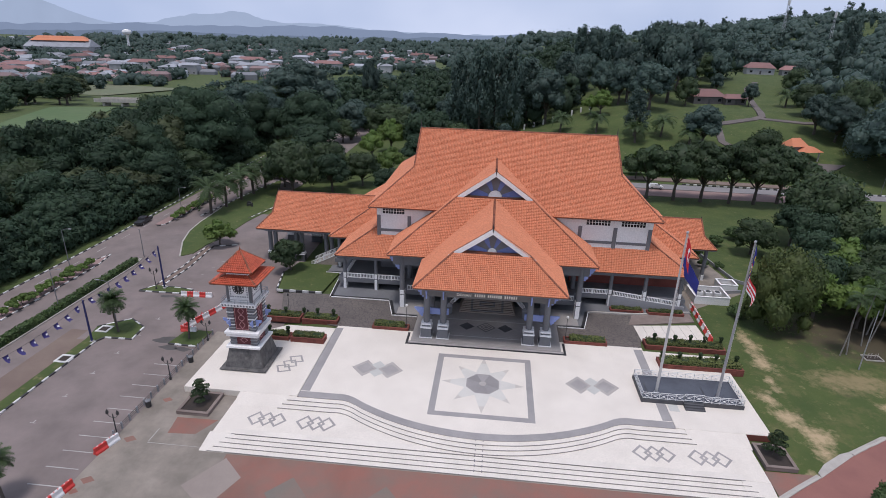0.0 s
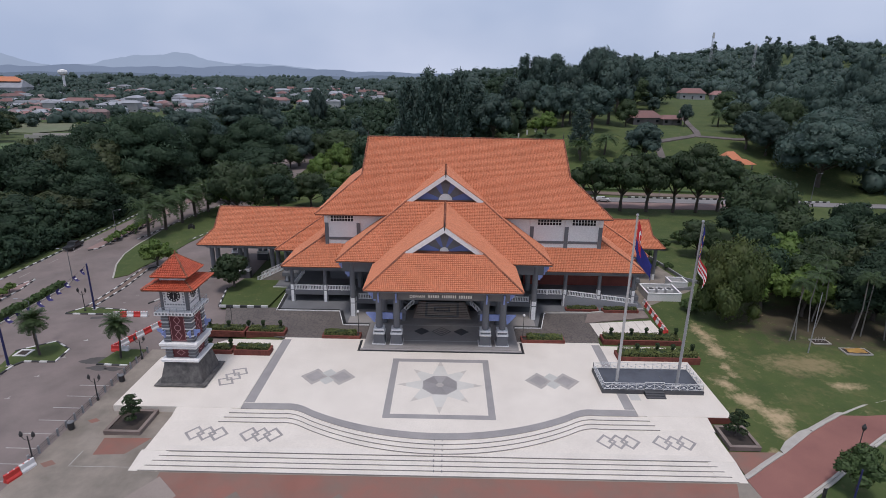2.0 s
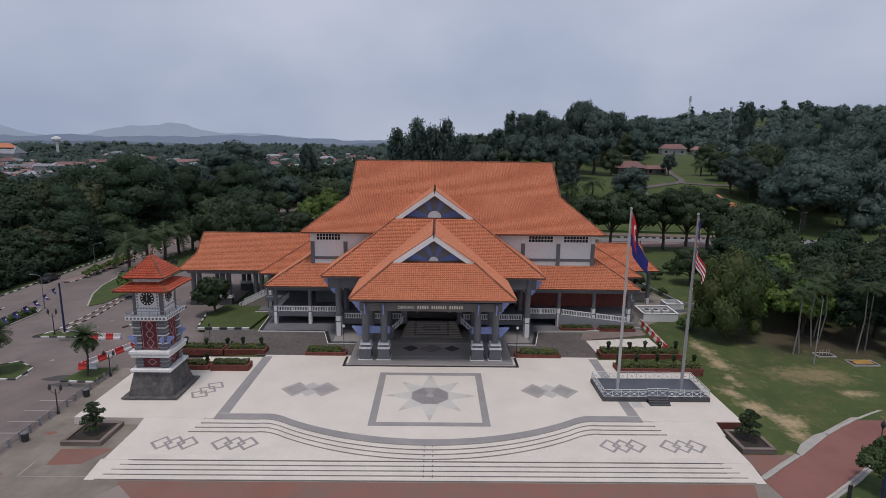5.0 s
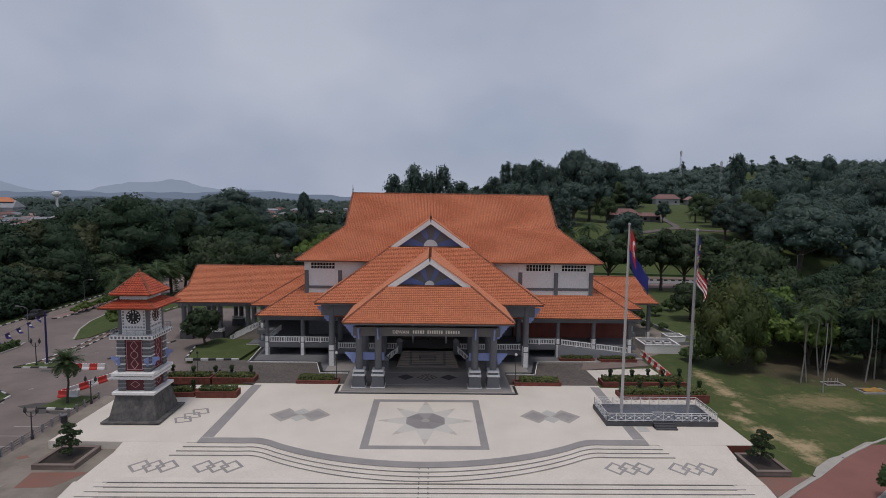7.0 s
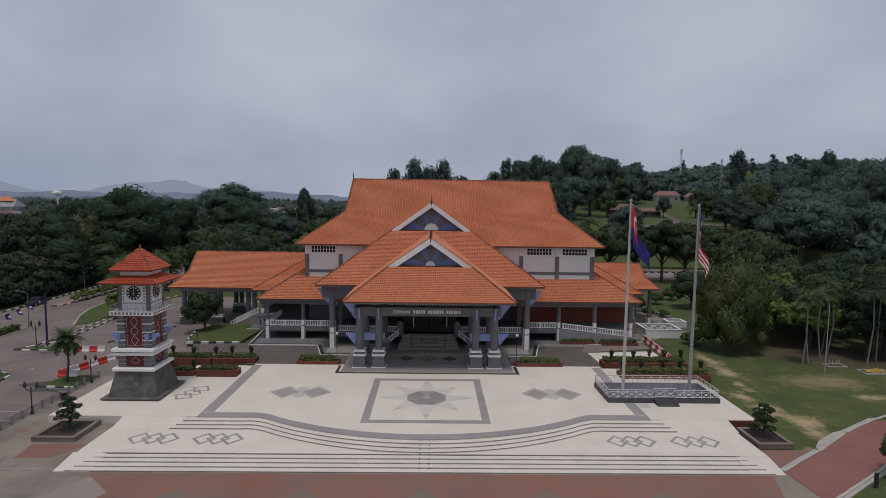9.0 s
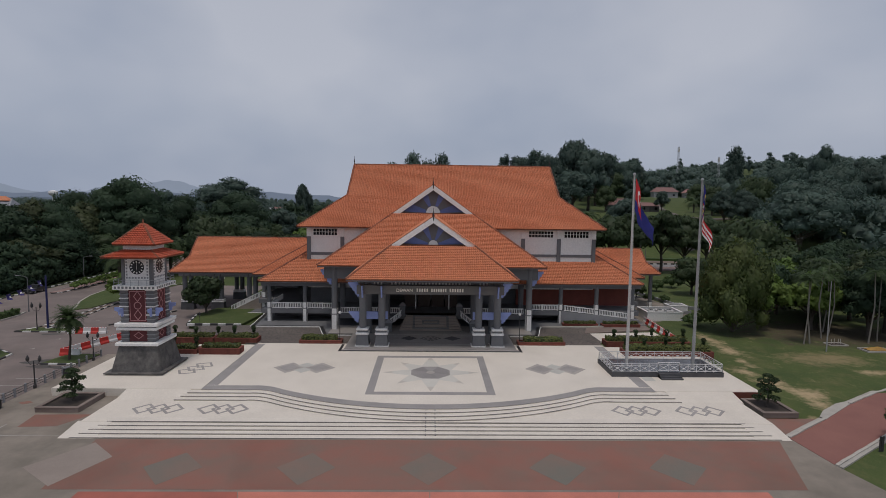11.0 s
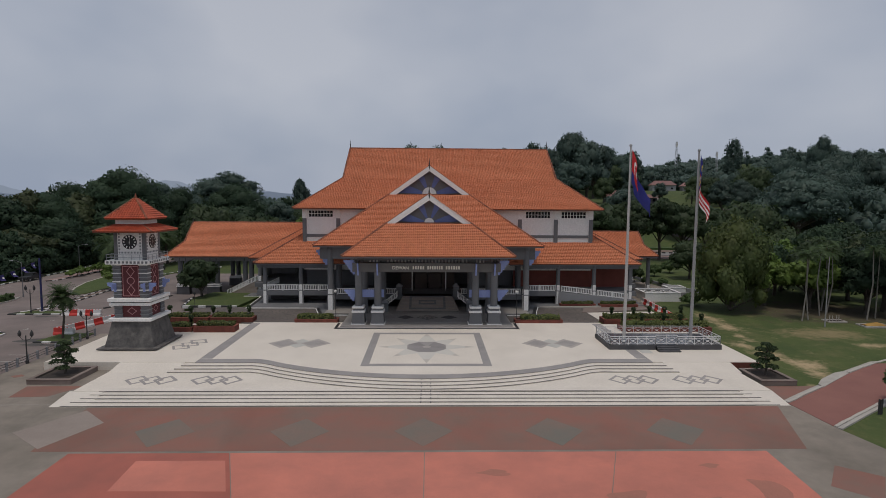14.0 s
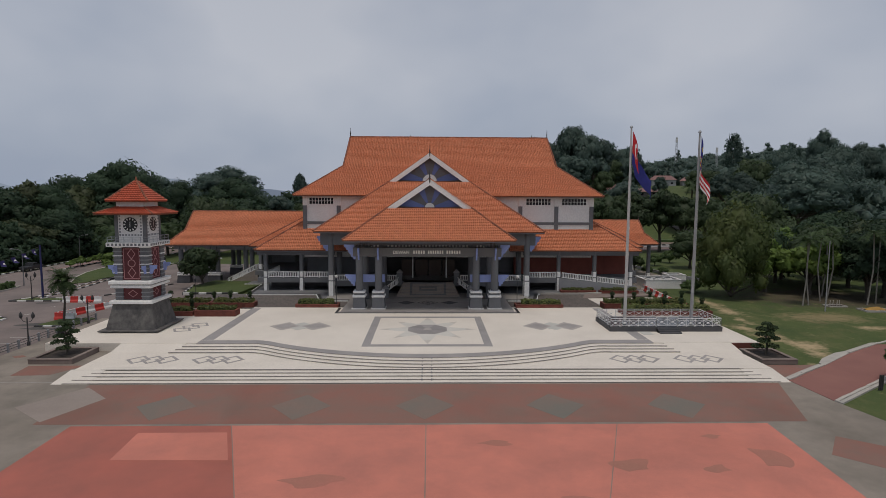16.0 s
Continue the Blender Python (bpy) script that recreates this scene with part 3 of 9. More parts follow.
for s in (-1, 1):
    cx = AX + s * 14.45
    for dx in (-1.72, 1.72):
        diamond(cx + dx, 1.2, 1.82, 1.98, 0.005, M_INLAY_MID)
        diamond(cx + dx, 1.2, 1.25, 1.36, 0.010, M_INLAY)
    diamond(cx, 1.2 + 0.9, 0.95, 1.0, 0.0145, M_INLAY_PALE)
    diamond(cx, 1.2 - 0.9, 0.95, 1.0, 0.0145, M_INLAY_PALE)


def chain(cx, cy, z, turn=0.0, kx=1.0):
    """Three interlocked diamond outlines laid in grey stone."""
    c, s = math.cos(turn), math.sin(turn)
    for i, dx in enumerate((-1.3 * kx, 0, 1.3 * kx)):
        a, b, w = 1.15 * kx, 1.3, 0.27
        outer = [(-a, 0), (0, -b), (a, 0), (0, b)]
        inner = [(-a + w * 1.3, 0), (0, -b + w * 1.4), (a - w * 1.3, 0), (0, b - w * 1.4)]
        for k in range(4):
            q = [outer[k], outer[(k + 1) % 4], inner[(k + 1) % 4], inner[k]]
            q = [(cx + c * (x + dx) - s * y, cy + s * (x + dx) + c * y) for x, y in q]
            part("chain_link", slab(q, z - 0.05, z + 0.004 + 0.0025 * i), M_INLAY, plaza, "grey interlocked diamond")


for cx in (-25.7, -19.7, 19.35, 25.45):
    chain(cx, -10.4, MID)
chain(-26.9, 0.8, -0.012, radians(68))

# worn drain line down the steps
for s in (-0.42, 0.42):
    for k in range(7):
        y = -11.25 - 0.68 * k
        part("drain_mark", boxed(AX + s - 0.05, AX + s + 0.05, y - 0.13, y + 0.13, -0.9, (-0.105 * (k + 1) if k < 3 else MID - 0.084 * (k - 3)) + 0.012), M_INLAY_DARK, plaza, "dark drain mark")

# ---- painted apron ----
paint = thing("court_paint", (0, 0, LOW), "red and grey painted court on the concrete apron", "court marking", kind="structure")


def painted(name, pts, material, label, lift=0.03):
    ob = part(name, slab([(x, y) for x, y in pts], LOW + lift - 0.05, LOW + lift), material, paint, label)
    ob.location.z = -LOW
    return ob


painted("red_band", [(-27, -24.2), (26.5, -24.2), (29.5, -16.2), (-28.0, -16.2)], M_APRON_RED, "faded red painted band")
# panels between joints that draw together towards the south
edges = ((-24.3, -24.1), (-13.5, -5.6), (-0.3, -0.3), (12.9, 4.8), (23.45, 22.0))
for i in range(4):
    (a, c), (b, d) = edges[i], edges[i + 1]
    painted("red_panel", [(a + 0.03, -24.5), (c + 0.03, -46), (d - 0.03, -46), (b - 0.03, -24.5)], M_RED_FLOOR if i else M_RED_FLOOR2, "red painted panel with worn blotches", 0.034)
for cx, cy, a, c in ((11.8, -30.4, 1.1, 0.9), (16.6, -30.9, 0.7, 0.5), (20.5, -29.6, 0.9, 1.6), (-6.5, -32.0, 1.6, 0.6), (-15.5, -28.6, 0.8, 0.4), (4.2, -27.4, 1.0, 0.35), (18.4, -26.6, 0.6, 0.25), (8.2, -34.5, 1.8, 0.7)):
    painted("stain", [(cx + a * math.cos(t) * (1 + 0.3 * math.sin(3 * t + cx)), cy + c * math.sin(t) * (1 + 0.35 * math.sin(2 * t + cy))) for t in (2 * math.pi * k / 26 for k in range(26))], M_RED_STAIN, "brown stain in the red paint", 0.0375)
painted("red_patch", [(-18.9, -29.4), (-11.95, -29.5), (-13.4, -25.6), (-19.2, -25.6)], M_RED_FLOOR, "brighter red repainted patch", 0.038)
for cx in (-19.5, -9.6, -0.4, 9.4, 18.6):
    painted("grey_diamond", [(cx - 2.2, -21), (cx, -23.6), (cx + 2.2, -21), (cx, -18.6)], M_GREYGREEN, "worn grey painted diamond", 0.036)
painted("red_patch", [(26.67, -26.64), (28.77, -28.2), (26.43, -31.01), (24.51, -29.26)], M_APRON_RED, "faded red square")
painted("grey_square", [(-30.5, -21.1), (-27.7, -16.8), (-24.9, -19.3), (-26.8, -23.8)], M_APRON_PALE, "bare concrete square", 0.036)
painted("red_patch", [(-36.6, -11.0), (-31.5, -10.9), (-33, -13.6), (-36.2, -13.8)], M_APRON_RED, "faded red patch beside the planter", 0.036)
painted("red_patch", [(31.0, -11.2), (36.2, -11.2), (35.0, -12.5), (31.0, -15.2)], M_APRON_RED, "faded red patch beside the planter", 0.036)

for x, y, a in ((-39.6, -8.0, 0.7), (-39.8, -15.3, 0.8), (-40.3, -21.6, 0.8), (-40.7, -23.2, 0.6)):
    painted("red_patch", [(x - a, y), (x, y - 0.7 * a), (x + a, y), (x, y + 0.7 * a)], M_APRON_RED, "faded red patch on the footway", 0.036)
# path to the east with its kerbs
path_l = [(30.8, -15.5), (33.8, -13.4), (36.8, -11.4), (42.4, -7.25), (47.7, -4.0), (52.3, -1.8), (60, 0.8), (74, 2.5)]
path_r = [(31.23, -20.6), (35.5, -17.8), (39.7, -15.1), (45.0, -11.3), (50.2, -7.9), (55, -5.6), (62, -3.0), (74, -1.0)]
tagged(mesh_ob("path", strip(path_l, path_r, LOW - 0.2, LOW + 0.05), M_PATH), "red-brown painted footpath", "path", kind="structure")


def kerb_run(name, pts, label, width=0.3, height=0.18, base=LOW):
    bm = bmesh.new()
    for (x0, y0), (x1, y1) in zip(pts, pts[1:]):
        d = Vector((x1 - x0, y1 - y0))
        n = Vector((-d.y, d.x)).normalized() * width / 2
        prism(bm, [(x0 - n.x, y0 - n.y), (x1 - n.x, y1 - n.y), (x1 + n.x, y1 + n.y), (x0 + n.x, y0 + n.y)], base - 0.2, base + height)
    bmesh.ops.recalc_face_normals(bm, faces=bm.faces)
    return tagged(mesh_ob(name, bm, M_KERB), label, "kerb", kind="structure")


def kerb_stones(pts, label, width, out, seed):
    """A run of worn kerb stones, a little out of line, with a low gutter strip beside them."""
    k = kerb_run("kerb_path", [(x + out[0], y + out[1]) for x, y in pts], label, 0.3, 0.08)
    rnd = random.Random(seed)
    stone = None
    for (x0, y0), (x1, y1) in zip(pts, pts[1:]):
        d = Vector((x1 - x0, y1 - y0))
        n = max(1, round(d.length / 0.92))
        for q in range(n):
            if stone is None:
                stone = part("kerb_stone", boxed(-0.445, 0.445, -width / 2, width / 2, -0.2, 0.17, bevel=0.025), M_KERB, k)
                st = stone
            else:
                st = bpy.data.objects.new("kerb_stone", stone.data)
                bpy.context.scene.collection.objects.link(st)
                st.parent = k
            f = (q + 0.5) / n
            st.location = (x0 + d.x * f + rnd.gauss(0, 0.012), y0 + d.y * f + rnd.gauss(0, 0.012), LOW + rnd.gauss(0, 0.012))
            st.rotation_euler = (rnd.gauss(0, 0.02), 0, math.atan2(d.y, d.x) + rnd.gauss(0, 0.012))
            st.scale.x = d.length / n / 0.91


kerb_stones(path_l[:3], "worn pale concrete kerb along the footpath", 0.26, (-0.16, 0.24), 1)
kerb_stones(path_l[3:], "worn pale concrete kerb along the footpath", 0.28, (-0.17, 0.28), 2)
kerb_stones(path_r, "worn pale concrete kerb along the footpath", 0.26, (0.15, -0.24), 3)
slab_gap = mesh_ob("crossing_slab", slab([(36.9, -11.5), (42.4, -7.4), (42.1, -6.85), (40.9, -7.35), (38.2, -9.3), (36.85, -10.75)], LOW - 0.2, LOW + 0.1), M_KERB)
tagged(slab_gap, "pale concrete slab bridging the gap in the kerb", "pavement", kind="structure")

# ---- court of crazy paving round the porch ----
court = thing("court", (0, 0, 0), "grey crazy-paved forecourt beside the porch", "pavement", kind="structure")
part("paving", slab([(-33.5, 14.6), (-23.3, 12.0), (23.0, 12.0), (24.5, 20), (33.8, 22.5), (33.8, 26), (15, 26), (-36, 22.3)], -1.0, -0.1), M_CRAZY, court)

# ---- hall ----
hall = thing("hall", (HX, 45, 0), "civic hall with tiered orange tiled roofs, grey columns and white walls", "hall")
hall.location = (0, 0, 0)
TW, TL = 0.275, 0.305

PROFILE = ((0.0, 0.0), (0.27, 0.085), (0.73, 0.085), (1.0, 0.0))


def single_tile():
    """One roof tile lying along its slope."""
    v = [(a * TW, vv, up + h) for vv, up in ((-0.03, 0.11), (TL, 0.03)) for a, h in PROFILE] + [(a * TW, -0.03, h - 0.005) for a, h in PROFILE]
    f = [(q, q + 1, 5 + q, 4 + q) for q in range(3)] + [(8 + q, 9 + q, q + 1, q) for q in range(3)]
    me = bpy.data.meshes.new("roof_tile")
    me.from_pydata(v, [], f)
    me.materials.append(M_TILE_PIECE)
    return me


TILE_MESH = single_tile()


class Tiles:
    """Collects tiled slopes, their decks and caps, and links them as parts of one roof."""

    def __init__(self):
        self.slopes, self.cap_v, self.cap_f = [], [], []

    def slope(self, pts, thick=0.11, pieces=0):
        """A tiled slope on its deck; the lowest tiles, as many as pieces, stay single objects."""
        tv, tf, deck, singles = [], [], bmesh.new(), []
        self.slopes.append((tv, tf, deck, singles))
        p = [Vector(q) for q in pts]
        e = (p[1] - p[0]).normalized()
        n = Vector((0, 0, 0))
        for i in range(len(p)):
            n += p[i].cross(p[(i + 1) % len(p)])
        n.normalize()
        if n.z < 0:
            n = -n
        s = n.cross(e).normalized()
        if s.z < 0:
            s, e = -s, -e
        o = p[0]
        poly = [((q - o).dot(e), (q - o).dot(s)) for q in p]
        u0, u1 = min(a for a, b in poly), max(a for a, b in poly)
        v1 = max(b for a, b in poly)
        k = len(poly)

        def inside(u, v):
            hit = False
            for i in range(k):
                (a, b), (c, d) = poly[i], poly[(i + 1) % k]
                if (b > v) != (d > v) and u < (c - a) * (v - b) / (d - b) + a:
                    hit = not hit
            return hit

        rows = int(v1 / TL) + 1
        for j in range(rows):
            v = j * TL
            for i in range(int((u1 - u0) / TW) + 1):
                u = u0 + i * TW
                if not inside(u + TW / 2, v + TL * 0.5):
                    continue
                if len(singles) < pieces:
                    q = o + e * u + s * v
                    singles.append(Matrix(((e.x, s.x, n.x, q.x), (e.y, s.y, n.y, q.y), (e.z, s.z, n.z, q.z), (0, 0, 0, 1))))
                    continue
                base = len(tv)
                for vv, up in ((v - 0.03, 0.11), (v + TL, 0.03)):
                    for a, h in PROFILE:
                        tv.append(tuple(o + e * (u + a * TW) + s * vv + n * (up + h)))
                for a, h in PROFILE:
                    tv.append(tuple(o + e * (u + a * TW) + s * (v - 0.03) + n * (h - 0.005)))
                for q in range(3):
                    tf.append((base + q, base + q + 1, base + 5 + q, base + 4 + q))
                    tf.append((base + 8 + q, base + 9 + q, base + q + 1, base + q))
        top = [deck.verts.new(q + n * 0.02) for q in p]
        low = [deck.verts.new(q - Vector((0, 0, thick))) for q in p]
        deck.faces.new(top)
        deck.faces.new(low[::-1])
        for i in range(k):
            deck.faces.new((low[i], low[(i + 1) % k], top[(i + 1) % k], top[i]))

    def cap(self, a, b, r=0.17):
        a, b = Vector(a), Vector(b)
        d = (b - a).normalized()
        side = d.cross(Vector((0, 0, 1))).normalized()
        up = side.cross(d).normalized()
        n = max(1, int((b - a).length / 0.42))
        step = (b - a) / n
        for i in range(n):
            base = len(self.cap_v)
            for k, rr in ((0, r * 1.12), (1.06, r * 0.9)):
                q = a + step * (i + k)
                for t in range(6):
                    w = math.pi * t / 5
                    self.cap_v.append(tuple(q + side * rr * math.cos(w) + up * (rr * math.sin(w) + 0.06)))
            for t in range(5):
                self.cap_f.append((base + t, base + t + 1, base + 7 + t, base + 6 + t))
            self.cap_f.append(tuple(base + t for t in range(5, -1, -1)))

    def link(self, name, parent, label="", tile=None):
        roof = None
        for tv, tf, deck, singles in self.slopes:
            r = mesh_ob(name, deck, M_CAP, parent, label)
            r.data.update()
            data_ob("tiling", tv, tf, tile or M_TILE, r, kind="stuff")
            for m in singles:
                t = new("roof_tile", TILE_MESH)
                t.parent, t.matrix_basis = r, m
            roof = roof or r
        if self.cap_v:
            data_ob("ridge_capping", self.cap_v, self.cap_f, M_CAP, roof, "weathered dark ridge tiles", kind="stuff")
        return roof


def mir(pts, axis):
    return [(2 * axis - x, y, z) for x, y, z in pts][::-1]


def eave_board(parent, a, b, h=0.12, drop=0.12, t=0.09, material=None):
    """A fascia board under an eave from a to b."""
    a, b = Vector(a), Vector(b)
    d = (b - a).normalized()
    n = Vector((-d.y, d.x, 0)) * t / 2
    bm = bmesh.new()
    pts = [(a.x - n.x, a.y - n.y), (b.x - n.x, b.y - n.y), (b.x + n.x, b.y + n.y), (a.x + n.x, a.y + n.y)]
    prism(bm, pts, a.z - drop - h, a.z - 0.02)
    bmesh.ops.recalc_face_normals(bm, faces=bm.faces)
    return part("fascia", bm, material or M_GREY, parent)


# main roof
E_Y, R_Y, K_Y = 27.2, 44.7, 36.6
xl, xr, kl, kr = -21.65, 27.8, -15.1, 22.2
B_Y = 2 * R_Y
main = Tiles()
front_low = [(xl, E_Y, 14.9), (xr, E_Y, 14.9), (kr, K_Y, 20.0), (kl, K_Y, 20.0)]
front_up = [(kl, K_Y, 20.0), (kr, K_Y, 20.0), (kr - 0.15, R_Y, 25.8), (kl + 0.15, R_Y, 25.8)]
for q in (front_low, front_up):
    main.slope(q)
    main.slope([(x, B_Y - y, z) for x, y, z in q][::-1][2:] + [(x, B_Y - y, z) for x, y, z in q][::-1][:2])
main.slope([(xl, B_Y - E_Y, 14.9), (xl, E_Y, 14.9), (kl, K_Y, 20.0), (kl, B_Y - K_Y, 20.0)])
main.slope([(xr, E_Y, 14.9), (xr, B_Y - E_Y, 14.9), (kr, B_Y - K_Y, 20.0), (kr, K_Y, 20.0)])
for x0, x1, x2 in ((xl, kl, kl + 0.15), (xr, kr, kr - 0.15)):
    main.cap((x0, E_Y, 14.9), (x1, K_Y, 20.0))
    main.cap((x0, B_Y - E_Y, 14.9), (x1, B_Y - K_Y, 20.0))
    main.cap((x1, K_Y, 20.0), (x2, R_Y, 25.8))
    main.cap((x1, B_Y - K_Y, 20.0), (x2, R_Y, 25.8))
main.cap((kl + 0.1, R_Y, 25.8), (kr - 0.1, R_Y, 25.8), 0.2)
main.link("main_roof", hall, "orange tiled main roof with a broken pitch")
for x in (kl + 0.25, kr - 0.25):
    bm = bmesh.new()
    vs = [bm.verts.new(p) for p in ((x, K_Y + 0.4, 20.1), (x, B_Y - K_Y - 0.4, 20.1), (x, R_Y, 25.55))]
    bm.faces.new(vs)
    r = bmesh.ops.extrude_face_region(bm, geom=bm.faces[:])
    bmesh.ops.translate(bm, verts=[v for v in r["geom"] if isinstance(v, bmesh.types.BMVert)], vec=(0.12 if x < 0 else -0.12, 0, 0))
    bmesh.ops.recalc_face_normals(bm, faces=bm.faces)
    part("gable_end", bm, M_GREY_LT, hall)
eave_board(hall, (xl, E_Y + 0.05, 14.9), (xr, E_Y + 0.05, 14.9), 0.06, 0.1)
eave_board(hall, (xl + 0.05, B_Y - E_Y, 14.9), (xl + 0.05, E_Y, 14.9), 0.06, 0.1)
eave_board(hall, (xr - 0.05, E_Y, 14.9), (xr - 0.05, B_Y - E_Y, 14.9), 0.06, 0.1)


def finial(x, y, z, h, name="finial"):
    bm = lathe(bmesh.new(), x, y, [(0.07, z - 0.3), (0.09, z), (0.13, z + 0.1 * h), (0.06, z + 0.22 * h), (0.11, z + 0.4 * h), (0.05, z + 0.6 * h), (0.012, z + h)], 8)
    part(name, bm, M_IRON, hall, "dark carved roof finial")


finial(kl + 0.15, R_Y, 25.9, 1.6)
finial(kr - 0.15, R_Y, 25.9, 1.6)


def gabled_roof(name, half, y_e, z_e, gb_half, gb_y, gb_z, apex_z, back, side_back, label):
    """A forward roof: front hip below a gablet, ridge running back, side slopes."""
    t = Tiles()
    t.slope([(RX - half, y_e, z_e), (RX + half, y_e, z_e), (RX + gb_half, gb_y, gb_z), (RX - gb_half, gb_y, gb_z)], pieces=300 if half < 12 else 0)
    side = [(RX + half, y_e, z_e), *side_back, (RX, back, apex_z), (RX, gb_y, apex_z), (RX + gb_half, gb_y, gb_z)]
    t.slope(side)
    t.slope([side_m for side_m in [(2 * RX - x, y, z) for x, y, z in [side[1], side[0], *side[:1:-1]]]])
    for s in (-1, 1):
        t.cap((RX + s * half, y_e, z_e), (RX + s * gb_half, gb_y, gb_z))
        t.cap((RX + s * gb_half, gb_y + 0.1, gb_z), (RX, gb_y + 0.1, apex_z), 0.12)
    t.cap((RX, gb_y, apex_z), (RX, back, apex_z), 0.19)
    roof = t.link(name, hall, label)
    eave_board(hall, (RX - half, y_e + 0.05, z_e), (RX + half, y_e + 0.05, z_e))
    for s in (-1, 1):
        eave_board(hall, (RX + s * (half - 0.05), y_e, z_e), (RX + s * (side_back[0][0] - RX - 0.05), side_back[0][1], z_e))
    return roof


gabled_roof("middle_roof", 16.7, 18.7, 9.7, 6.4, 28.5, 17.15, 21.7, 38.9, [(RX + 16.7, 34.0, 9.7)], "orange tiled middle roof with a gablet")
gabled_roof("porch_roof", 10.9, 8.0, 9.27, 5.6, 12.8, 13.2, 17.05, 28.3, [(RX + 10.9, 19.5, 9.27)], "orange tiled porch roof with a gablet")


def gablet(gb_half, gb_y, gb_z, apex_z, disc_r, fan=7):
    """White bargeboards, a recessed grey wall with a blue fan and a white half disc."""
    wall_y = gb_y + 0.75
    zb = gb_z + 0.08
    h = apex_z - 0.45 - zb
    w = gb_half - 0.35
    bm = slab([(RX - w, zb), (RX + w, zb), (RX, zb + h)], wall_y, wall_y + 0.12)
    for v in bm.verts:
        v.co = Vector((v.co.x, v.co.z, v.co.y))
    bmesh.ops.recalc_face_normals(bm, faces=bm.faces)
    g = part("gablet", bm, M_GREY, hall, "grey gablet wall with a blue fan")
    n = fan
    r = w * 1.2
    for i in range(n):
        if i % 2:
            continue
        a0, a1 = math.pi * (i + 0.12) / n, math.pi * (i + 0.88) / n
        pts = []
        for a in (a0, a1):
            # ray from the centre of the base to the sloped edge, held short of it
            dx, dz = math.cos(a), math.sin(a)
            t = h / (dz + abs(dx) * h / w) * 0.9
            pts.append((RX + dx * t, zb + dz * t))
        inner = [(RX + (disc_r + 0.1) * math.cos(a), zb + (disc_r + 0.1) * math.sin(a)) for a in (a1, a0)]
        b2 = slab(pts + inner, wall_y - 0.05, wall_y + 0.02)
        for v in b2.verts:
            v.co = Vector((v.co.x, v.co.z, v.co.y))
        bmesh.ops.recalc_face_normals(b2, faces=b2.faces)
        part("fan_blade", b2, M_BLUE, g, "blue fan blade")
    disc = [(RX + disc_r * math.cos(math.pi * k / 12), zb + disc_r * math.sin(math.pi * k / 12)) for k in range(13)]
    b3 = slab(disc, wall_y - 0.1, wall_y + 0.02)
    for v in b3.verts:
        v.co = Vector((v.co.x, v.co.z, v.co.y))
    bmesh.ops.recalc_face_normals(b3, faces=b3.faces)
    part("half_disc", b3, M_WHITE, g, "white half disc")
    slope = (apex_z - gb_z) / gb_half
    for s in (-1, 1):
        depth, x_out = 0.86, gb_half + 0.85
        foot = apex_z + 0.1 - slope * x_out
        q = [(RX + s * x_out, foot), (RX, apex_z + 0.1), (RX, apex_z + 0.1 - depth), (RX + s * (x_out - depth / slope), foot)]
        b4 = slab(q, gb_y - 0.08, gb_y + 0.06)
        for v in b4.verts:
            v.co = Vector((v.co.x, v.co.z, v.co.y))
        bmesh.ops.recalc_face_normals(b4, faces=b4.faces)
        part("bargeboard", b4, M_WHITE, hall, "white bargeboard")
    part("gablet_sill", boxed(RX - w, RX + w, wall_y - 0.35, wall_y + 0.05, zb - 0.3, zb + 0.06), M_CAP, hall, "dark red tiled sill")
    finial(RX, gb_y - 0.05, apex_z - 0.2, 1.5)
    part("king_post", boxed(RX - 0.13, RX + 0.13, wall_y - 0.14, wall_y - 0.04, zb + h * 0.62, zb + h), M_GREY, hall)


gablet(6.4, 28.5, 17.15, 21.7, 1.15)
gablet(5.6, 12.8, 13.2, 17.05, 0.66)

# lower roofs round the hall
f_left = [(-27.3, 25.05, 6.4), (-12.5, 25.05, 6.4), (-12.5, 28.35, 9.535), (-20.25, 28.35, 9.535), (-20.25, 29.72, 10.84)]
s_left = [(-27.3, 42.0, 6.4), (-27.3, 25.05, 6.4), (-20.25, 29.72, 10.84), (-20.25, 42.0, 10.84)]
j_front = [(-31.2, 34.6, 6.15), (-20.25, 34.6, 6.15), (-20.25, 45.5, 12.69)]
j_side = [(-31.2, 64.0, 6.15), (-31.2, 34.6, 6.15), (-20.25, 45.5, 12.69), (-20.25, 64.0, 12.69)]
for s in (0, 1):
    low = Tiles()
    fx = (lambda x: 2 * HX - x) if s else (lambda x: x)
    for q in (f_left, s_left, j_front, j_side):
        if s:
            m = [(12.4 if x == -12.5 else 2 * HX - x, y, z) for x, y, z in q]
            low.slope([m[1], m[0], *m[:1:-1]])
        else:
            low.slope(q)
    low.cap((fx(-27.3), 25.05, 6.4), (fx(-20.25), 29.72, 10.84))
    low.cap((fx(-31.2), 34.6, 6.15), (fx(-20.25), 45.5, 12.69))
    low.link("skirt_roof", hall, "orange tiled lower roof")
for s in (0, 1):
    fx = (lambda x: 2 * HX - x) if s else (lambda x: x)
    eave_board(hall, (fx(-27.3), 25.1, 6.4), (12.6 if s else -13.0, 25.1, 6.4))
    eave_board(hall, (fx(-27.25), 35, 6.4), (fx(-27.25), 25.05, 6.4))
    eave_board(hall, (fx(-31.2), 34.65, 6.15), (fx(-26.0), 34.65, 6.15))
    eave_board(hall, (fx(-31.15), 64, 6.15), (fx(-31.15), 34.6, 6.15))

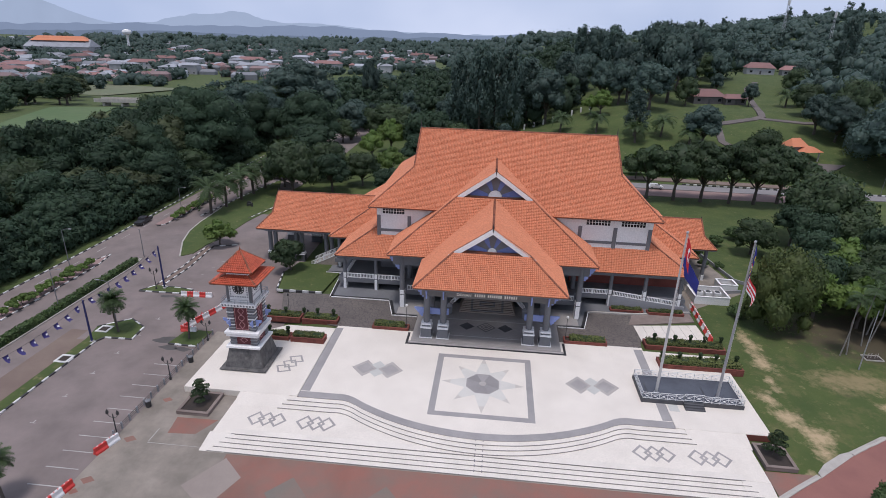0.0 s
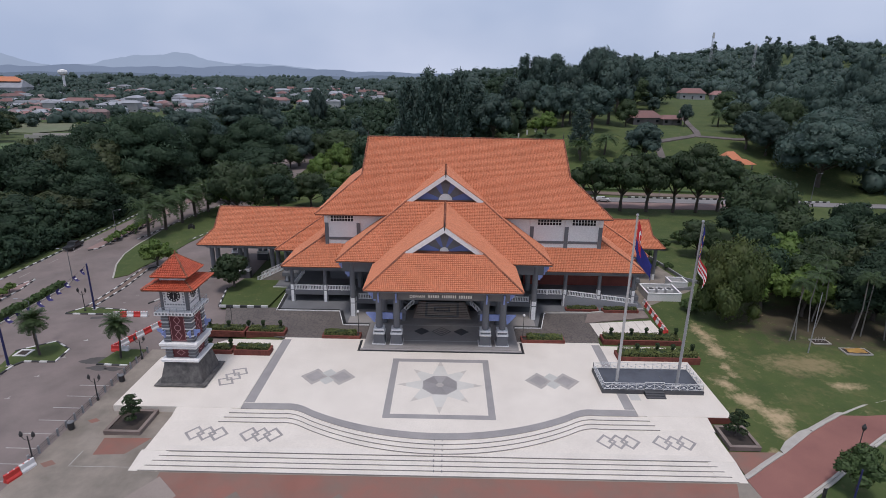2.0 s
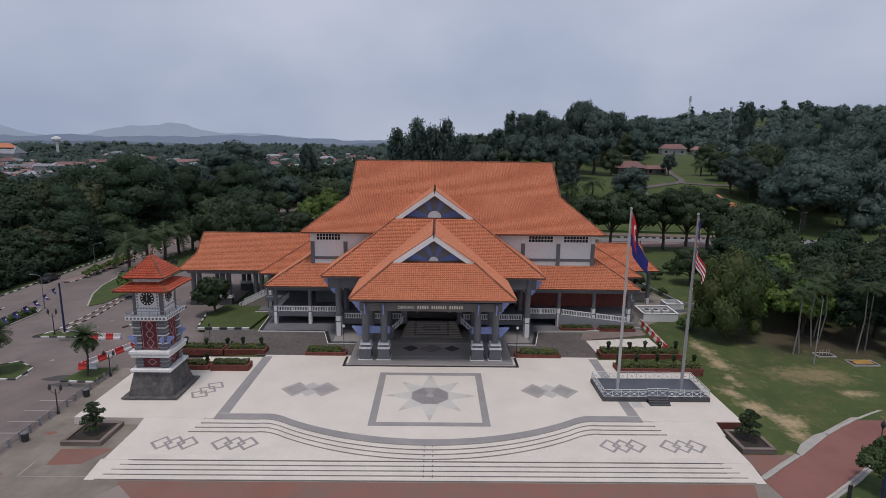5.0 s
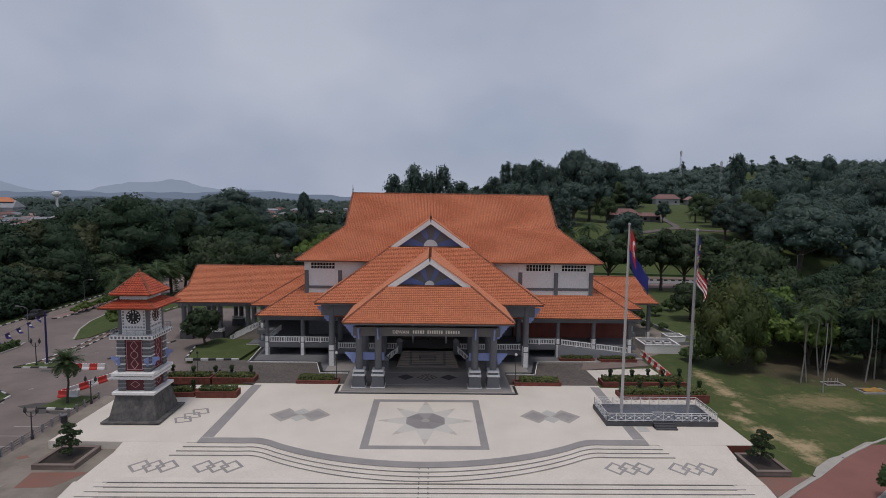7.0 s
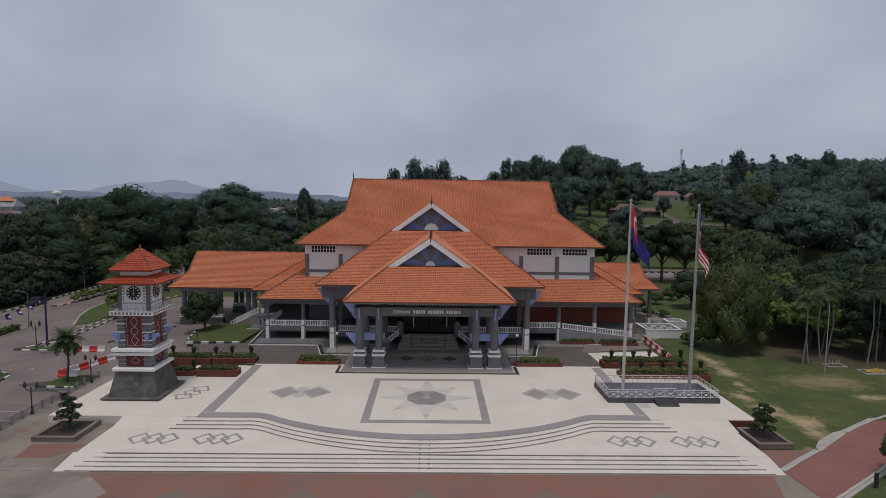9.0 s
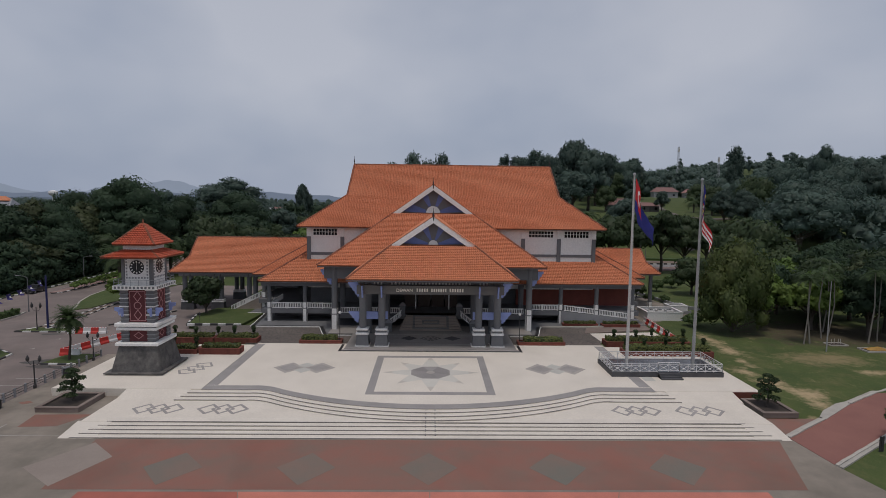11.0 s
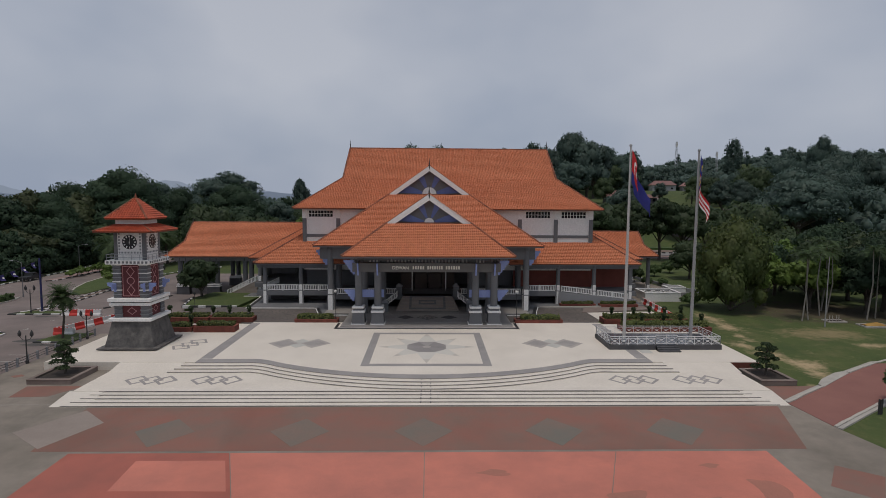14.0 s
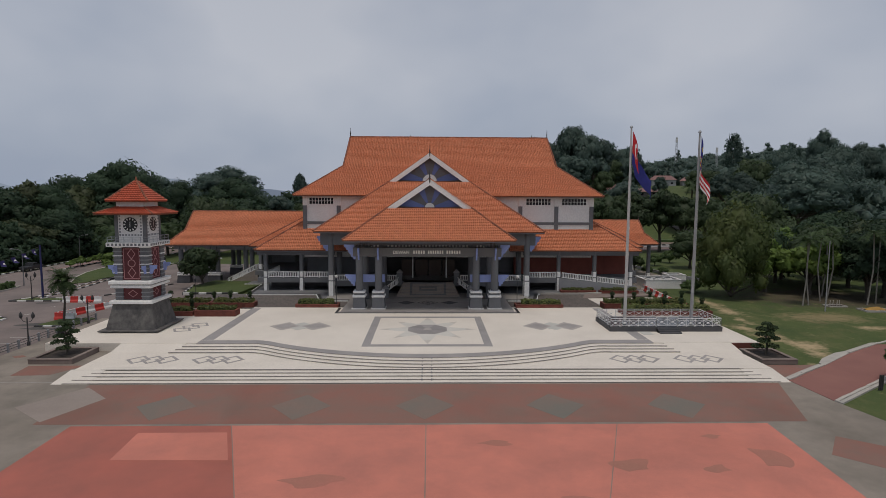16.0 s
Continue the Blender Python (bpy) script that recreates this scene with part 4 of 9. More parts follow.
# wings
def wing(name, x_ridge, x_eave, x_in, y_e, y_r, z_e, z_r, k, label):
    """A side wing roof: hipped end under a small gable."""
    t = Tiles()
    sg = -1 if x_ridge < x_in else 1
    yk, zk = y_e + (y_r - y_e) * k, z_e + (z_r - z_e) * k
    xk = x_ridge - sg * 0.1
    by = 2 * y_r
    a = [(x_eave, y_e, z_e), (x_in, y_e, z_e), (x_in, yk, zk), (xk, yk, zk)]
    b = [(xk, yk, zk), (x_in, yk, zk), (x_in, y_r, z_r), (x_ridge, y_r, z_r)]
    for q in (a, b):
        q2 = q if sg < 0 else [q[1], q[0], q[3], q[2]]
        t.slope(q2)
        m = [(x, by - y, z) for x, y, z in q2]
        t.slope([m[1], m[0], m[3], m[2]])
    h = [(x_eave, by - y_e, z_e), (x_eave, y_e, z_e), (xk, yk, zk), (xk, by - yk, zk)]
    t.slope(h if sg < 0 else [h[1], h[0], h[3], h[2]])
    for y0, y1 in ((y_e, yk), (by - y_e, by - yk)):
        t.cap((x_eave, y0, z_e), (xk, y1, zk))
        t.cap((xk, y1, zk), (x_ridge, y_r, z_r))
    t.cap((x_ridge, y_r, z_r), (x_in, y_r, z_r))
    t.link(name, hall, label)
    lo, hi = sorted((x_eave, x_in))
    eave_board(hall, (lo, y_e + 0.05, z_e), (hi, y_e + 0.05, z_e), 0.14)
    eave_board(hall, (x_eave - sg * 0.05, y_e, z_e), (x_eave - sg * 0.05, by - y_e, z_e), 0.14)
    bm = slab([(yk + 0.3, zk), (by - yk - 0.3, zk), (y_r, z_r - 0.2)], xk - sg * 0.35, xk - sg * 0.25)
    for v in bm.verts:
        v.co = Vector((v.co.z, v.co.x, v.co.y))
    bmesh.ops.recalc_face_normals(bm, faces=bm.faces)
    part("gable_end", bm, M_GREY_LT, hall)
    finial(x_ridge, y_r, z_r, 0.9)


wing("west_wing_roof", -44.4, -46.6, -21.0, 37.0, 44.3, 6.1, 11.8, 0.42, "orange tiled roof over the west drive-through")
wing("east_wing_roof", 40.3, 42.0, 27.0, 39.2, 45.1, 6.3, 10.4, 0.45, "orange tiled roof of the east wing")

# clerestory walls
WX0, WX1, WY = -20.25, 26.35, 28.35
part("clerestory_wall", boxed(WX0, WX1, WY, 60.5, 5.0, 15.6), M_WHITE, hall, "white clerestory wall")
for x in (-20.25, -14.65, 14.6, 20.45, 26.35):
    x0 = x - 0.32 if x not in (WX0, WX1) else (x - 0.1 if x == WX0 else x - 0.5)
    x1 = x0 + 0.62
    part("pilaster", boxed(x0, x1, WY - 0.18, WY + 0.05, 9.2, 13.3), M_GREY, hall, "grey pilaster")
    part("pilaster_head", boxed(x0 - 0.02, x1 + 0.02, WY - 0.2, WY + 0.05, 13.3, 14.75), M_WHITE, hall, "white pilaster head")
for x0, x1 in ((-19.7, -14.9), (14.9, 20.1), (20.8, 25.8), (-14.3, -10.5), (11.0, 14.2)):
    part("string_course", boxed(x0, x1, WY - 0.1, WY + 0.05, 10.3, 10.75), M_GREY, hall, "grey string course")


def clerestory_window(x0, x1, z0=13.5, z1=14.55):
    w = part("window", boxed(x0, x1, WY - 0.03, WY + 0.06, z0, z1), M_GLASS_DK, hall, "dark clerestory window with white glazing bars")
    b = bmesh.new()
    n = 8
    for i in range(n + 1):
        x = x0 + (x1 - x0) * i / n
        box(b, x - 0.04, x + 0.04, WY - 0.09, WY - 0.02, z0, z1)
    for z in (z0, (z0 + z1) / 2, z1):
        box(b, x0, x1, WY - 0.085, WY - 0.025, z - 0.035, z + 0.035)
    part("glazing_grid", b, M_WHITE, w, "white glazing grid")


for a in ((-19.35, -15.5), (15.5, 19.5), (21.3, 25.3)):
    clerestory_window(*a)

# floors, gallery and inner walls
FL = 2.0
part("gallery_floor", slab([(-27, 25.6), (-15, 25.6), (-15, 22.2), (14.4, 22.2), (14.4, 25.6), (33, 25.6), (33, 34), (36, 34), (36, 60), (-30, 60), (-30, 34), (-27, 34)], FL - 0.75, FL), M_GREY, hall)
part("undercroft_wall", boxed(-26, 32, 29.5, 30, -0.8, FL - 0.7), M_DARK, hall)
part("inner_wall", boxed(-20.5, -8, 31.5, 32.0, FL, 9.5), M_GREY, hall, "grey inner wall")
part("inner_wall", boxed(7.5, 14, 31.5, 32.0, FL, 9.5), M_GREY, hall, "grey inner wall")
part("brick_wall", boxed(14, 33.5, 30.5, 31.0, -0.3, 7.0), M_REDWALL, hall, "dark red brick wall")
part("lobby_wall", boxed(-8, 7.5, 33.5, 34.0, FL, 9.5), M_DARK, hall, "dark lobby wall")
part("base_slab", slab([(-27.5, 21.9), (-17.2, 21.9), (-15.6, 16.8), (15.2, 16.8), (16.6, 22.6), (34, 24.6), (34, 64), (-31, 64), (-31, 32), (-28.2, 32)], -1.0, -0.02), M_GREY, hall, "grey paved plinth")
part("porch_floor", slab([(-11.4, 9.0), (10.85, 9.0), (10.85, 17.2), (14.4, 17.2), (14.4, 22.4), (-15, 22.4), (-15, 17.2), (-11.4, 17.2)], -0.5, 0.15), M_FLOORTILE, hall, "grey tiled porch floor")
part("porch_edge", slab([(-11.75, 8.6), (11.2, 8.6), (11.2, 9.1), (-11.75, 9.1)], -0.3, 0.07), M_INLAY, hall, "black granite porch edge")


def round_column(x, y, z0, z1, r, white_to=None, name="column", square=False):
    c = part(name, lathe(bmesh.new(), x, y, [(r, z0), (r, z1 - 0.35), (r * 1.15, z1 - 0.3), (r * 1.15, z1)], 18) if not square else boxed(x - r, x + r, y - r, y + r, z0, z1), M_GREY, hall, "grey column")
    if white_to:
        part("pier", boxed(x - r, x + r, y - r, y + r, white_to[0][0], white_to[-1][1], bevel=0.03), M_GREY, c, "square grey pier")
        for a, b in white_to:
            h = 0.74 * r
            part("white_panel", boxed(x - h, x + h, y - r - 0.03, y - r + 0.02, a, b, bevel=0.01), M_WHITE, c, "white panel on the pier")
            for sx in (-1, 1):
                part("white_panel", boxed(x + sx * r - 0.025, x + sx * r + 0.025, y - h, y + h, a, b, bevel=0.01), M_WHITE, c, "white panel on the pier")
    return c


for x, y in ((-25.8, 25.9), (-20.2, 25.9), (20.45, 25.9), (26.2, 25.9), (32.0, 25.9), (-29.4, 35.2), (35.5, 35.2)):
    round_column(x, y, -0.5, 6.2, 0.32, [(-0.4, 2.0), (2.15, 3.0)])
for x in (-14.5, 14.3):
    round_column(x, 20.0, 0.0, 9.4, 0.45, [(0.1, 2.35), (2.5, 3.25)], "tall_column")
for x in (-14.5, -7.5, 7.0, 14.3):
    round_column(x, 27.5, 1.5, 9.4, 0.45, None, "tall_column")


def porch_column(x, y, top=8.0):
    c = part("porch_column", lathe(bmesh.new(), x, y, [(0.47, 2.2), (0.47, top)], 20), M_GREY, hall, "tall grey porch column")
    part("pedestal", taper(bmesh.new(), x, y, 0.1, 1.7, 0.86, 0.72), M_GREY, c, "grey pedestal")
    part("pedestal_foot", boxed(x - 0.98, x + 0.98, y - 0.98, y + 0.98, 0.1, 0.24, bevel=0.03), M_WHITE, c, "white foot")
    part("pedestal_cap", boxed(x - 0.86, x + 0.86, y - 0.86, y + 0.86, 1.66, 1.95, bevel=0.06), M_WHITE, c, "white moulding")
    part("pedestal_neck", boxed(x - 0.66, x + 0.66, y - 0.66, y + 0.66, 1.95, 2.25), M_GREY, c)
    part("pedestal_cap", boxed(x - 0.78, x + 0.78, y - 0.78, y + 0.78, 2.22, 2.5, bevel=0.06), M_WHITE, c, "white moulding")
    return c


PC = (-9.25, -6.75, 6.05, 8.5)
for x in PC:
    porch_column(x, 11.0)
for x in (-9.25, 8.5):
    round_column(x, 17.6, 0.1, 8.2, 0.47, None, "porch_column")
    round_column(x + (2.4 if x < 0 else -2.4), 21.5, 0.1, 8.2, 0.4, None, "porch_column")

# beams over the porch
part("porch_beam", boxed(-10.0, 9.3, 10.5, 11.5, 7.0, 8.15), M_BEAM, hall, "brownish grey beam that carries the name of the hall")
for x in (-9.6, 8.9):
    part("porch_beam", boxed(x - 0.4, x + 0.4, 11.5, 27.0, 7.0, 8.2), M_BEAM, hall)
part("cross_beam", boxed(-16.0, 15.5, 19.7, 20.5, 7.7, 9.4), M_GREY, hall)
for a, b in ((-27.0, -15), (14.8, 33.2)):
    part("gallery_beam", boxed(a, b, 25.6, 26.2, 5.6, 6.3), M_GREY, hall)
for x0, x1 in ((-10.0, -5.0), (-4.9, 4.3), (4.4, 9.3)):
    lat = bmesh.new()
    n = int((x1 - x0) / 0.42)
    for i in range(n):
        x = x0 + (i + 0.5) * (x1 - x0) / n
        box(lat, x - 0.11, x + 0.11, 10.9, 11.0, 8.2, 8.95)
    box(lat, x0, x1, 10.88, 11.02, 8.5, 8.62)
    box(lat, x0, x1, 10.86, 11.04, 8.9, 9.02)
    part("lattice", lat, M_GREY, hall, "grey pierced lattice under the eave")


def bracket(x, y, z_top, w, h, side, name="bracket", material=None, along_y=False):
    """A stepped, scalloped bracket board."""
    prof = [(0, 0), (w, 0), (w, -0.16 * h), (0.86 * w, -0.2 * h), (0.84 * w, -0.33 * h), (0.66 * w, -0.4 * h), (0.62 * w, -0.56 * h), (0.42 * w, -0.64 * h), (0.4 * w, -0.82 * h), (0.22 * w, -0.88 * h), (0.2 * w, -h), (0, -h)]
    bm = slab([(px, pz) for px, pz in prof][::-1], -0.09, 0.09)
    for v in bm.verts:
        px, pz, d = v.co
        v.co = Vector((x + side * px, y + d, z_top + pz)) if not along_y else Vector((x + d, y + side * px, z_top + pz))
    bmesh.ops.recalc_face_normals(bm, faces=bm.faces)
    part(name, bm, material or M_BLUE_PALE, hall, "pale blue scalloped bracket")


for x, s in ((-9.7, -1), (8.95, 1)):
    bracket(x, 11.0, 8.5, 1.5, 1.9, s)
for x in PC:
    bracket(x, 10.5, 8.15, 0.8, 1.6, -1, along_y=True)
for x, s in ((-14.95, -1), (14.75, 1)):
    bracket(x, 20.0, 9.0, 1.6, 2.2, s, material=M_BLUE_PALE)
for x0, x1, s in ((-10.0, -6.0, -1), (5.3, 9.25, 1)):
    part("tie_beam", boxed(x0, x1, 11.5, 11.75, 3.5, 4.5), M_BLUE_PALE, hall, "pale blue tie beam")
    bracket(-9.9 if s < 0 else 9.15, 11.62, 4.5, 1.3, 1.5, s)

# stair up to the lobby
M_STAIR = mat("brown_stair_tile", (0.36, 0.30, 0.255), 0.5, (0.30, 0.245, 0.205), scale=0.8)
for i in range(11):
    z = 0.15 + (FL - 0.15) * (i + 1) / 11
    y = 19.2 + 0.3 * i
    half = 4.6 - 0.09 * i
    part("stair_step", boxed(AX - half, AX + half, y, 22.6 + 0.3 * i * 0 + 0.3, z - 0.168, z), M_STAIR, hall, "brownish tiled stair step")
    spans = {1: ((-2.7, 2.7),), 9: ((-2.7, 2.7),), 4: ((-2.7, -2.35), (-1.3, 1.3), (2.35, 2.7)), 6: ((-2.7, -2.35), (-1.3, 1.3), (2.35, 2.7)), 5: ((-2.7, -2.35), (-1.3, -1.0), (1.0, 1.3), (2.35, 2.7))}.get(i, ((-2.7, -2.35), (2.35, 2.7)) if 1 < i < 9 else ())
    for a, b in spans:
        part("stair_inlay", boxed(AX + a, AX + b, y - 0.006, y + 0.29, z - 0.15, z + 0.006), M_INLAY_DARK, hall, "dark inlaid tile line")


def balustrade(a, b, z0, h=0.95, posts=True, z1=None):
    """A white panelled balustrade from a to b; z1 is the base height at b."""
    z1 = z0 if z1 is None else z1
    a, b = Vector((*a, z0)), Vector((*b, z1))
    d = b - a
    length = Vector((d.x, d.y, 0)).length
    u = Vector((d.x, d.y, 0)).normalized()
    nrm = Vector((-u.y, u.x, 0)) * 0.05
    bm = bmesh.new()

    def bar(s0, s1, h0, h1, t=1.0):
        vs = []
        for s, hh in ((s0, h0), (s1, h0), (s1, h1), (s0, h1)):
            q = a + d * (s / length) + Vector((0, 0, hh))
            vs.append((q - nrm * t, q + nrm * t))
        fr = [bm.verts.new(v[0]) for v in vs]
        bk = [bm.verts.new(v[1]) for v in vs]
        bm.faces.new(fr)
        bm.faces.new(bk[::-1])
        for i in range(4):
            bm.faces.new((fr[i], fr[(i + 1) % 4], bk[(i + 1) % 4], bk[i])[::-1])

    bar(0, length, h - 0.12, h, 1.6)
    bar(0, length, 0.08, 0.2, 1.2)
    n = max(2, int(length / 0.26))
    for i in range(n + 1):
        s = length * i / n
        bar(max(0, s - 0.055), min(length, s + 0.055), 0.15, h - 0.08, 0.7)
    k = max(1, round(length / 2.6))
    for i in range(k + 1):
        s = length * i / k
        bar(max(0, s - 0.09), min(length, s + 0.09), 0.0, h + 0.02, 1.5)
    bmesh.ops.recalc_face_normals(bm, faces=bm.faces)
    return part("balustrade", bm, M_WHITE, hall, "white balustrade with upright bars")


for a, b in (((-25.4, 25.75), (-20.6, 25.75)), ((-19.8, 25.75), (-15.0, 25.75)), ((-14.0, 22.3), (-10.2, 22.3)), ((-9.9, 22.3), (-5.0, 22.3)), ((4.6, 22.3), (9.2, 22.3)), ((9.6, 22.3), (13.9, 22.3)), ((15.0, 25.75), (20.0, 25.75)), ((-25.8, 26.2), (-25.8, 33.8))):
    balustrade(a, b, FL)
balustrade((20.9, 25.4), (25.8, 25.4), 2.0, z1=1.45)
balustrade((26.6, 25.4), (31.6, 25.4), 1.35, z1=0.75)
part("ramp_slab", slab([(20.5, 25.3), (33, 25.3), (33, 27.2), (20.5, 27.2)], -0.4, lambda x, y: 2.0 if x < 25 else 0.7), M_GREY_LT, hall, "sloping entrance ramp")
for s in (-1, 1):
    pts = [(AX + s * (6.1 - 1.3 * k / 5 + 0.5 * math.sin(k)), 18.6 + 0.72 * k, 0.15 + 1.85 * max(0, k - 0.6) / 4.4) for k in range(6)]
    for p, q in zip(pts, pts[1:]):
        balustrade(p[:2], q[:2], p[2], z1=q[2], h=0.9)
    for p in (pts[0], pts[-1]):
        nw = part("newel", boxed(p[0] - 0.4, p[0] + 0.4, p[1] - 0.4, p[1] + 0.4, p[2] - 0.3, p[2] + 1.3), M_GREY, hall, "grey newel post with a pyramid cap")
        part("newel_cap", taper(bmesh.new(), p[0], p[1], p[2] + 1.3, p[2] + 1.8, 0.52, 0.08), M_GREY_LT, nw)

# slim pale posts and doors deep in the porch
for x in (-2.72, 2.58):
    part("inner_post", boxed(x - 0.09, x + 0.09, 25.9, 26.1, 1.9, 6.2), M_WHITE, hall, "slim pale post in the porch")
for k in range(4):
    x = AX - 3.3 + 2.2 * k
    part("hall_door", boxed(x - 1.0, x + 1.0, 28.1, 28.2, 2.0, 4.6, bevel=0.02), M_DOORWOOD, hall, "dark brown hall door")
# inlaid pattern on the porch floor
for x0, x1, y0, y1 in ((-7.4, 6.9, 11.4, 11.55), (-7.4, 6.9, 16.6, 16.75), (-7.4, -7.25, 11.55, 16.6), (6.75, 6.9, 11.55, 16.6)):
    part("floor_border", boxed(x0, x1, y0, y1, 0.1, 0.155), M_INLAY_PALE, hall, "pale floor border")
def floor_diamond(dx, a, b, z, material):
    part("floor_diamond", slab([(AX + dx - a, 14.6), (AX + dx, 14.6 - b), (AX + dx + a, 14.6), (AX + dx, 14.6 + b)], 0.1, z), material, hall, "inlaid floor diamond")


for dx in (-5.3, 5.3):
    floor_diamond(dx, 1.3, 1.0, 0.155, M_INLAY)
for dx in (-3.0, 3.0):
    floor_diamond(dx, 1.35, 1.35, 0.158, M_INLAY)
    floor_diamond(dx, 1.2, 1.2, 0.162, M_STONE)
for a, z, m in ((1.5, 0.156, M_STONE), (1.25, 0.160, M_INLAY_MID), (0.95, 0.164, M_STONE), (0.7, 0.168, M_INLAY_MID), (0.35, 0.172, M_STONE)):
    floor_diamond(0, a, a, z, m)
part("floor_border", boxed(-10.9, 10.3, 12.1, 12.3, 0.1, 0.155), M_INLAY, hall, "pale floor border")
part("floor_border", boxed(-10.9, 10.3, 9.5, 9.7, 0.1, 0.155), M_INLAY, hall, "pale floor border")

# side stair from the west drive up to the gallery
for i in range(12):
    z = -0.6 + 2.6 * (i + 1) / 12
    part("side_step", boxed(-35.2 + 0.43 * i, -30.0, 35.4, 38.0, z - 0.2, z), M_STAIR, hall, "tiled side stair step")
balustrade((-35.2, 35.4), (-30.2, 35.4), -0.45, z1=2.0)
balustrade((-35.2, 38.0), (-30.2, 38.0), -0.45, z1=2.0)
# west wing pillars
for x, y in ((-44.0, 38.6), (-38.6, 38.6), (-44.0, 49.6), (-38.6, 49.6), (-32.5, 38.6), (-32.5, 49.6)):
    for dx in (-0.55, 0.55):
        c = part("wing_column", lathe(bmesh.new(), x + dx, y, [(0.42, 0.9), (0.42, 6.0)], 16), M_GREY, hall, "grey paired column")
        part("pedestal", taper(bmesh.new(), x + dx, y, -0.9, 0.6, 0.62, 0.52), M_STONE, c, "dark pedestal")
        part("pedestal_cap", boxed(x + dx - 0.6, x + dx + 0.6, y - 0.6, y + 0.6, 0.55, 0.75, bevel=0.04), M_WHITE, c, "white moulding")
        part("pedestal_cap", boxed(x + dx - 0.56, x + dx + 0.56, y - 0.56, y + 0.56, 0.9, 1.1, bevel=0.04), M_WHITE, c, "white moulding")
part("wing_beam", boxed(-45.5, -27, 38.2, 39.0, 5.2, 6.0), M_GREY_LT, hall)
part("wing_beam", boxed(-45.0, -44.2, 39.0, 49.2, 5.2, 6.0), M_GREY_LT, hall)
for x, y in ((40.6, 40.2), (40.6, 50.0)):
    round_column(x, y, -0.6, 6.2, 0.35, [(-0.5, 0.9)])
part("east_wing_wall", boxed(31.5, 36.5, 44, 60, -0.5, 6.0), M_GREY_LT, hall)
part("west_wing_wall", boxed(-30.5, -26, 46, 60, -0.5, 6.0), M_GREY_LT, hall)

for a in ((-12.1, 11.55, 8.25, 8.6), (-12.1, -11.75, 8.6, 11.6), (11.2, 11.55, 8.6, 11.6)):
    part("edging", boxed(*a, -0.05, 0.016), M_BLACK, hall, "black granite edging")
# dark and white edging round the paved plinth
outline = [(-31.2, 31.8), (-28.3, 31.8), (-27.6, 21.8), (-17.2, 21.8), (-15.7, 16.7), (-11.6, 16.7)]
for pts in (outline, [(11.1, 16.7), (15.3, 16.7), (16.7, 22.5), (19.5, 22.7)]):
    for (x0, y0), (x1, y1) in zip(pts, pts[1:]):
        d = Vector((x1 - x0, y1 - y0))
        n = Vector((-d.y, d.x)).normalized()
        for o0, o1, mt, z, lb in ((0.12, 0.62, M_BLACK, 0.03, "black granite edging"), (0.02, 0.12, M_WHITE, 0.035, "white edging")):
            q = [(x0 + n.x * o0, y0 + n.y * o0), (x1 + n.x * o0, y1 + n.y * o0), (x1 + n.x * o1, y1 + n.y * o1), (x0 + n.x * o1, y0 + n.y * o1)]
            b = slab(q, -0.3, z)
            bmesh.ops.recalc_face_normals(b, faces=b.faces)
            part("edging", b, mt, hall, lb)

# ---- clock tower ----
TX, TY = -32.45, 1.15
tower = thing("clock_tower", (0, 0, 0), "clock tower with red tiled roofs and a dark stone base", "clock tower")


def sq(name, half, z0, z1, material, label="", bevel=0.0, parent=None):
    return part(name, boxed(TX - half, TX + half, TY - half, TY + half, z0, z1, bevel=bevel), material, parent or tower, label)


# black block stands in for the shade gap under the foot slab
sq("foot_recess", 2.8, -0.02, 0.1, M_BLACK)
sq("foot_slab", 3.2, 0.1, 0.24, M_PLINTH, "dark stone foot slab", 0.03)
part("battered_base", taper(bmesh.new(), TX, TY, 0.24, 3.05, 2.62, 2.02), M_PLINTH, tower, "dark rough stone base")
sq("cornice", 2.32, 3.0, 3.34, M_WHITE, "white cornice", 0.04)
sq("lower_core", 1.62, 3.3, 4.75, M_GREY_LT)
sq("cornice", 2.2, 4.72, 5.02, M_WHITE, "white cornice", 0.04)
sq("cornice_gap", 2.02, 5.02, 5.15, M_GREY)
sq("cornice", 2.32, 5.14, 5.5, M_WHITE, "white cornice", 0.04)
sq("core", 1.62, 5.5, 9.25, M_GREY_LT)
for sx in (-1, 1):
    for sy in (-1, 1):
        cx, cy = TX + sx * 1.42, TY + sy * 1.42
        for k in range(3):
            z = 3.36 + 0.45 * k
            part("corner_block", boxed(cx - 0.42, cx + 0.42, cy - 0.42, cy + 0.42, z, z + 0.33, bevel=0.03), M_GREY, tower, "grey corner block")
            part("corner_course", boxed(cx - 0.47, cx + 0.47, cy - 0.47, cy + 0.47, z + 0.33, z + 0.43), M_GREY_LT, tower, "pale corner course")
        for k in range(8):
            z = 5.52 + 0.46 * k
            part("corner_block", boxed(cx - 0.42, cx + 0.42, cy - 0.42, cy + 0.42, z, z + 0.34, bevel=0.03), M_GREY, tower, "grey corner block")
            part("corner_course", boxed(cx - 0.48, cx + 0.48, cy - 0.48, cy + 0.48, z + 0.34, z + 0.44), M_WHITE if k % 2 else M_GREY_LT, tower, "pale corner course")


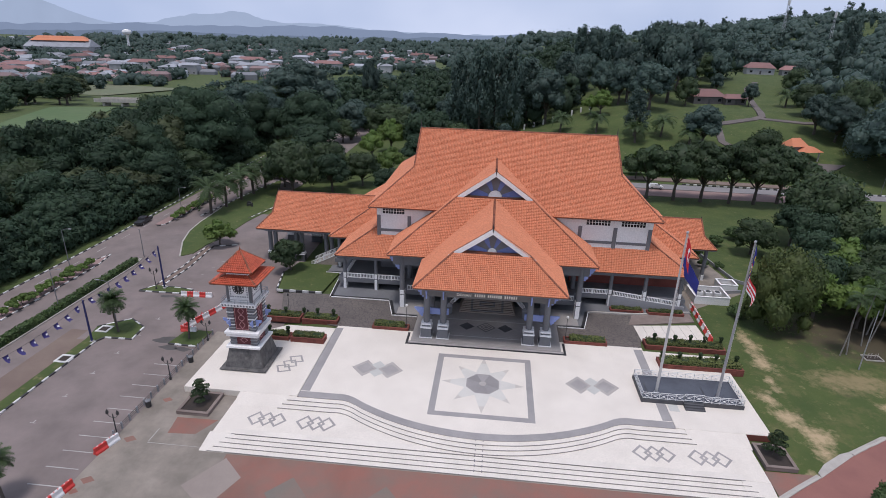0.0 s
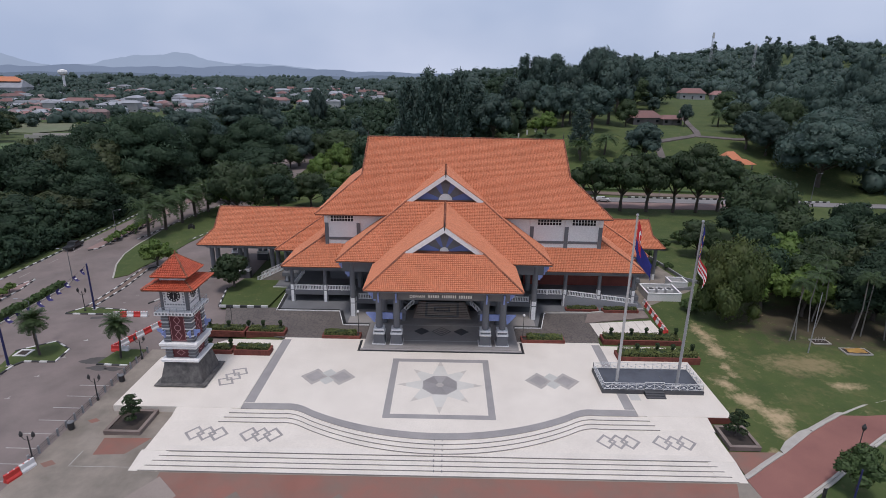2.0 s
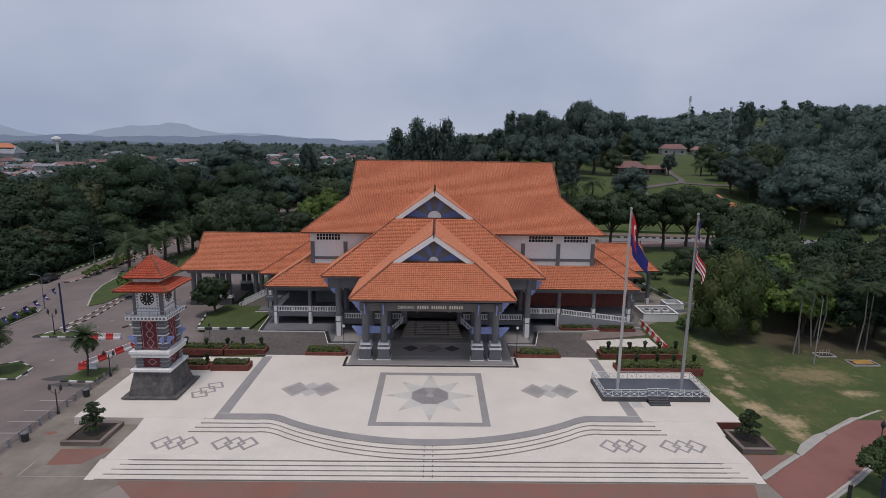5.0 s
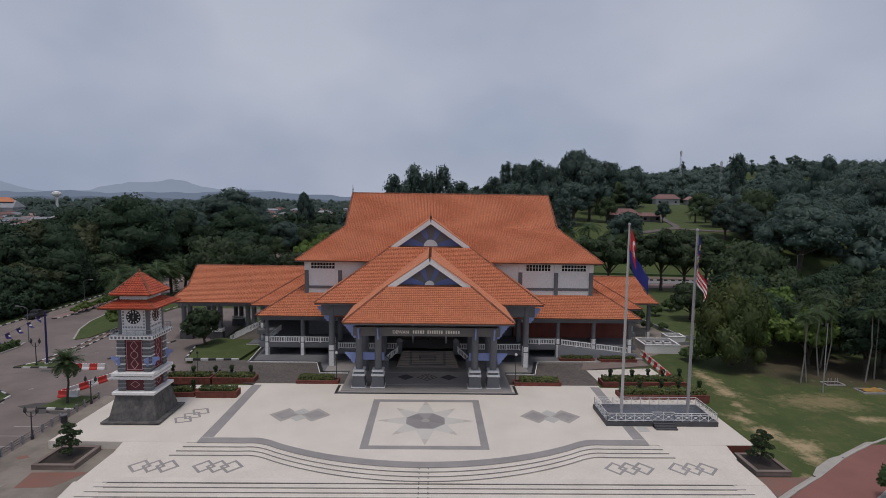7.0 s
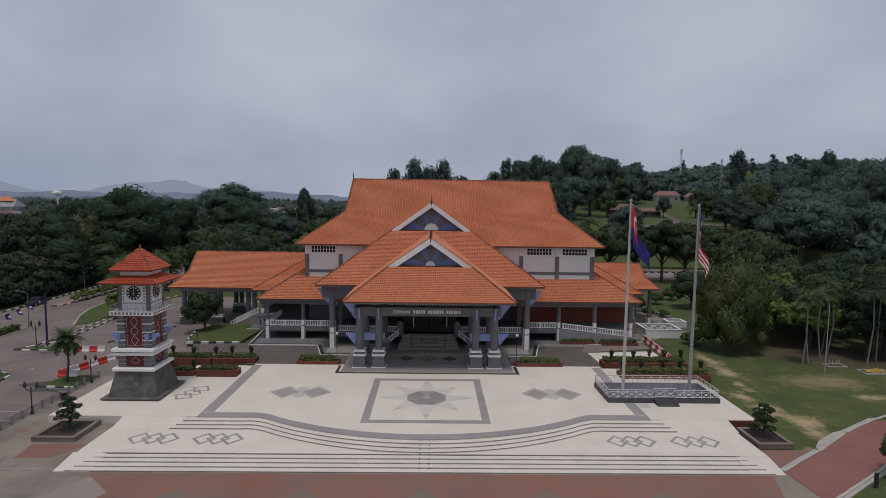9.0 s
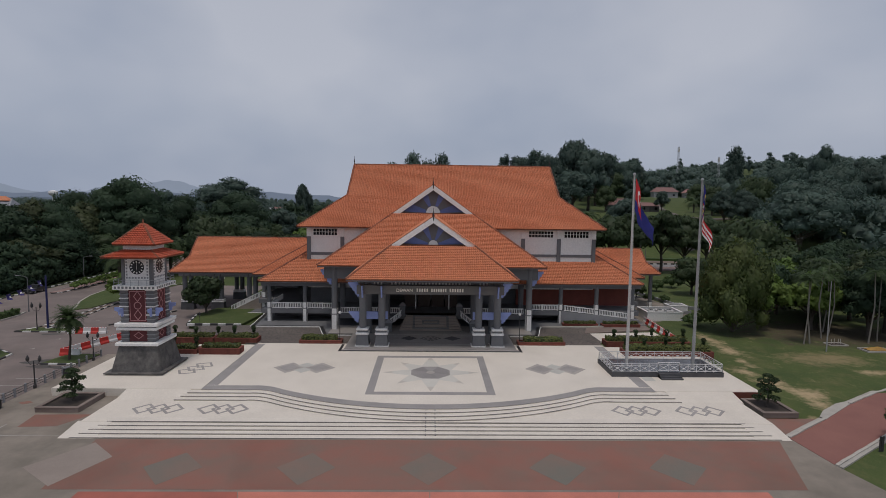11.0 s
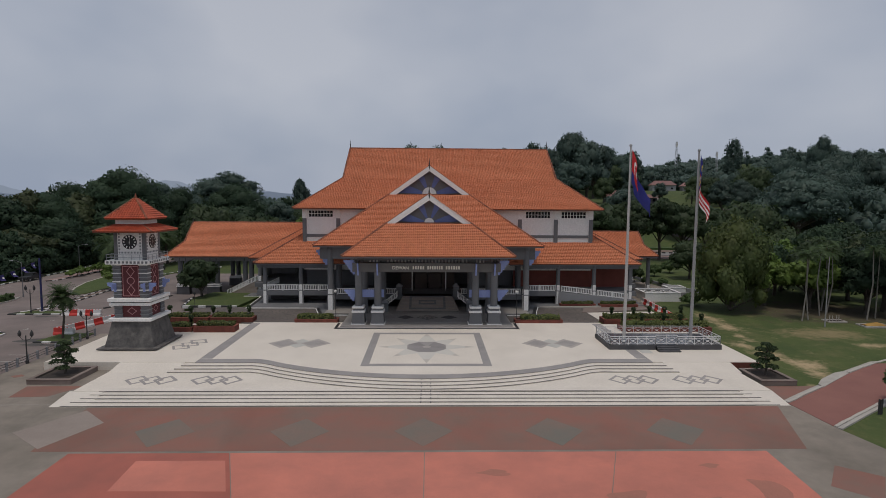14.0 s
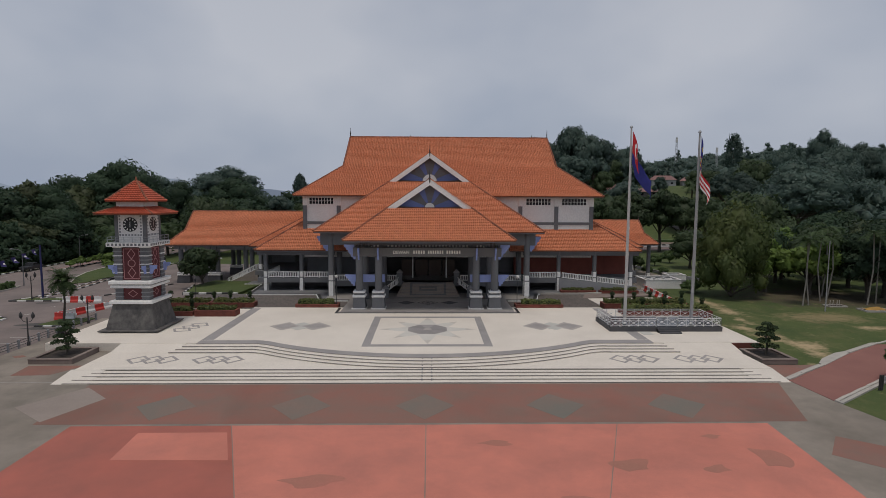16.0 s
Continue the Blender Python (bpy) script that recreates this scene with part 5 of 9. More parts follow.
def on_face(i, u0, u1, z0, z1, d0, d1):
    """A box on one of the tower's four faces: u along the face, d outward from the axis."""
    if i == 0:
        return (TX + u0, TX + u1, TY - d1, TY - d0, z0, z1)
    if i == 1:
        return (TX + d0, TX + d1, TY + u0, TY + u1, z0, z1)
    if i == 2:
        return (TX + u0, TX + u1, TY + d0, TY + d1, z0, z1)
    return (TX - d1, TX - d0, TY + u0, TY + u1, z0, z1)


def face_poly(i, pts, d0, d1):
    """A flat shape on one of the tower's faces."""
    bm = slab(pts, d0, d1)
    for v in bm.verts:
        u, z, d = v.co
        v.co = Vector({0: (TX + u, TY - d, z), 1: (TX + d, TY + u, z), 2: (TX - u, TY + d, z), 3: (TX - d, TY - u, z)}[i])
    bmesh.ops.recalc_face_normals(bm, faces=bm.faces)
    return bm


def ring_shape(bm_name, i, outer, inner, d0, d1, material, parent, label=""):
    bm = bmesh.new()
    n = len(outer)
    for k in range(n):
        q = [outer[k], outer[(k + 1) % n], inner[(k + 1) % n], inner[k]]
        b = face_poly(i, q, d0, d1)
        me = bpy.data.meshes.new("tmp")
        b.to_mesh(me)
        b.free()
        bm.from_mesh(me)
        bpy.data.meshes.remove(me)
    return part(bm_name, bm, material, parent, label)


def rhomb(z, a, b):
    return [(-a, z), (0, z - b), (a, z), (0, z + b)]


def circ(z, r, n=20, u=0.0):
    return [(u + r * math.cos(2 * math.pi * k / n), z + r * math.sin(2 * math.pi * k / n)) for k in range(n)]


M_PANEL = mat("dark_red_panel", (0.12, 0.024, 0.028), 0.7, (0.095, 0.02, 0.024), scale=1.5, grain=14)
M_PINK = mat("faded_pink_line", (0.50, 0.27, 0.27), 0.8, (0.42, 0.22, 0.22), scale=2)
M_CLOCK = mat("black_clock_face", (0.012, 0.012, 0.014), 0.35, (0.02, 0.02, 0.022), bump=0.02)
for i in range(4):
    p = part("panel", boxed(*on_face(i, -0.98, 0.98, 5.55, 9.1, 1.6, 1.72)), M_PANEL, tower, "dark red panel with pink line pattern")
    for z in (6.35, 8.4):
        ring_shape("panel_line", i, rhomb(z, 0.45, 0.62), rhomb(z, 0.36, 0.50), 1.72, 1.735, M_PINK, p, "pink diamond outline")
    ring_shape("panel_line", i, circ(7.38, 0.42), circ(7.38, 0.34), 1.72, 1.735, M_PINK, p, "pink circle outline")
    ring_shape("panel_line", i, [(-0.86, 5.7), (0.86, 5.7), (0.86, 8.98), (-0.86, 8.98)], [(-0.8, 5.76), (0.8, 5.76), (0.8, 8.92), (-0.8, 8.92)], 1.72, 1.732, M_PINK, p, "pink border line")
    p = part("panel", boxed(*on_face(i, -0.98, 0.98, 3.4, 4.7, 1.6, 1.72)), M_PANEL, tower, "dark red panel with pink line pattern")
    ring_shape("panel_line", i, rhomb(4.05, 0.55, 0.42), rhomb(4.05, 0.44, 0.33), 1.72, 1.735, M_PINK, p, "pink diamond outline")
    # clock storey
    c = part("clock_panel", boxed(*on_face(i, -1.3, 1.3, 9.6, 12.9, 1.5, 1.62)), M_WHITE, tower, "white clock panel with blue-grey squares")
    part("clock_face", face_poly(i, circ(11.6, 0.78, 28), 1.62, 1.67), M_CLOCK, c, "black round clock face")
    for h in range(12):
        a = math.pi * h / 6
        r0, r1 = 0.5, 0.7
        w = 0.07
        q = [(r0 * math.sin(a) - w * math.cos(a) * 0.7, 11.6 + r0 * math.cos(a) + w * math.sin(a) * 0.7), (r1 * math.sin(a) - w * math.cos(a), 11.6 + r1 * math.cos(a) + w * math.sin(a)),
             (r1 * math.sin(a) + w * math.cos(a), 11.6 + r1 * math.cos(a) - w * math.sin(a)), (r0 * math.sin(a) + w * math.cos(a) * 0.7, 11.6 + r0 * math.cos(a) - w * math.sin(a) * 0.7)]
        part("hour_mark", face_poly(i, q, 1.67, 1.685), M_WHITE, c, "white hour mark")
    for a, r, w in ((radians(184), 0.36, 0.045), (radians(2), 0.6, 0.03)):
        q = [(-w * math.cos(a), 11.6 + w * math.sin(a)), (r * math.sin(a), 11.6 + r * math.cos(a)), (w * math.cos(a), 11.6 - w * math.sin(a)), (-0.1 * math.sin(a), 11.6 - 0.1 * math.cos(a))]
        part("clock_hand", face_poly(i, q, 1.685, 1.70), M_WHITE, c, "white clock hand")
    for k in range(8):
        for u in (-1.12, 1.12):
            z = 10.35 + 0.34 * k
            part("square_tile", boxed(*on_face(i, u - 0.09, u + 0.09, z, z + 0.2, 1.62, 1.635)), M_GREY_LT, c, "blue-grey square tile")
    for k in range(6):
        u = -0.82 + 0.33 * k
        for z in (10.35, 12.66):
            part("square_tile", boxed(*on_face(i, u - 0.1, u + 0.1, z, z + 0.2, 1.62, 1.635)), M_GREY_LT, c, "blue-grey square tile")
    # balcony edge
    for k in range(11):
        u = -2.05 + 0.41 * k
        part("edge_square", boxed(*on_face(i, u - 0.12, u + 0.12, 9.33, 9.58, 2.34, 2.352)), M_GREY, tower, "grey square on the balcony edge")
    b = bmesh.new()
    for z in (9.95, 10.25):
        box(b, *on_face(i, -2.25, 2.25, z, z + 0.04, 2.2, 2.24))
    for k in range(6):
        u = -2.2 + 0.88 * k
        box(b, *on_face(i, u - 0.02, u + 0.02, 9.66, 10.28, 2.2, 2.24))
    part("balcony_rail", b, M_STEEL, tower, "grey steel balcony rail")
    # blue corner wings
for sx in (-1, 1):
    for sy in (-1, 1):
        cx, cy = TX + sx * 1.9, TY + sy * 1.9
        prof = [(0, 6.2), (0.35, 6.25), (0.45, 6.65), (0.8, 6.8), (0.85, 7.15), (0, 7.15)]
        for ax in (0, 1):
            bm = slab(prof, -0.06, 0.06)
            for v in bm.verts:
                u, z, d = v.co
                v.co = Vector((cx - sx * 0.1 + sx * u, cy + d - sy * 0.35, z)) if ax else Vector((cx + d - sx * 0.35, cy - sy * 0.1 + sy * u, z))
            bmesh.ops.recalc_face_normals(bm, faces=bm.faces)
            part("corner_wing", bm, M_BLUE_PALE, tower, "pale blue scalloped corner wing")
sq("balcony", 2.34, 9.22, 9.66, M_WHITE, "white balcony slab edge", 0.02)
sq("clock_storey", 1.52, 9.6, 13.0, M_GREY_LT)
for sx in (-1, 1):
    for sy in (-1, 1):
        cx, cy = TX + sx * 1.5, TY + sy * 1.5
        part("corner_post", boxed(cx - 0.17, cx + 0.17, cy - 0.17, cy + 0.17, 9.6, 13.0), M_GREY, tower, "grey corner post")


def pyramid_roof(half, z_e, half_top, z_t, label):
    t = Tiles()
    c = [(TX - half, TY - half, z_e), (TX + half, TY - half, z_e), (TX + half, TY + half, z_e), (TX - half, TY + half, z_e)]
    d = [(TX - half_top, TY - half_top, z_t), (TX + half_top, TY - half_top, z_t), (TX + half_top, TY + half_top, z_t), (TX - half_top, TY + half_top, z_t)]
    for k in range(4):
        t.slope([c[k], c[(k + 1) % 4], d[(k + 1) % 4], d[k]], 0.1)
        t.cap(c[k], d[k], 0.12)
    t.link("tower_roof", tower, label, M_TILE_RED)


pyramid_roof(3.05, 12.75, 1.5, 13.4, "red tiled skirt roof")
sq("neck", 1.5, 13.0, 14.4, M_WHITE, "white neck")
pyramid_roof(2.2, 14.12, 0.08, 16.25, "red tiled pyramid roof")
part("tower_finial", lathe(bmesh.new(), TX, TY, [(0.1, 16.3), (0.12, 16.5), (0.02, 16.85)], 8), M_CAP, tower)

# ---- flag podium and flags ----
podium = thing("flag_podium", (0, 0, 0), "low dark tiled podium with a white metal railing round two flagpoles", "podium")
PX0, PX1, PY0, PY1 = 19.9, 32.5, -1.45, 3.9
part("base", boxed(PX0, PX1, PY0, PY1, -0.05, 0.5), M_STONE, podium, "dark granite base")
part("deck", boxed(PX0 + 0.15, PX1 - 0.15, PY0 + 0.15, PY1 - 0.15, 0.5, 0.56), M_DECK, podium, "dark tiled deck")
for k in range(3):
    part("step", boxed(25.1, 27.5, PY0 - 0.35 * (3 - k), PY0 + 0.02, -0.05, 0.14 + 0.15 * k), M_STONE, podium, "dark granite step")


def x_rail(parent, a, b, z, n, name="railing", h=0.95):
    """A white metal railing with crossed panels and small plates."""
    a, b = Vector((*a, z)), Vector((*b, z))
    bm = bmesh.new()
    up = Vector((0, 0, h))
    for f in (0.12, 1.0):
        tube(bm, [a + up * f, b + up * f], 0.035, 6)
    tube(bm, [a + up * 0.78, b + up * 0.78], 0.022, 6)
    for k in range(n + 1):
        p = a + (b - a) * k / n
        tube(bm, [p, p + up], 0.04, 6)
        if k < n:
            q = a + (b - a) * (k + 1) / n
            tube(bm, [p + up * 0.14, q + up * 0.78], 0.022, 5)
            tube(bm, [p + up * 0.78, q + up * 0.14], 0.022, 5)
            m = (p + q) / 2 + up * 0.46
            d = (b - a).normalized() * 0.1
            tube(bm, [m - d, m + d], 0.09, 6)
    return part(name, bm, M_WHITE_PLASTIC, parent, "white metal railing with crossed panels")


e = 0.12
x_rail(podium, (PX0 + e, PY0 + e), (25.1, PY0 + e), 0.5, 5)
x_rail(podium, (27.5, PY0 + e), (PX1 - e, PY0 + e), 0.5, 5)
x_rail(podium, (25.1, PY0 + e), (27.5, PY0 + e), 0.56, 2, "gate", 1.05)
x_rail(podium, (PX0 + e, PY1 - e), (PX1 - e, PY1 - e), 0.5, 11)
x_rail(podium, (PX0 + e, PY0 + e), (PX0 + e, PY1 - e), 0.5, 5)
x_rail(podium, (PX1 - e, PY0 + e), (PX1 - e, PY1 - e), 0.5, 5)
for x in (PX0 + 0.95, 28.1):
    part("drain", boxed(x, x + 0.12, PY0 + 0.7, PY1 - 1.9, 0.5, 0.563), M_BLACK, podium, "black slot in the deck")
part("threshold", boxed(PX0 + 3.2, PX0 + 4.4, PY0 - 1.4, PY0 - 0.02, -0.05, 0.006), M_INLAY_PALE, podium)


def flagpole(x, y, top, label, paint=M_POLE):
    p = thing("flagpole", (x, y, 0.5), label, "flagpole", group="flagpoles on the podium")
    part("foot", lathe(bmesh.new(), 0, 0, [(0.32, 0.04), (0.32, 0.14), (0.2, 0.2), (0.2, 0.5), (0.15, 0.55)], 14), M_STEEL, p)
    part("mast", lathe(bmesh.new(), 0, 0, [(0.18, 0.3), (0.16, 6), (0.125, 14), (0.09, top - 0.5)], 12), paint, p)
    part("truck", lathe(bmesh.new(), 0, 0, [(0.16, top - 0.52), (0.17, top - 0.42), (0.12, top - 0.3), (0.02, top - 0.25)], 12), M_STEEL, p)
    b = bmesh.new()
    tube(b, [(0.16, -0.06, 1.0), (0.15, -0.05, top - 0.7)], 0.012, 5)
    part("halyard", b, M_WHITE_PLASTIC, p)
    return p


flagpole(22.05, 0.1, 22.4, "tall pale painted flagpole with a blue and red flag", M_POLE_PALE)
flagpole(29.45, -0.35, 21.9, "tall grey steel flagpole with a striped flag")


def draped(name, x, y, top, hoist, fly, pick, mats, label, seed, lean=0.25, gather=0.36, blow=0.0):
    """A limp flag: hangs from its hoist in folds. pick(u, v) names the material slot; u along the fly, v down the hoist."""
    nu, nv = 44, 30
    verts, faces, slots = [], [], []
    rng = random.Random(seed)
    ph = [rng.uniform(0, 6.28) for _ in range(4)]
    for j in range(nv + 1):
        v = j / nv
        for i in range(nu + 1):
            u = i / nu
            wave = gather * u ** 0.75 * math.sin(6.2 * u + ph[0] + 1.3 * v)
            fold = 0.10 * u * math.sin(15 * u + ph[1] - 3 * v)
            px = x + 0.14 + lean * u + wave + fold
            py = y - 0.16 - 0.5 * gather * u ** 0.75 * (1 - math.cos(6.2 * u + ph[0] + 1.3 * v)) - 0.4 * fold
            pz = top - v * hoist * (1 - 0.3 * u) - fly * u * (0.72 + 0.05 * math.sin(3 * v + ph[2]))
            verts.append((px, py, pz))
    for j in range(nv):
        for i in range(nu):
            faces.append((j * (nu + 1) + i, j * (nu + 1) + i + 1, (j + 1) * (nu + 1) + i + 1, (j + 1) * (nu + 1) + i))
            slots.append(pick((i + 0.5) / nu, (j + 0.5) / nv))
    ob = data_ob(name, verts, faces, mats, smooth=True)
    ob.data.polygons.foreach_set("material_index", slots)
    return tagged(ob, label, "flag", group="flags on the podium")


def state_flag(u, v):
    if u < 0.56 and v < 0.62:
        du, dv = (u - 0.24) * 1.6, (v - 0.3)
        if math.hypot(du, dv) < 0.2 and math.hypot(du - 0.07, dv) > 0.155:
            return 2
        if math.hypot((u - 0.37) * 1.6, dv) < 0.095:
            return 2
        return 1
    return 0


def stripe_flag(u, v):
    if u < 0.5 and v < 0.57:
        du, dv = (u - 0.2) * 1.8, v - 0.28
        if math.hypot(du, dv) < 0.2 and math.hypot(du - 0.08, dv) > 0.16:
            return 3
        if math.hypot((u - 0.36) * 1.8, dv) < 0.13:
            return 3
        return 0
    return 1 if int(v * 8) % 2 == 0 else 2


draped("flag", 22.05, 0.1, 22.0, 3.6, 7.2, state_flag, [M_FLAG_BLUE, M_FLAG_RED, M_FLAG_WHITE], "limp dark blue flag with a red corner, crescent and star", 3, lean=1.7, gather=0.5)
draped("flag", 29.45, -0.35, 21.5, 3.6, 7.2, stripe_flag, [M_FLAG_BLUE, M_FLAG_RED, M_FLAG_WHITE, M_FLAG_YELLOW], "limp flag with red and white stripes and a blue corner", 8, lean=0.5, gather=0.5)

# ---- lettering on the porch beam ----
sign = thing("hall_sign", (0, 10.5, 7.3), "cream raised lettering on the porch beam", "sign")


def letters(text, x, z, size, parent):
    cu = bpy.data.curves.new("letters", "FONT")
    cu.body, cu.size, cu.extrude, cu.offset = text, size, 0.03, 0.014
    tmp = bpy.data.objects.new("tmp", cu)
    me = bpy.data.meshes.new_from_object(tmp)
    bpy.data.objects.remove(tmp)
    bpy.data.curves.remove(cu)
    me.materials.append(M_GOLD)
    ob = new("word", me)
    ob.parent = parent
    ob.matrix_basis = pose(x, -0.04, z, 90, 0, 0)
    w = max(v.co.x for v in me.vertices)
    return w


letters("DEWAN", -4.85, 0.06, 0.58, sign)
xx = -2.2
for count, w in ((5, 1.62), (7, 2.1), (6, 1.94)):
    for k in range(count):
        part("letter_bar", boxed(xx + w * k / count, xx + w * (k + 0.62) / count, -0.06, 0.0, 0.06, 0.5), M_GOLD, sign, "plain cream bar")
    xx += w + 0.3

# ---- planters and hedges ----
def leaf_quads(rng, n, place, leaf):
    """n leaf rhombs; place(rng) gives a point and a direction for each."""
    verts, faces = [], []
    for _ in range(n):
        p, d = place(rng)
        d = (Vector(d) + Vector((rng.gauss(0, 0.55), rng.gauss(0, 0.55), rng.gauss(0, 0.55)))).normalized()
        a = d.orthogonal().normalized()
        a.rotate(Matrix.Rotation(rng.uniform(0, 6.28), 3, d))
        b = d.cross(a)
        s = leaf * rng.uniform(0.55, 1.3)
        k = len(verts)
        p = Vector(p)
        verts += [tuple(p - a * s), tuple(p + b * s * 0.55), tuple(p + a * s), tuple(p - b * s * 0.55 + d * s * 0.25)]
        faces.append((k, k + 1, k + 2, k + 3))
    return verts, faces


def hedge(name, x0, x1, y0, y1, z0, z1, seed, label, group="", density=60, leaf=0.16, material=None):
    rng = random.Random(seed)
    h = thing(name, ((x0 + x1) / 2, (y0 + y1) / 2, z0), label, "hedge", group)
    cx, cy = (x0 + x1) / 2, (y0 + y1) / 2
    w, d, t = x1 - x0, y1 - y0, z1 - z0
    part("twig_core", taper(bmesh.new(), 0, 0, 0, t * 0.86, w / 2 - 0.12, w / 2 - 0.18, d / 2 - 0.12, d / 2 - 0.18), M_LEAF, h)

    def place(r):
        q = r.random() * (w * d + 2 * w * t + 2 * d * t)
        bump = 0.09 * math.sin(1.9 * r.random() * w)
        if q < w * d:
            u = r.uniform(-w / 2, w / 2)
            return (u, r.uniform(-d / 2, d / 2), t + 0.1 * math.sin(u * 2.3 + seed) - abs(r.gauss(0, 0.07))), (0, 0, 1)
        if q < w * d + 2 * w * t:
            s = r.choice((-1, 1))
            return (r.uniform(-w / 2, w / 2), s * (d / 2 - abs(r.gauss(0, 0.06))), r.uniform(0, t)), (0, s, 0.3)
        s = r.choice((-1, 1))
        return (s * (w / 2 - abs(r.gauss(0, 0.06))), r.uniform(-d / 2, d / 2), r.uniform(0, t)), (s, 0, 0.3)

    n = int(density * (w * d + 2 * w * t + 2 * d * t))
    data_ob("foliage", *leaf_quads(rng, n, place, leaf), material or M_LEAF_HEDGE, h, kind="stuff")
    return h


def brick_planter(x0, x1, y0, y1, z0, z1, label):
    """A low brick-faced planter wall with a coping and soil."""
    p = thing("brick_planter", (0, 0, 0), label, "planter", group="brick planters")
    t = 0.22
    for a in ((x0, x1, y0, y0 + t), (x0, x1, y1 - t, y1), (x0, x0 + t, y0 + t, y1 - t), (x1 - t, x1, y0 + t, y1 - t)):
        part("wall", boxed(*a, z0, z1 - 0.06), M_BRICK, p)
        part("coping", boxed(a[0] - 0.02, a[1] + 0.02, a[2] - 0.02, a[3] + 0.02, z1 - 0.06, z1, bevel=0.015), M_BRICK, p)
    part("soil", boxed(x0 + t, x1 - t, y0 + t, y1 - t, z0, z1 - 0.12), M_SOIL, p)
    n = int((x1 - x0) / 0.42)
    for k in range(min(n, 34)):
        for r in range(2):
            xa = x0 + (x1 - x0) * (k + 0.5 * r) / n
            zb = z0 + 0.1 + (z1 - z0 - 0.2) * r / 2
            part("brick", boxed(xa + 0.015, min(x1, xa + (x1 - x0) / n) - 0.015, y0 - 0.02, y0 + 0.02, zb, zb + (z1 - z0 - 0.24) / 2), M_BRICK, p)
    return p


def topiary(x, y, z, seed, group="topiary shrubs in the planters"):
    rng = random.Random(seed)
    h = rng.uniform(0.95, 1.2)
    t = thing("topiary", (x, y, z), "small clipped shrub with a round ball head on a thin stem", "shrub", group)
    b = bmesh.new()
    tube(b, [(0, 0, 0), (0.03, 0.02, h * 0.5), (0, 0, h)], [0.045, 0.04, 0.03], 6)
    part("stem", b, M_BARK, t)
    for zz, r in ((h, 0.29), (h * 0.6, 0.17)):
        def place(q, zz=zz, r=r):
            d = Vector((q.gauss(0, 1), q.gauss(0, 1), q.gauss(0, 1))).normalized()
            return tuple(d * r * q.uniform(0.8, 1.08) + Vector((0, 0, zz))), d
        data_ob("leaf_ball", *leaf_quads(rng, 150, place, 0.12), M_LEAF, t, kind="stuff")
    return t


brick_planter(-35.8, -29.6, 12.7, 14.5, -0.5, 0.45, "low red brick planter with a clipped hedge")
brick_planter(-29.3, -23.6, 12.5, 14.3, -0.5, 0.5, "low red brick planter with a clipped hedge")
hedge("hedge", -35.5, -29.9, 13.0, 14.3, 0.3, 0.85, 11, "clipped green hedge in a brick planter", "hedges in planters")
hedge("hedge", -29.0, -23.9, 12.8, 14.1, 0.35, 0.9, 12, "clipped green hedge in a brick planter", "hedges in planters")
brick_planter(-33.5, -29.2, 6.6, 8.2, -0.5, 0.55, "low red brick planter with a clipped hedge")
brick_planter(-28.9, -23.9, 6.4, 8.1, -0.5, 0.75, "low red brick planter with a clipped hedge")
hedge("hedge", -33.2, -29.5, 6.9, 8.0, 0.4, 0.95, 13, "clipped green hedge in a brick planter", "hedges in planters")
hedge("hedge", -28.6, -24.2, 6.7, 7.9, 0.6, 1.15, 14, "clipped green hedge in a brick planter", "hedges in planters")
brick_planter(23.6, 35.2, 12.2, 14.2, -0.5, 0.45, "low red brick planter with a clipped hedge")
brick_planter(24.3, 35.7, 6.9, 9.0, -0.5, 0.55, "low red brick planter with a clipped hedge")
hedge("hedge", 23.9, 34.9, 12.5, 13.9, 0.3, 0.95, 15, "clipped green hedge in a brick planter", "hedges in planters")
hedge("hedge", 24.6, 35.4, 7.2, 8.7, 0.4, 1.15, 16, "clipped green hedge in a brick planter", "hedges in planters")
brick_planter(-17.9, -12.2, 11.9, 13.4, -0.3, 0.42, "low red brick planter beside the porch")
brick_planter(11.5, 17.9, 11.7, 13.2, -0.3, 0.42, "low red brick planter beside the porch")
hedge("hedge", -17.6, -12.9, 12.15, 13.3, 0.3, 0.95, 17, "dense clipped hedge beside the porch", "hedges by the porch", leaf=0.14)
hedge("hedge", 12.4, 17.6, 11.95, 13.1, 0.3, 0.95, 18, "dense clipped hedge beside the porch", "hedges by the porch", leaf=0.14)
for k, x in enumerate((-35.0, -32.2, -29.2, -27.0, -24.4)):
    topiary(x, 13.6, 0.6, 30 + k)
for k, x in enumerate((-32.4, -29.6)):
    topiary(x, 7.5, 0.6, 40 + k)
for k, x in enumerate((25.0, 28.0, 30.2, 32.3, 34.6)):
    topiary(x, 13.3, 0.6, 50 + k)
for k, x in enumerate((24.8, 27.2, 30.0, 32.2, 34.9)):
    topiary(x, 8.2, 0.7, 60 + k)


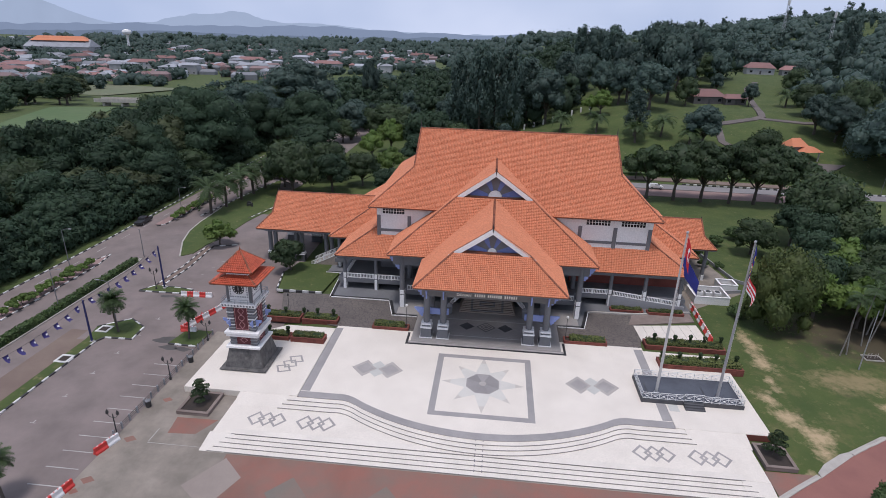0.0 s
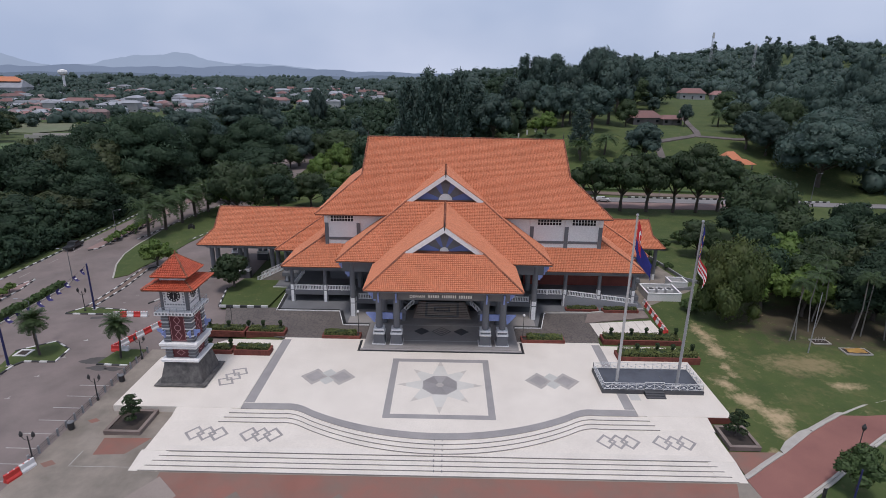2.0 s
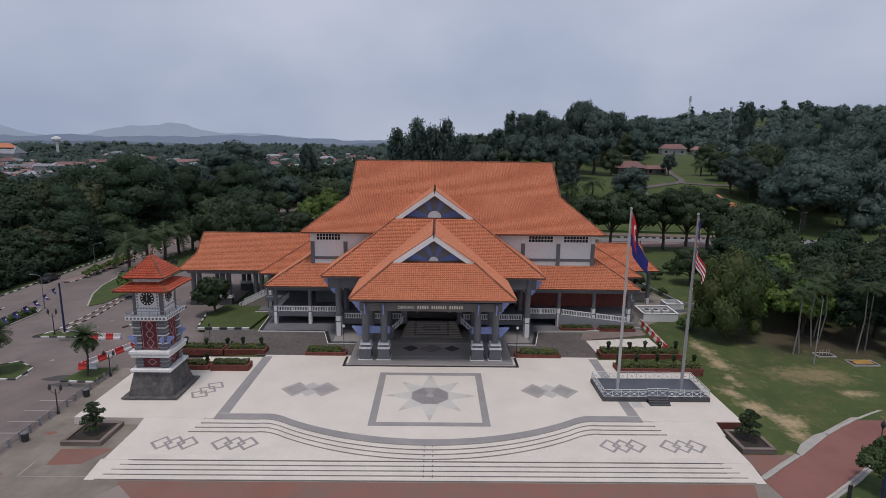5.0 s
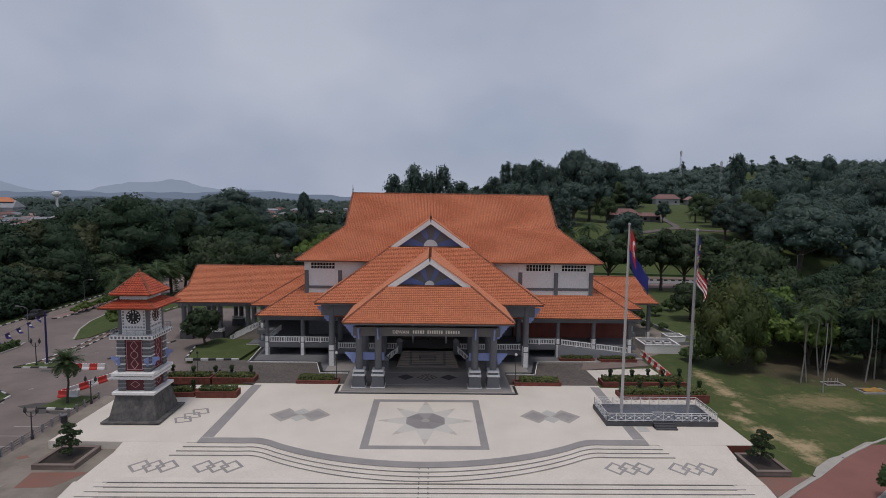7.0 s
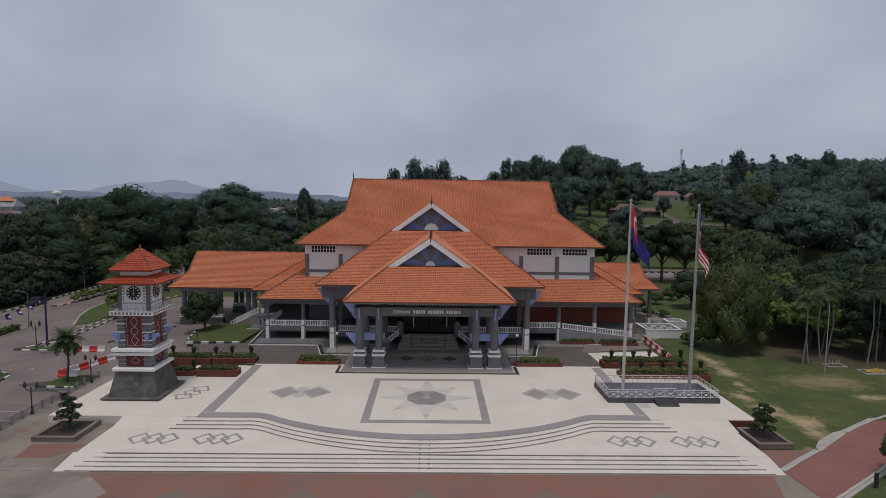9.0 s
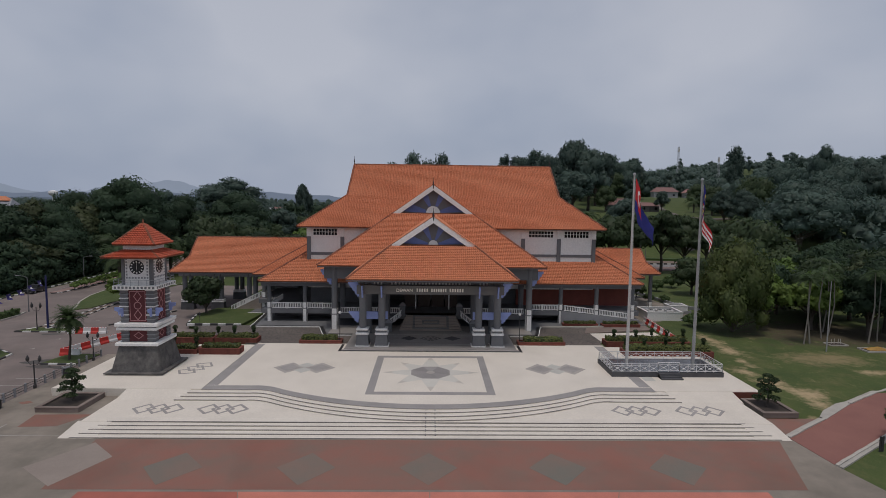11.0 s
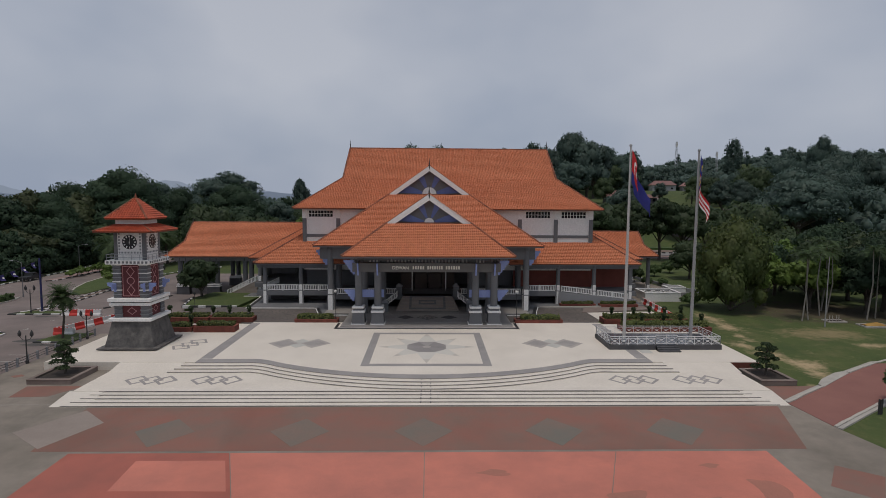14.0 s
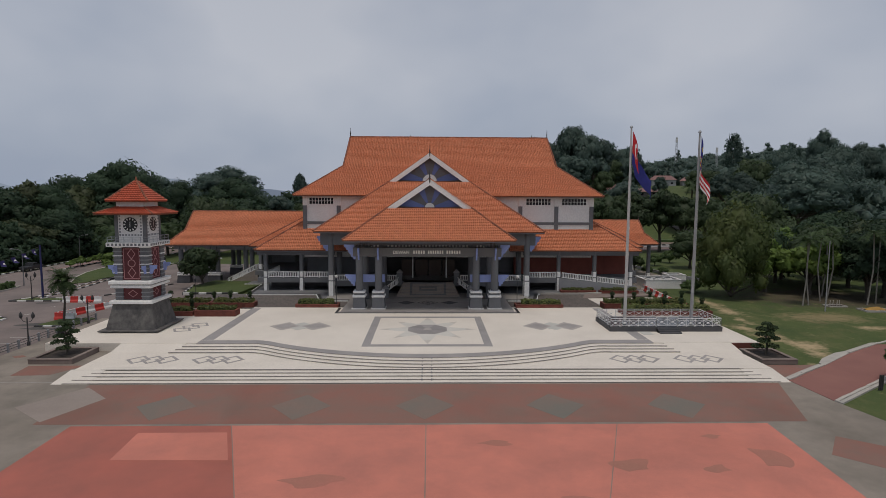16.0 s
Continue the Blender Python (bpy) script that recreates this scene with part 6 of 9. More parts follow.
def pine_box(x0, x1, y0, y1, seed, label):
    """A square concrete planter with a cloud-pruned pine."""
    z0, z1 = LOW, LOW + 0.52
    p = thing("tree_planter", (0, 0, 0), "square brown-grey concrete planter with dark soil", "planter", group="square tree planters")
    t = 0.32
    for a in ((x0, x1, y0, y0 + t), (x0, x1, y1 - t, y1), (x0, x0 + t, y0 + t, y1 - t), (x1 - t, x1, y0 + t, y1 - t)):
        part("wall", boxed(*a, z0, z1 - 0.1), M_PLANTER, p)
        part("coping", boxed(a[0] - 0.03, a[1] + 0.03, a[2] - 0.03, a[3] + 0.03, z1 - 0.1, z1, bevel=0.02), M_PLANTER, p)
    part("soil", boxed(x0 + t, x1 - t, y0 + t, y1 - t, z0, z1 - 0.18), M_SOIL, p)
    rng = random.Random(seed)
    c = ((x0 + x1) / 2, (y0 + y1) / 2 + 0.3, z1 - 0.2)
    tr = thing("pruned_pine", c, label, "tree", group="cloud-pruned pines")
    b = bmesh.new()
    line = [(0, 0, 0), (0.16, 0.05, 0.8), (-0.1, -0.05, 1.6), (0.06, 0, 2.4), (0, 0, 3.0)]
    tube(b, line, [0.13, 0.11, 0.09, 0.06, 0.03], 7)
    part("trunk", b, M_BARK, tr)
    for k in range(11):
        z = 0.75 + 0.225 * k
        a = 2.4 * k + seed
        r = (1.15 - 0.26 * (z - 0.75)) * rng.uniform(0.45, 0.9) * (0.25 if k == 10 else 1)
        cx, cy = r * math.cos(a), r * math.sin(a)
        s = 0.62 - 0.06 * (z - 0.75)
        bb = bmesh.new()
        tube(bb, [(0, 0, z - 0.12), (cx * 0.6, cy * 0.6, z - 0.06), (cx, cy, z)], [0.05, 0.035, 0.02], 5)
        limb = part("limb", bb, M_BARK, tr)

        def place(q):
            d = Vector((q.gauss(0, 1), q.gauss(0, 1), abs(q.gauss(0, 0.8)) - 0.15)).normalized()
            return (cx + d.x * s * q.uniform(0.6, 1.05), cy + d.y * s * q.uniform(0.6, 1.05), z + d.z * s * 0.45), d
        data_ob("needle_pad", *leaf_quads(rng, 170, place, 0.12), M_LEAF, limb, kind="stuff")


pine_box(-37.0, -33.0, -10.5, -6.3, 5, "dark green cloud-pruned pine in a square planter")
pine_box(31.25, 34.65, -11.0, -7.1, 9, "dark green cloud-pruned pine in a square planter")

# ---- trees ----
def lobe_leaves(rng, lobes, n, leaf, up_bias=0.25, shell=(0.72, 1.06), fine=False):
    """Leaf sprays gathered on the outsides of several rounded masses; each takes its lie from the mass that it grows on."""
    area = [l[3] * l[4] + l[4] * l[5] + l[3] * l[5] for l in lobes]
    verts, faces, normals = [], [], []
    for l in rng.choices(lobes, area, k=n):
        dx, dy, dz = rng.gauss(0, 1), rng.gauss(0, 1), rng.gauss(0, 1) + up_bias
        q = 1 / max(1e-6, math.sqrt(dx * dx + dy * dy + dz * dz))
        d = Vector((dx * q, dy * q, dz * q))
        k = rng.uniform(*shell) * (1 + 0.32 * noise.noise(d * 1.7 + Vector((l[1], l[2], l[0]))))
        p = Vector((l[0] + d.x * l[3] * k, l[1] + d.y * l[4] * k, l[2] + d.z * l[5] * k))
        w = (d + Vector((rng.gauss(0, 0.42), rng.gauss(0, 0.42), rng.gauss(0, 0.42) + 0.15))).normalized()
        a = w.orthogonal().normalized()
        a.rotate(Matrix.Rotation(rng.uniform(0, 6.28), 3, w))
        b = w.cross(a)
        s = leaf * rng.uniform(0.5, 1.4)
        i = len(verts)
        if fine:
            verts += [tuple(p - a * s), tuple(p + b * s * 0.55), tuple(p + a * s), tuple(p - b * s * 0.55 + w * s * 0.25)]
            faces.append((i + 3, i + 2, i + 1, i))
        else:
            verts += [tuple(p - a * s + w * s * 0.3), tuple(p + b * s * 0.8 - w * s * 0.3), tuple(p + a * s * 0.9 - b * s * 0.35)]
            faces.append((i + 2, i + 1, i))
        c = (d * 0.5 + w * 0.6 + Vector((0, 0, 0.15))).normalized()
        normals += [c] * (len(verts) - i)
    return verts, faces, normals


def ball(level):
    b = bmesh.new()
    bmesh.ops.create_icosphere(b, subdivisions=level, radius=1.0)
    v, f = [q.co.copy() for q in b.verts], [tuple(q.index for q in g.verts) for g in b.faces]
    b.free()
    return v, f


BALL = {1: ball(1), 2: ball(2)}


def add_cores(verts, faces, normals, lobes, k=0.70, seed=0.0, level=1):
    """Rounded leafy masses inside the leaves, so that a crown is not seen through."""
    for l in lobes:
        i = len(verts)
        for d in BALL[level][0]:
            w = k * (1 + 0.3 * noise.noise(d * 2.1 + Vector((l[0] + seed, l[1], l[2]))) + 0.2 * noise.noise(d * 5.3 + Vector((l[1], l[0] + seed, l[2]))))
            verts.append((l[0] + d.x * l[3] * w, l[1] + d.y * l[4] * w, l[2] + d.z * l[5] * w))
            normals.append((d + Vector((0, 0, 0.25))).normalized())
        faces += [tuple(i + q for q in f) for f in BALL[level][1]]
    return verts, faces, normals


def broad_tree(seed, h, r, trunk_h, n, leaf, material, bark=None, lobes_n=20, flat=0.75, name="tree", label="", category="tree", fine=False):
    """A tapered trunk, forking limbs and an uneven crown of leaf clumps."""
    rng = random.Random(seed)
    t = thing(name, (0, 0, 0), label, category)
    b = bmesh.new()
    rad = 0.028 * h
    tube(b, [(0, 0, -0.5), (0.01 * h, 0, trunk_h * 0.5), (-0.01 * h, 0.01 * h, trunk_h), (0, 0, trunk_h + (h - trunk_h) * 0.5)], [rad * 1.3, rad, rad * 0.8, rad * 0.35], 8)
    lobes = []
    ch = h - trunk_h
    for k in range(lobes_n):
        a = 2.4 * k + rng.uniform(-0.4, 0.4)
        q = math.sqrt((k + 0.5) / lobes_n)
        rr = r * 0.76 * q * rng.uniform(0.8, 1.15)
        zz = trunk_h + ch * (0.76 - 0.46 * q * q + rng.uniform(-0.16, 0.1))
        s = r * rng.choice((0.18, 0.24, 0.3, 0.4)) * rng.uniform(0.85, 1.15) * (1.25 if lobes_n < 14 else 1)
        lobes.append((rr * math.cos(a), rr * math.sin(a), zz, s, s, s * flat))
        if k % 2 == 0:
            tube(b, [(0, 0, trunk_h * rng.uniform(0.75, 1.0)), (rr * 0.5 * math.cos(a), rr * 0.5 * math.sin(a), trunk_h + (zz - trunk_h) * 0.5), (rr * math.cos(a), rr * math.sin(a), zz)], [rad * 0.5, rad * 0.35, rad * 0.12], 6)
    part("trunk", b, bark or M_BARK, t)
    v, f, nr = add_cores(*lobe_leaves(rng, lobes, n, leaf, shell=(0.8, 1.14), fine=fine), lobes + [(0, 0, trunk_h + ch * 0.5, r * 0.6, r * 0.6, ch * 0.38)], k=0.84, level=2 if fine else 1)
    data_ob("crown", v, f, material, t, kind="stuff", normals=nr)
    return t


def airy_tree(seed, h, r, n, leaf, material, label):
    """A tall feathery tree: many small wisps round a thin stem."""
    rng = random.Random(seed)
    t = thing("tree", (0, 0, 0), label, "tree")
    b = bmesh.new()
    tube(b, [(0, 0, -0.5), (0.1, 0, h * 0.5), (0, 0.1, h * 0.97)], [0.022 * h, 0.014 * h, 0.02], 7)
    lobes = []
    for k in range(26):
        z = h * (0.22 + 0.76 * (k + rng.random()) / 26)
        a = 2.4 * k
        rr = r * (1.05 - 0.75 * z / h) * rng.uniform(0.5, 1.0)
        s = r * rng.uniform(0.16, 0.26)
        lobes.append((rr * math.cos(a), rr * math.sin(a), z, s, s, s * 1.3))
        tube(b, [(0, 0, z - 0.1 * h * rng.random()), (rr * math.cos(a), rr * math.sin(a), z)], [0.006 * h, 0.01], 4)
    part("trunk", b, M_BARK, t)
    v, f, nr = add_cores(*lobe_leaves(rng, lobes, n, leaf, shell=(0.2, 1.35)), lobes, 0.3)
    data_ob("crown", v, f, material, t, kind="stuff", normals=nr)
    return t


def frond_mesh(length, seed, droop=1.0):
    """One arching palm leaf with paired leaflets."""
    rng = random.Random(seed)
    verts, faces = [], []
    n = 16
    spine = []
    for k in range(n + 1):
        s = k / n
        spine.append(Vector((length * (s - 0.12 * s * s * droop), 0, length * (0.42 * s - 0.72 * s * s * droop))))
    for k in range(n):
        a, c = spine[k], spine[k + 1]
        i = len(verts)
        w = 0.03 * length * (1 - k / n) + 0.01
        verts += [tuple(a + Vector((0, -w, 0))), tuple(c + Vector((0, -w * 0.9, 0))), tuple(c + Vector((0, w * 0.9, 0))), tuple(a + Vector((0, w, 0)))]
        faces.append((i, i + 1, i + 2, i + 3))
        if k > 1:
            for sd in (-1, 1):
                ll = length * 0.30 * math.sin(math.pi * (0.12 + 0.8 * k / n)) * rng.uniform(0.85, 1.1)
                tip = a + Vector((ll * 0.55, sd * ll, -ll * rng.uniform(0.25, 0.6)))
                i = len(verts)
                verts += [tuple(a), tuple(a + (c - a) * 0.8), tuple(tip)]
                faces.append((i, i + 1, i + 2))
    me = bpy.data.meshes.new("frond")
    me.from_pydata(verts, [], faces)
    me.materials.append(M_PALM)
    return me


def palm(seed, h, length, count, label, pale=False, bush=False):
    rng = random.Random(seed)
    p = thing("palm", (0, 0, 0), label, "palm")
    b = bmesh.new()
    line = [(0, 0, -0.4), (0.06 * h, 0, h * 0.5), (0.03 * h, 0, h)]
    tube(b, line, [0.17 if not pale else 0.11, 0.13 if not pale else 0.09, 0.1 if not pale else 0.07] if not bush else [0.35, 0.33, 0.28], 8)
    part("trunk", b, M_BARK_PALE if pale else M_BARK, p)
    meshes = [frond_mesh(length * rng.uniform(0.9, 1.1), seed + k, rng.uniform(0.75, 1.25)) for k in range(3)]
    for k in range(count):
        f = new("frond", meshes[k % 3])
        f.parent = p
        f.matrix_basis = pose(0.03 * h, 0, h - 0.1, 0, rng.uniform(-38, 22) if count < 50 else rng.uniform(-70, 34), 137.5 * k + rng.uniform(-10, 10))
    return p


proto = {
    "dark1": broad_tree(1, 16, 7.5, 4.0, 5000, 0.46, M_LEAF_WOOD, label="dark broad-leaved tree in dense woodland", lobes_n=30),
    "dark2": broad_tree(2, 18, 7.0, 4.5, 5000, 0.46, M_LEAF_WOOD, label="dark broad-leaved tree in dense woodland", flat=0.85, lobes_n=32),
    "dark3": broad_tree(3, 15, 8.5, 3.5, 5200, 0.46, M_LEAF, label="broad-leaved tree with a rounded dark green crown", lobes_n=28),
    "olive": broad_tree(4, 16, 7.0, 4.0, 4400, 0.46, M_LEAF_OLIVE, label="olive green tree in dense woodland", lobes_n=24),
    "light": broad_tree(5, 9, 4.2, 2.0, 3200, 0.34, M_LEAF_LIGHT, label="small tree with bright green leaves"),
    "round": broad_tree(6, 13, 7.2, 0.3, 22000, 0.27, M_LEAF_YELLOW, label="large dense round tree on the lawn", lobes_n=46, flat=0.95, fine=True),
    "row": broad_tree(7, 11, 5.6, 3.2, 6000, 0.34, M_LEAF, label="flat-topped street tree in a row", lobes_n=22, flat=0.5),
    "garden": broad_tree(21, 5.2, 2.35, 1.4, 2600, 0.2, M_LEAF_MID, label="small garden tree with a loose green crown", lobes_n=15),
    "small": broad_tree(8, 6, 2.6, 1.6, 3000, 0.26, M_LEAF, label="small dark green garden tree", lobes_n=18),
    "airy": airy_tree(9, 20, 5.5, 5000, 0.38, M_LEAF_HAZE, "tall feathery tree in haze-paled green"),
    "airy2": airy_tree(10, 17, 6.5, 5000, 0.38, M_LEAF_HAZE, "tall tree with a loose crown"),
    "giant": broad_tree(11, 30, 16, 6, 16000, 0.55, M_LEAF_WOOD, label="very large domed rain tree", lobes_n=48, flat=0.6),
    "hill1": broad_tree(1, 16, 7.5, 4.0, 5000, 0.46, M_LEAF_HAZE, label="broad-leaved tree on the hill, green paled for haze", lobes_n=30),
    "hill2": broad_tree(2, 18, 7.0, 4.5, 5000, 0.46, M_LEAF_HAZE, label="tall tree on the hill, green paled for haze", flat=0.85, lobes_n=32),
    "hillgiant": broad_tree(14, 30, 16, 6, 15000, 0.55, M_LEAF_HAZE, label="very large spreading tree on the hill", lobes_n=48, flat=0.6),
    "bush": broad_tree(12, 3.2, 2.2, 0.5, 1500, 0.26, M_LEAF_MID, label="low leafy green bush on grass", lobes_n=10),
    "shrub": broad_tree(13, 1.3, 0.75, 0.25, 520, 0.15, M_LEAF_LIGHT, label="clipped bright green roadside shrub", lobes_n=6, name="shrub", category="shrub"),
    "palm": palm(21, 5.2, 2.3, 66, "short palm with arching green fronds"),
    "tallpalm": palm(22, 9.8, 2.1, 18, "tall slim palm with a pale trunk", True),
    "oil": palm(23, 4.5, 4.4, 26, "stout palm with long drooping fronds", bush=True),
}
def plant_all(rows):
    """Plant the rows so that every copy starts from a prototype of size one."""
    by = {}
    for row in rows:
        by.setdefault(row[0], []).append(row)
    for kind, rs in by.items():
        base = proto[kind]
        for kind_, x, y, s, sz, group, z in rs[1:]:
            rng = random.Random(int(x * 131 + y * 17) & 0xffff)
            m = pose(x, y, ground_z(x, y) if z is None else z, 0, 0, rng.uniform(0, 360)) @ Matrix.Diagonal((s, s, sz, 1))
            c = copy_thing(base, m)
            if group:
                c["group"] = group
        kind_, x, y, s, sz, group, z = rs[0]
        base.matrix_basis = pose(x, y, ground_z(x, y) if z is None else z, 0, 0, 20) @ Matrix.Diagonal((s, s, sz, 1))
        if group:
            base["group"] = group


rows = []


# trees farther off swap to copies whose leaf colour carries the haze
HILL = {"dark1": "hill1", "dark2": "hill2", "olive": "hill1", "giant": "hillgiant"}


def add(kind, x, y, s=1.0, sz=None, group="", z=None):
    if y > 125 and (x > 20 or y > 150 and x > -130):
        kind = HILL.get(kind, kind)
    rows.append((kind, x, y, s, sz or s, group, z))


def seen(x, y):
    return y > -55 and abs(x) < 1.0 * (y + 62) + 14


rng = random.Random(77)
HEIGHT = {"dark1": (16, 7.5), "dark2": (18, 7.0), "dark3": (15, 8.5), "olive": (16, 7.0), "giant": (30, 16), "airy": (20, 5.5), "airy2": (17, 6.5), "light": (9, 4.2)}


def grown(kind, x, y, h, radius, group):
    """A tree of a kind, grown to a height and a crown radius."""
    add(kind, x, y, radius / HEIGHT[kind][1], h / HEIGHT[kind][0], group)


def wood_edge(y):
    """Where the west wood ends towards the river meadow."""
    return float(np.interp(y, (60, 80, 180, 230, 290, 340, 420), (-150, -140, -160, -188, -215, -250, -330)))


# west wood along the road: tall inside, low towards the meadow
for gx in range(10):
    for gy in range(28):
        x = -94 - 10.0 * gx + rng.uniform(-3.5, 3.5)
        y = -10 + 10.0 * gy + rng.uniform(-3.5, 3.5)
        e = wood_edge(y)
        if not seen(x, y) or x < e - 24 or y > 205 + 1.75 * (-96 - x):
            continue
        h = 6.5 if x < e else 11.0 if x < e + 12 else 13.5 if y < 70 else 19.5
        if gx == 0:
            h = 11.0
        if y > 85:
            h = min(h, max(11.0, 18.5 + 0.22 * (x + 160) + 0.1 * (y - 180)))
        k = rng.choice(("dark1", "dark2", "dark3", "dark1", "dark2", "olive"))
        grown(k, x, y, h * rng.uniform(0.78, 1.05), rng.uniform(6.0, 8.5), "trees of the west wood")
# clumps on the far side of the river meadow
rnd = random.Random(12)
for i in range(30):
    a, d = radians(rnd.uniform(-48.5, -38.2)), rnd.uniform(480, 640)
    grown(rnd.choice(("dark1", "dark2", "olive")), d * math.sin(a), d * math.cos(a) - 62, rnd.uniform(13, 20), rnd.uniform(8, 12), "trees beyond the river meadow")
# trees behind the west wing and the hall, round a small lawn
for k, x, y, h, w in (("dark3", -57, 85, 15.5, 8.0), ("dark1", -47, 90, 11.6, 5.8), ("dark3", -40, 98, 10.3, 6.0), ("dark2", -60, 116, 15.5, 8.2), ("light", -41, 150, 14.0, 5.5), ("dark1", -29, 147, 17.0, 7.6),
                      ("light", -45, 134, 12.0, 4.6), ("dark3", -45, 182, 14.6, 11.2), ("dark2", -62, 170, 16.4, 7.2), ("dark1", -30, 88, 8.5, 5.0), ("dark3", -24, 92, 8.5, 5.0), ("dark1", -66, 102, 10, 5.5),
                      ("dark3", -52, 103, 12, 6.5), ("light", -34, 112, 10.5, 5.0), ("dark2", -26, 120, 13, 6.0), ("dark1", -14, 106, 11, 6.0), ("light", -62, 92, 9, 4.6), ("dark1", -20, 134, 13, 7.0)):
    grown(k, x, y, h, w, "trees behind the hall")
add("giant", -73, 146, 0.78, 0.76)
for i in range(36):
    x, y = rng.uniform(-66, 4), rng.uniform(130, 200)
    if -64 < x < -30 and 124 < y < 178:
        continue
    k = rng.choice(("dark1", "dark2", "airy", "dark3", "airy2", "olive"))
    s = rng.uniform(0.65, 0.95)
    add(k, x, y, s, s, "trees behind the hall")
for x, y, s, sz in ((-17, 180, 1.2, 1.75), (-8.4, 178, 1.25, 1.95), (-2, 181, 1.1, 1.8), (4.1, 178, 1.2, 1.88)):
    add("airy2", x, y, s, sz * 20 / 17, "feathery trees behind the hall")
for k, x, y, h, w in (("airy", -6, 217, 35, 13), ("airy2", 13, 206, 30, 11), ("dark2", 21, 199, 25, 8.5), ("airy", -17, 220, 33, 12), ("dark3", -22, 201, 12, 11), ("dark3", -3, 204, 11, 9), ("airy2", 30, 214, 27, 9)):
    grown(k, x, y, h, w, "feathery trees behind the hall")
for x, y, s, sz in ((-99, 212, 1.3, 1.06), (-94, 110, 0.86, 0.88), (-113, 118, 0.78, 0.74), (-106, 162, 0.85, 0.82), (-122, 150, 0.8, 0.76), (-92, 146, 0.6, 0.72), (-98, 84, 0.6, 0.62)):
    add("giant", x, y, s, sz, "domed rain trees in the west wood")
add("dark2", -76, 268, 0.75, 1.68)
# the row of street trees behind the east lawn
for k, (x, y) in enumerate(((44.3, 100.3), (52.0, 99.9), (59.6, 99.6), (67.4, 99.4), (74.5, 100), (82, 102))):
    add("row", x, y, 1.3 + 0.08 * (k % 3), 1.62 + 0.08 * (k % 4), "street trees in a row", LOW)
for x, y in ((25.6, 174.7), (38.9, 165.4), (51.5, 153), (61.9, 158.3), (70, 150), (138, 217), (131, 214)):
    add("oil", x, y, 1.15, 1.35, "palms on the slope")
# tall trees on the slope
for x, y, k, s, sz in ((72, 222, "dark2", 1.45, 2.05), (59, 213, "dark1", 1.25, 1.75), (78, 215, "dark2", 1.3, 1.8), (55, 236, "airy2", 1.5, 1.75), (92, 250, "dark1", 1.5, 1.9), (90, 274, "dark2", 1.45, 1.8), (100, 290, "dark1", 1.3, 1.75), (111, 288, "dark2", 1.35, 1.6), (121, 284, "dark1", 1.4, 1.6), (128, 292, "dark2", 1.2, 1.5), (57, 296, "dark1", 1.3, 1.75), (66, 300, "airy2", 1.5, 1.6), (47, 300, "airy", 1.3, 1.45), (74, 292, "dark3", 1.2, 1.4), (44, 252, "dark1", 1.1, 1.3), (66, 240, "dark3", 1.1, 1.1), (104, 262, "dark3", 1.2, 1.2), (114, 262, "dark2", 1.0, 1.1)):
    add(k, x, y, s, sz, "tall trees on the slope")
add("giant", 131, 133, 1.0, 0.95)
add("giant", 152, 152, 0.9, 0.9)
for x, y, s, sz in ((178, 180, 0.7, 0.92), (199, 218, 0.6, 1.23), (164, 196, 0.6, 0.88), (216, 214, 0.7, 1.0)):
    add("giant", x, y, s, sz, "tall trees on the east hill")
grown("airy2", 205, 312, 34, 9, "tall trees on the east hill")
add("giant", 126, 160, 0.5, 0.6)
for k, x, y, h, w in (("airy2", 52, 159, 17.3, 6.0), ("dark2", 75, 151, 15.7, 6.8), ("dark1", 64, 190, 20.0, 9.5), ("dark2", 114, 212, 11.0, 3.3), ("dark3", 92, 139, 12.5, 7.5), ("dark3", 134, 166, 21.0, 9.7), ("dark2", 121, 166, 15.6, 6.5),
                      ("light", 43, 185, 12.0, 4.8), ("dark1", 35, 224, 21.0, 8.4), ("light", 40, 192, 9.0, 4.2), ("dark1", 54, 205, 19.0, 8.0), ("dark3", 84, 206, 13.0, 6.0), ("dark2", 48, 214, 20.0, 7.5), ("light", 46, 122, 10.0, 4.6),
                      ("dark3", 128, 190, 13.0, 7.0), ("dark1", 138, 186, 15.0, 6.8), ("dark3", 142, 172, 14.0, 7.0), ("dark1", 142, 205, 15.0, 6.8), ("dark3", 141, 160, 14.0, 7.5), ("dark3", 152, 252, 13.0, 7.5), ("dark1", 160, 264, 15.0, 7.0), ("dark2", 112, 250, 10.0, 3.5)):
    grown(k, x, y, h, w, "trees on the slope")
# trees on the east lawn
add("round", 46.2, 21.8, 0.76, 1.08)
add("bush", 42.0, 25.5, 0.8, 0.7)
for x, y, k, s in ((54, 26, "light", 1.05), (60, 24, "light", 1.1), (57, 32, "dark1", 0.62), (64, 30, "dark3", 0.6), (66, 20, "dark1", 0.65), (72, 24, "dark2", 0.7), (70, 36, "dark3", 0.72), (62, 44, "dark1", 0.66), (80, 30, "dark1", 0.8), (76, 44, "dark2", 0.75), (86, 44, "dark3", 0.8), (68, 56, "dark1", 0.68), (78, 60, "dark3", 0.7), (90, 58, "dark2", 0.75), (98, 48, "dark1", 0.8), (56, 56, "dark3", 0.55), (75.3, 67.3, "dark3", 1.15), (68, 64, "dark1", 0.65), (104, 62, "dark2", 0.65), (70, 14, "dark2", 0.62), (76, 12, "dark3", 0.6), (84, 18, "dark1", 0.8), (62, 36, "light", 1.1), (67, 42, "light", 1.2), (74, 34, "olive", 0.7)):
    add(k, x, y, s, s, "trees beside the east lawn")
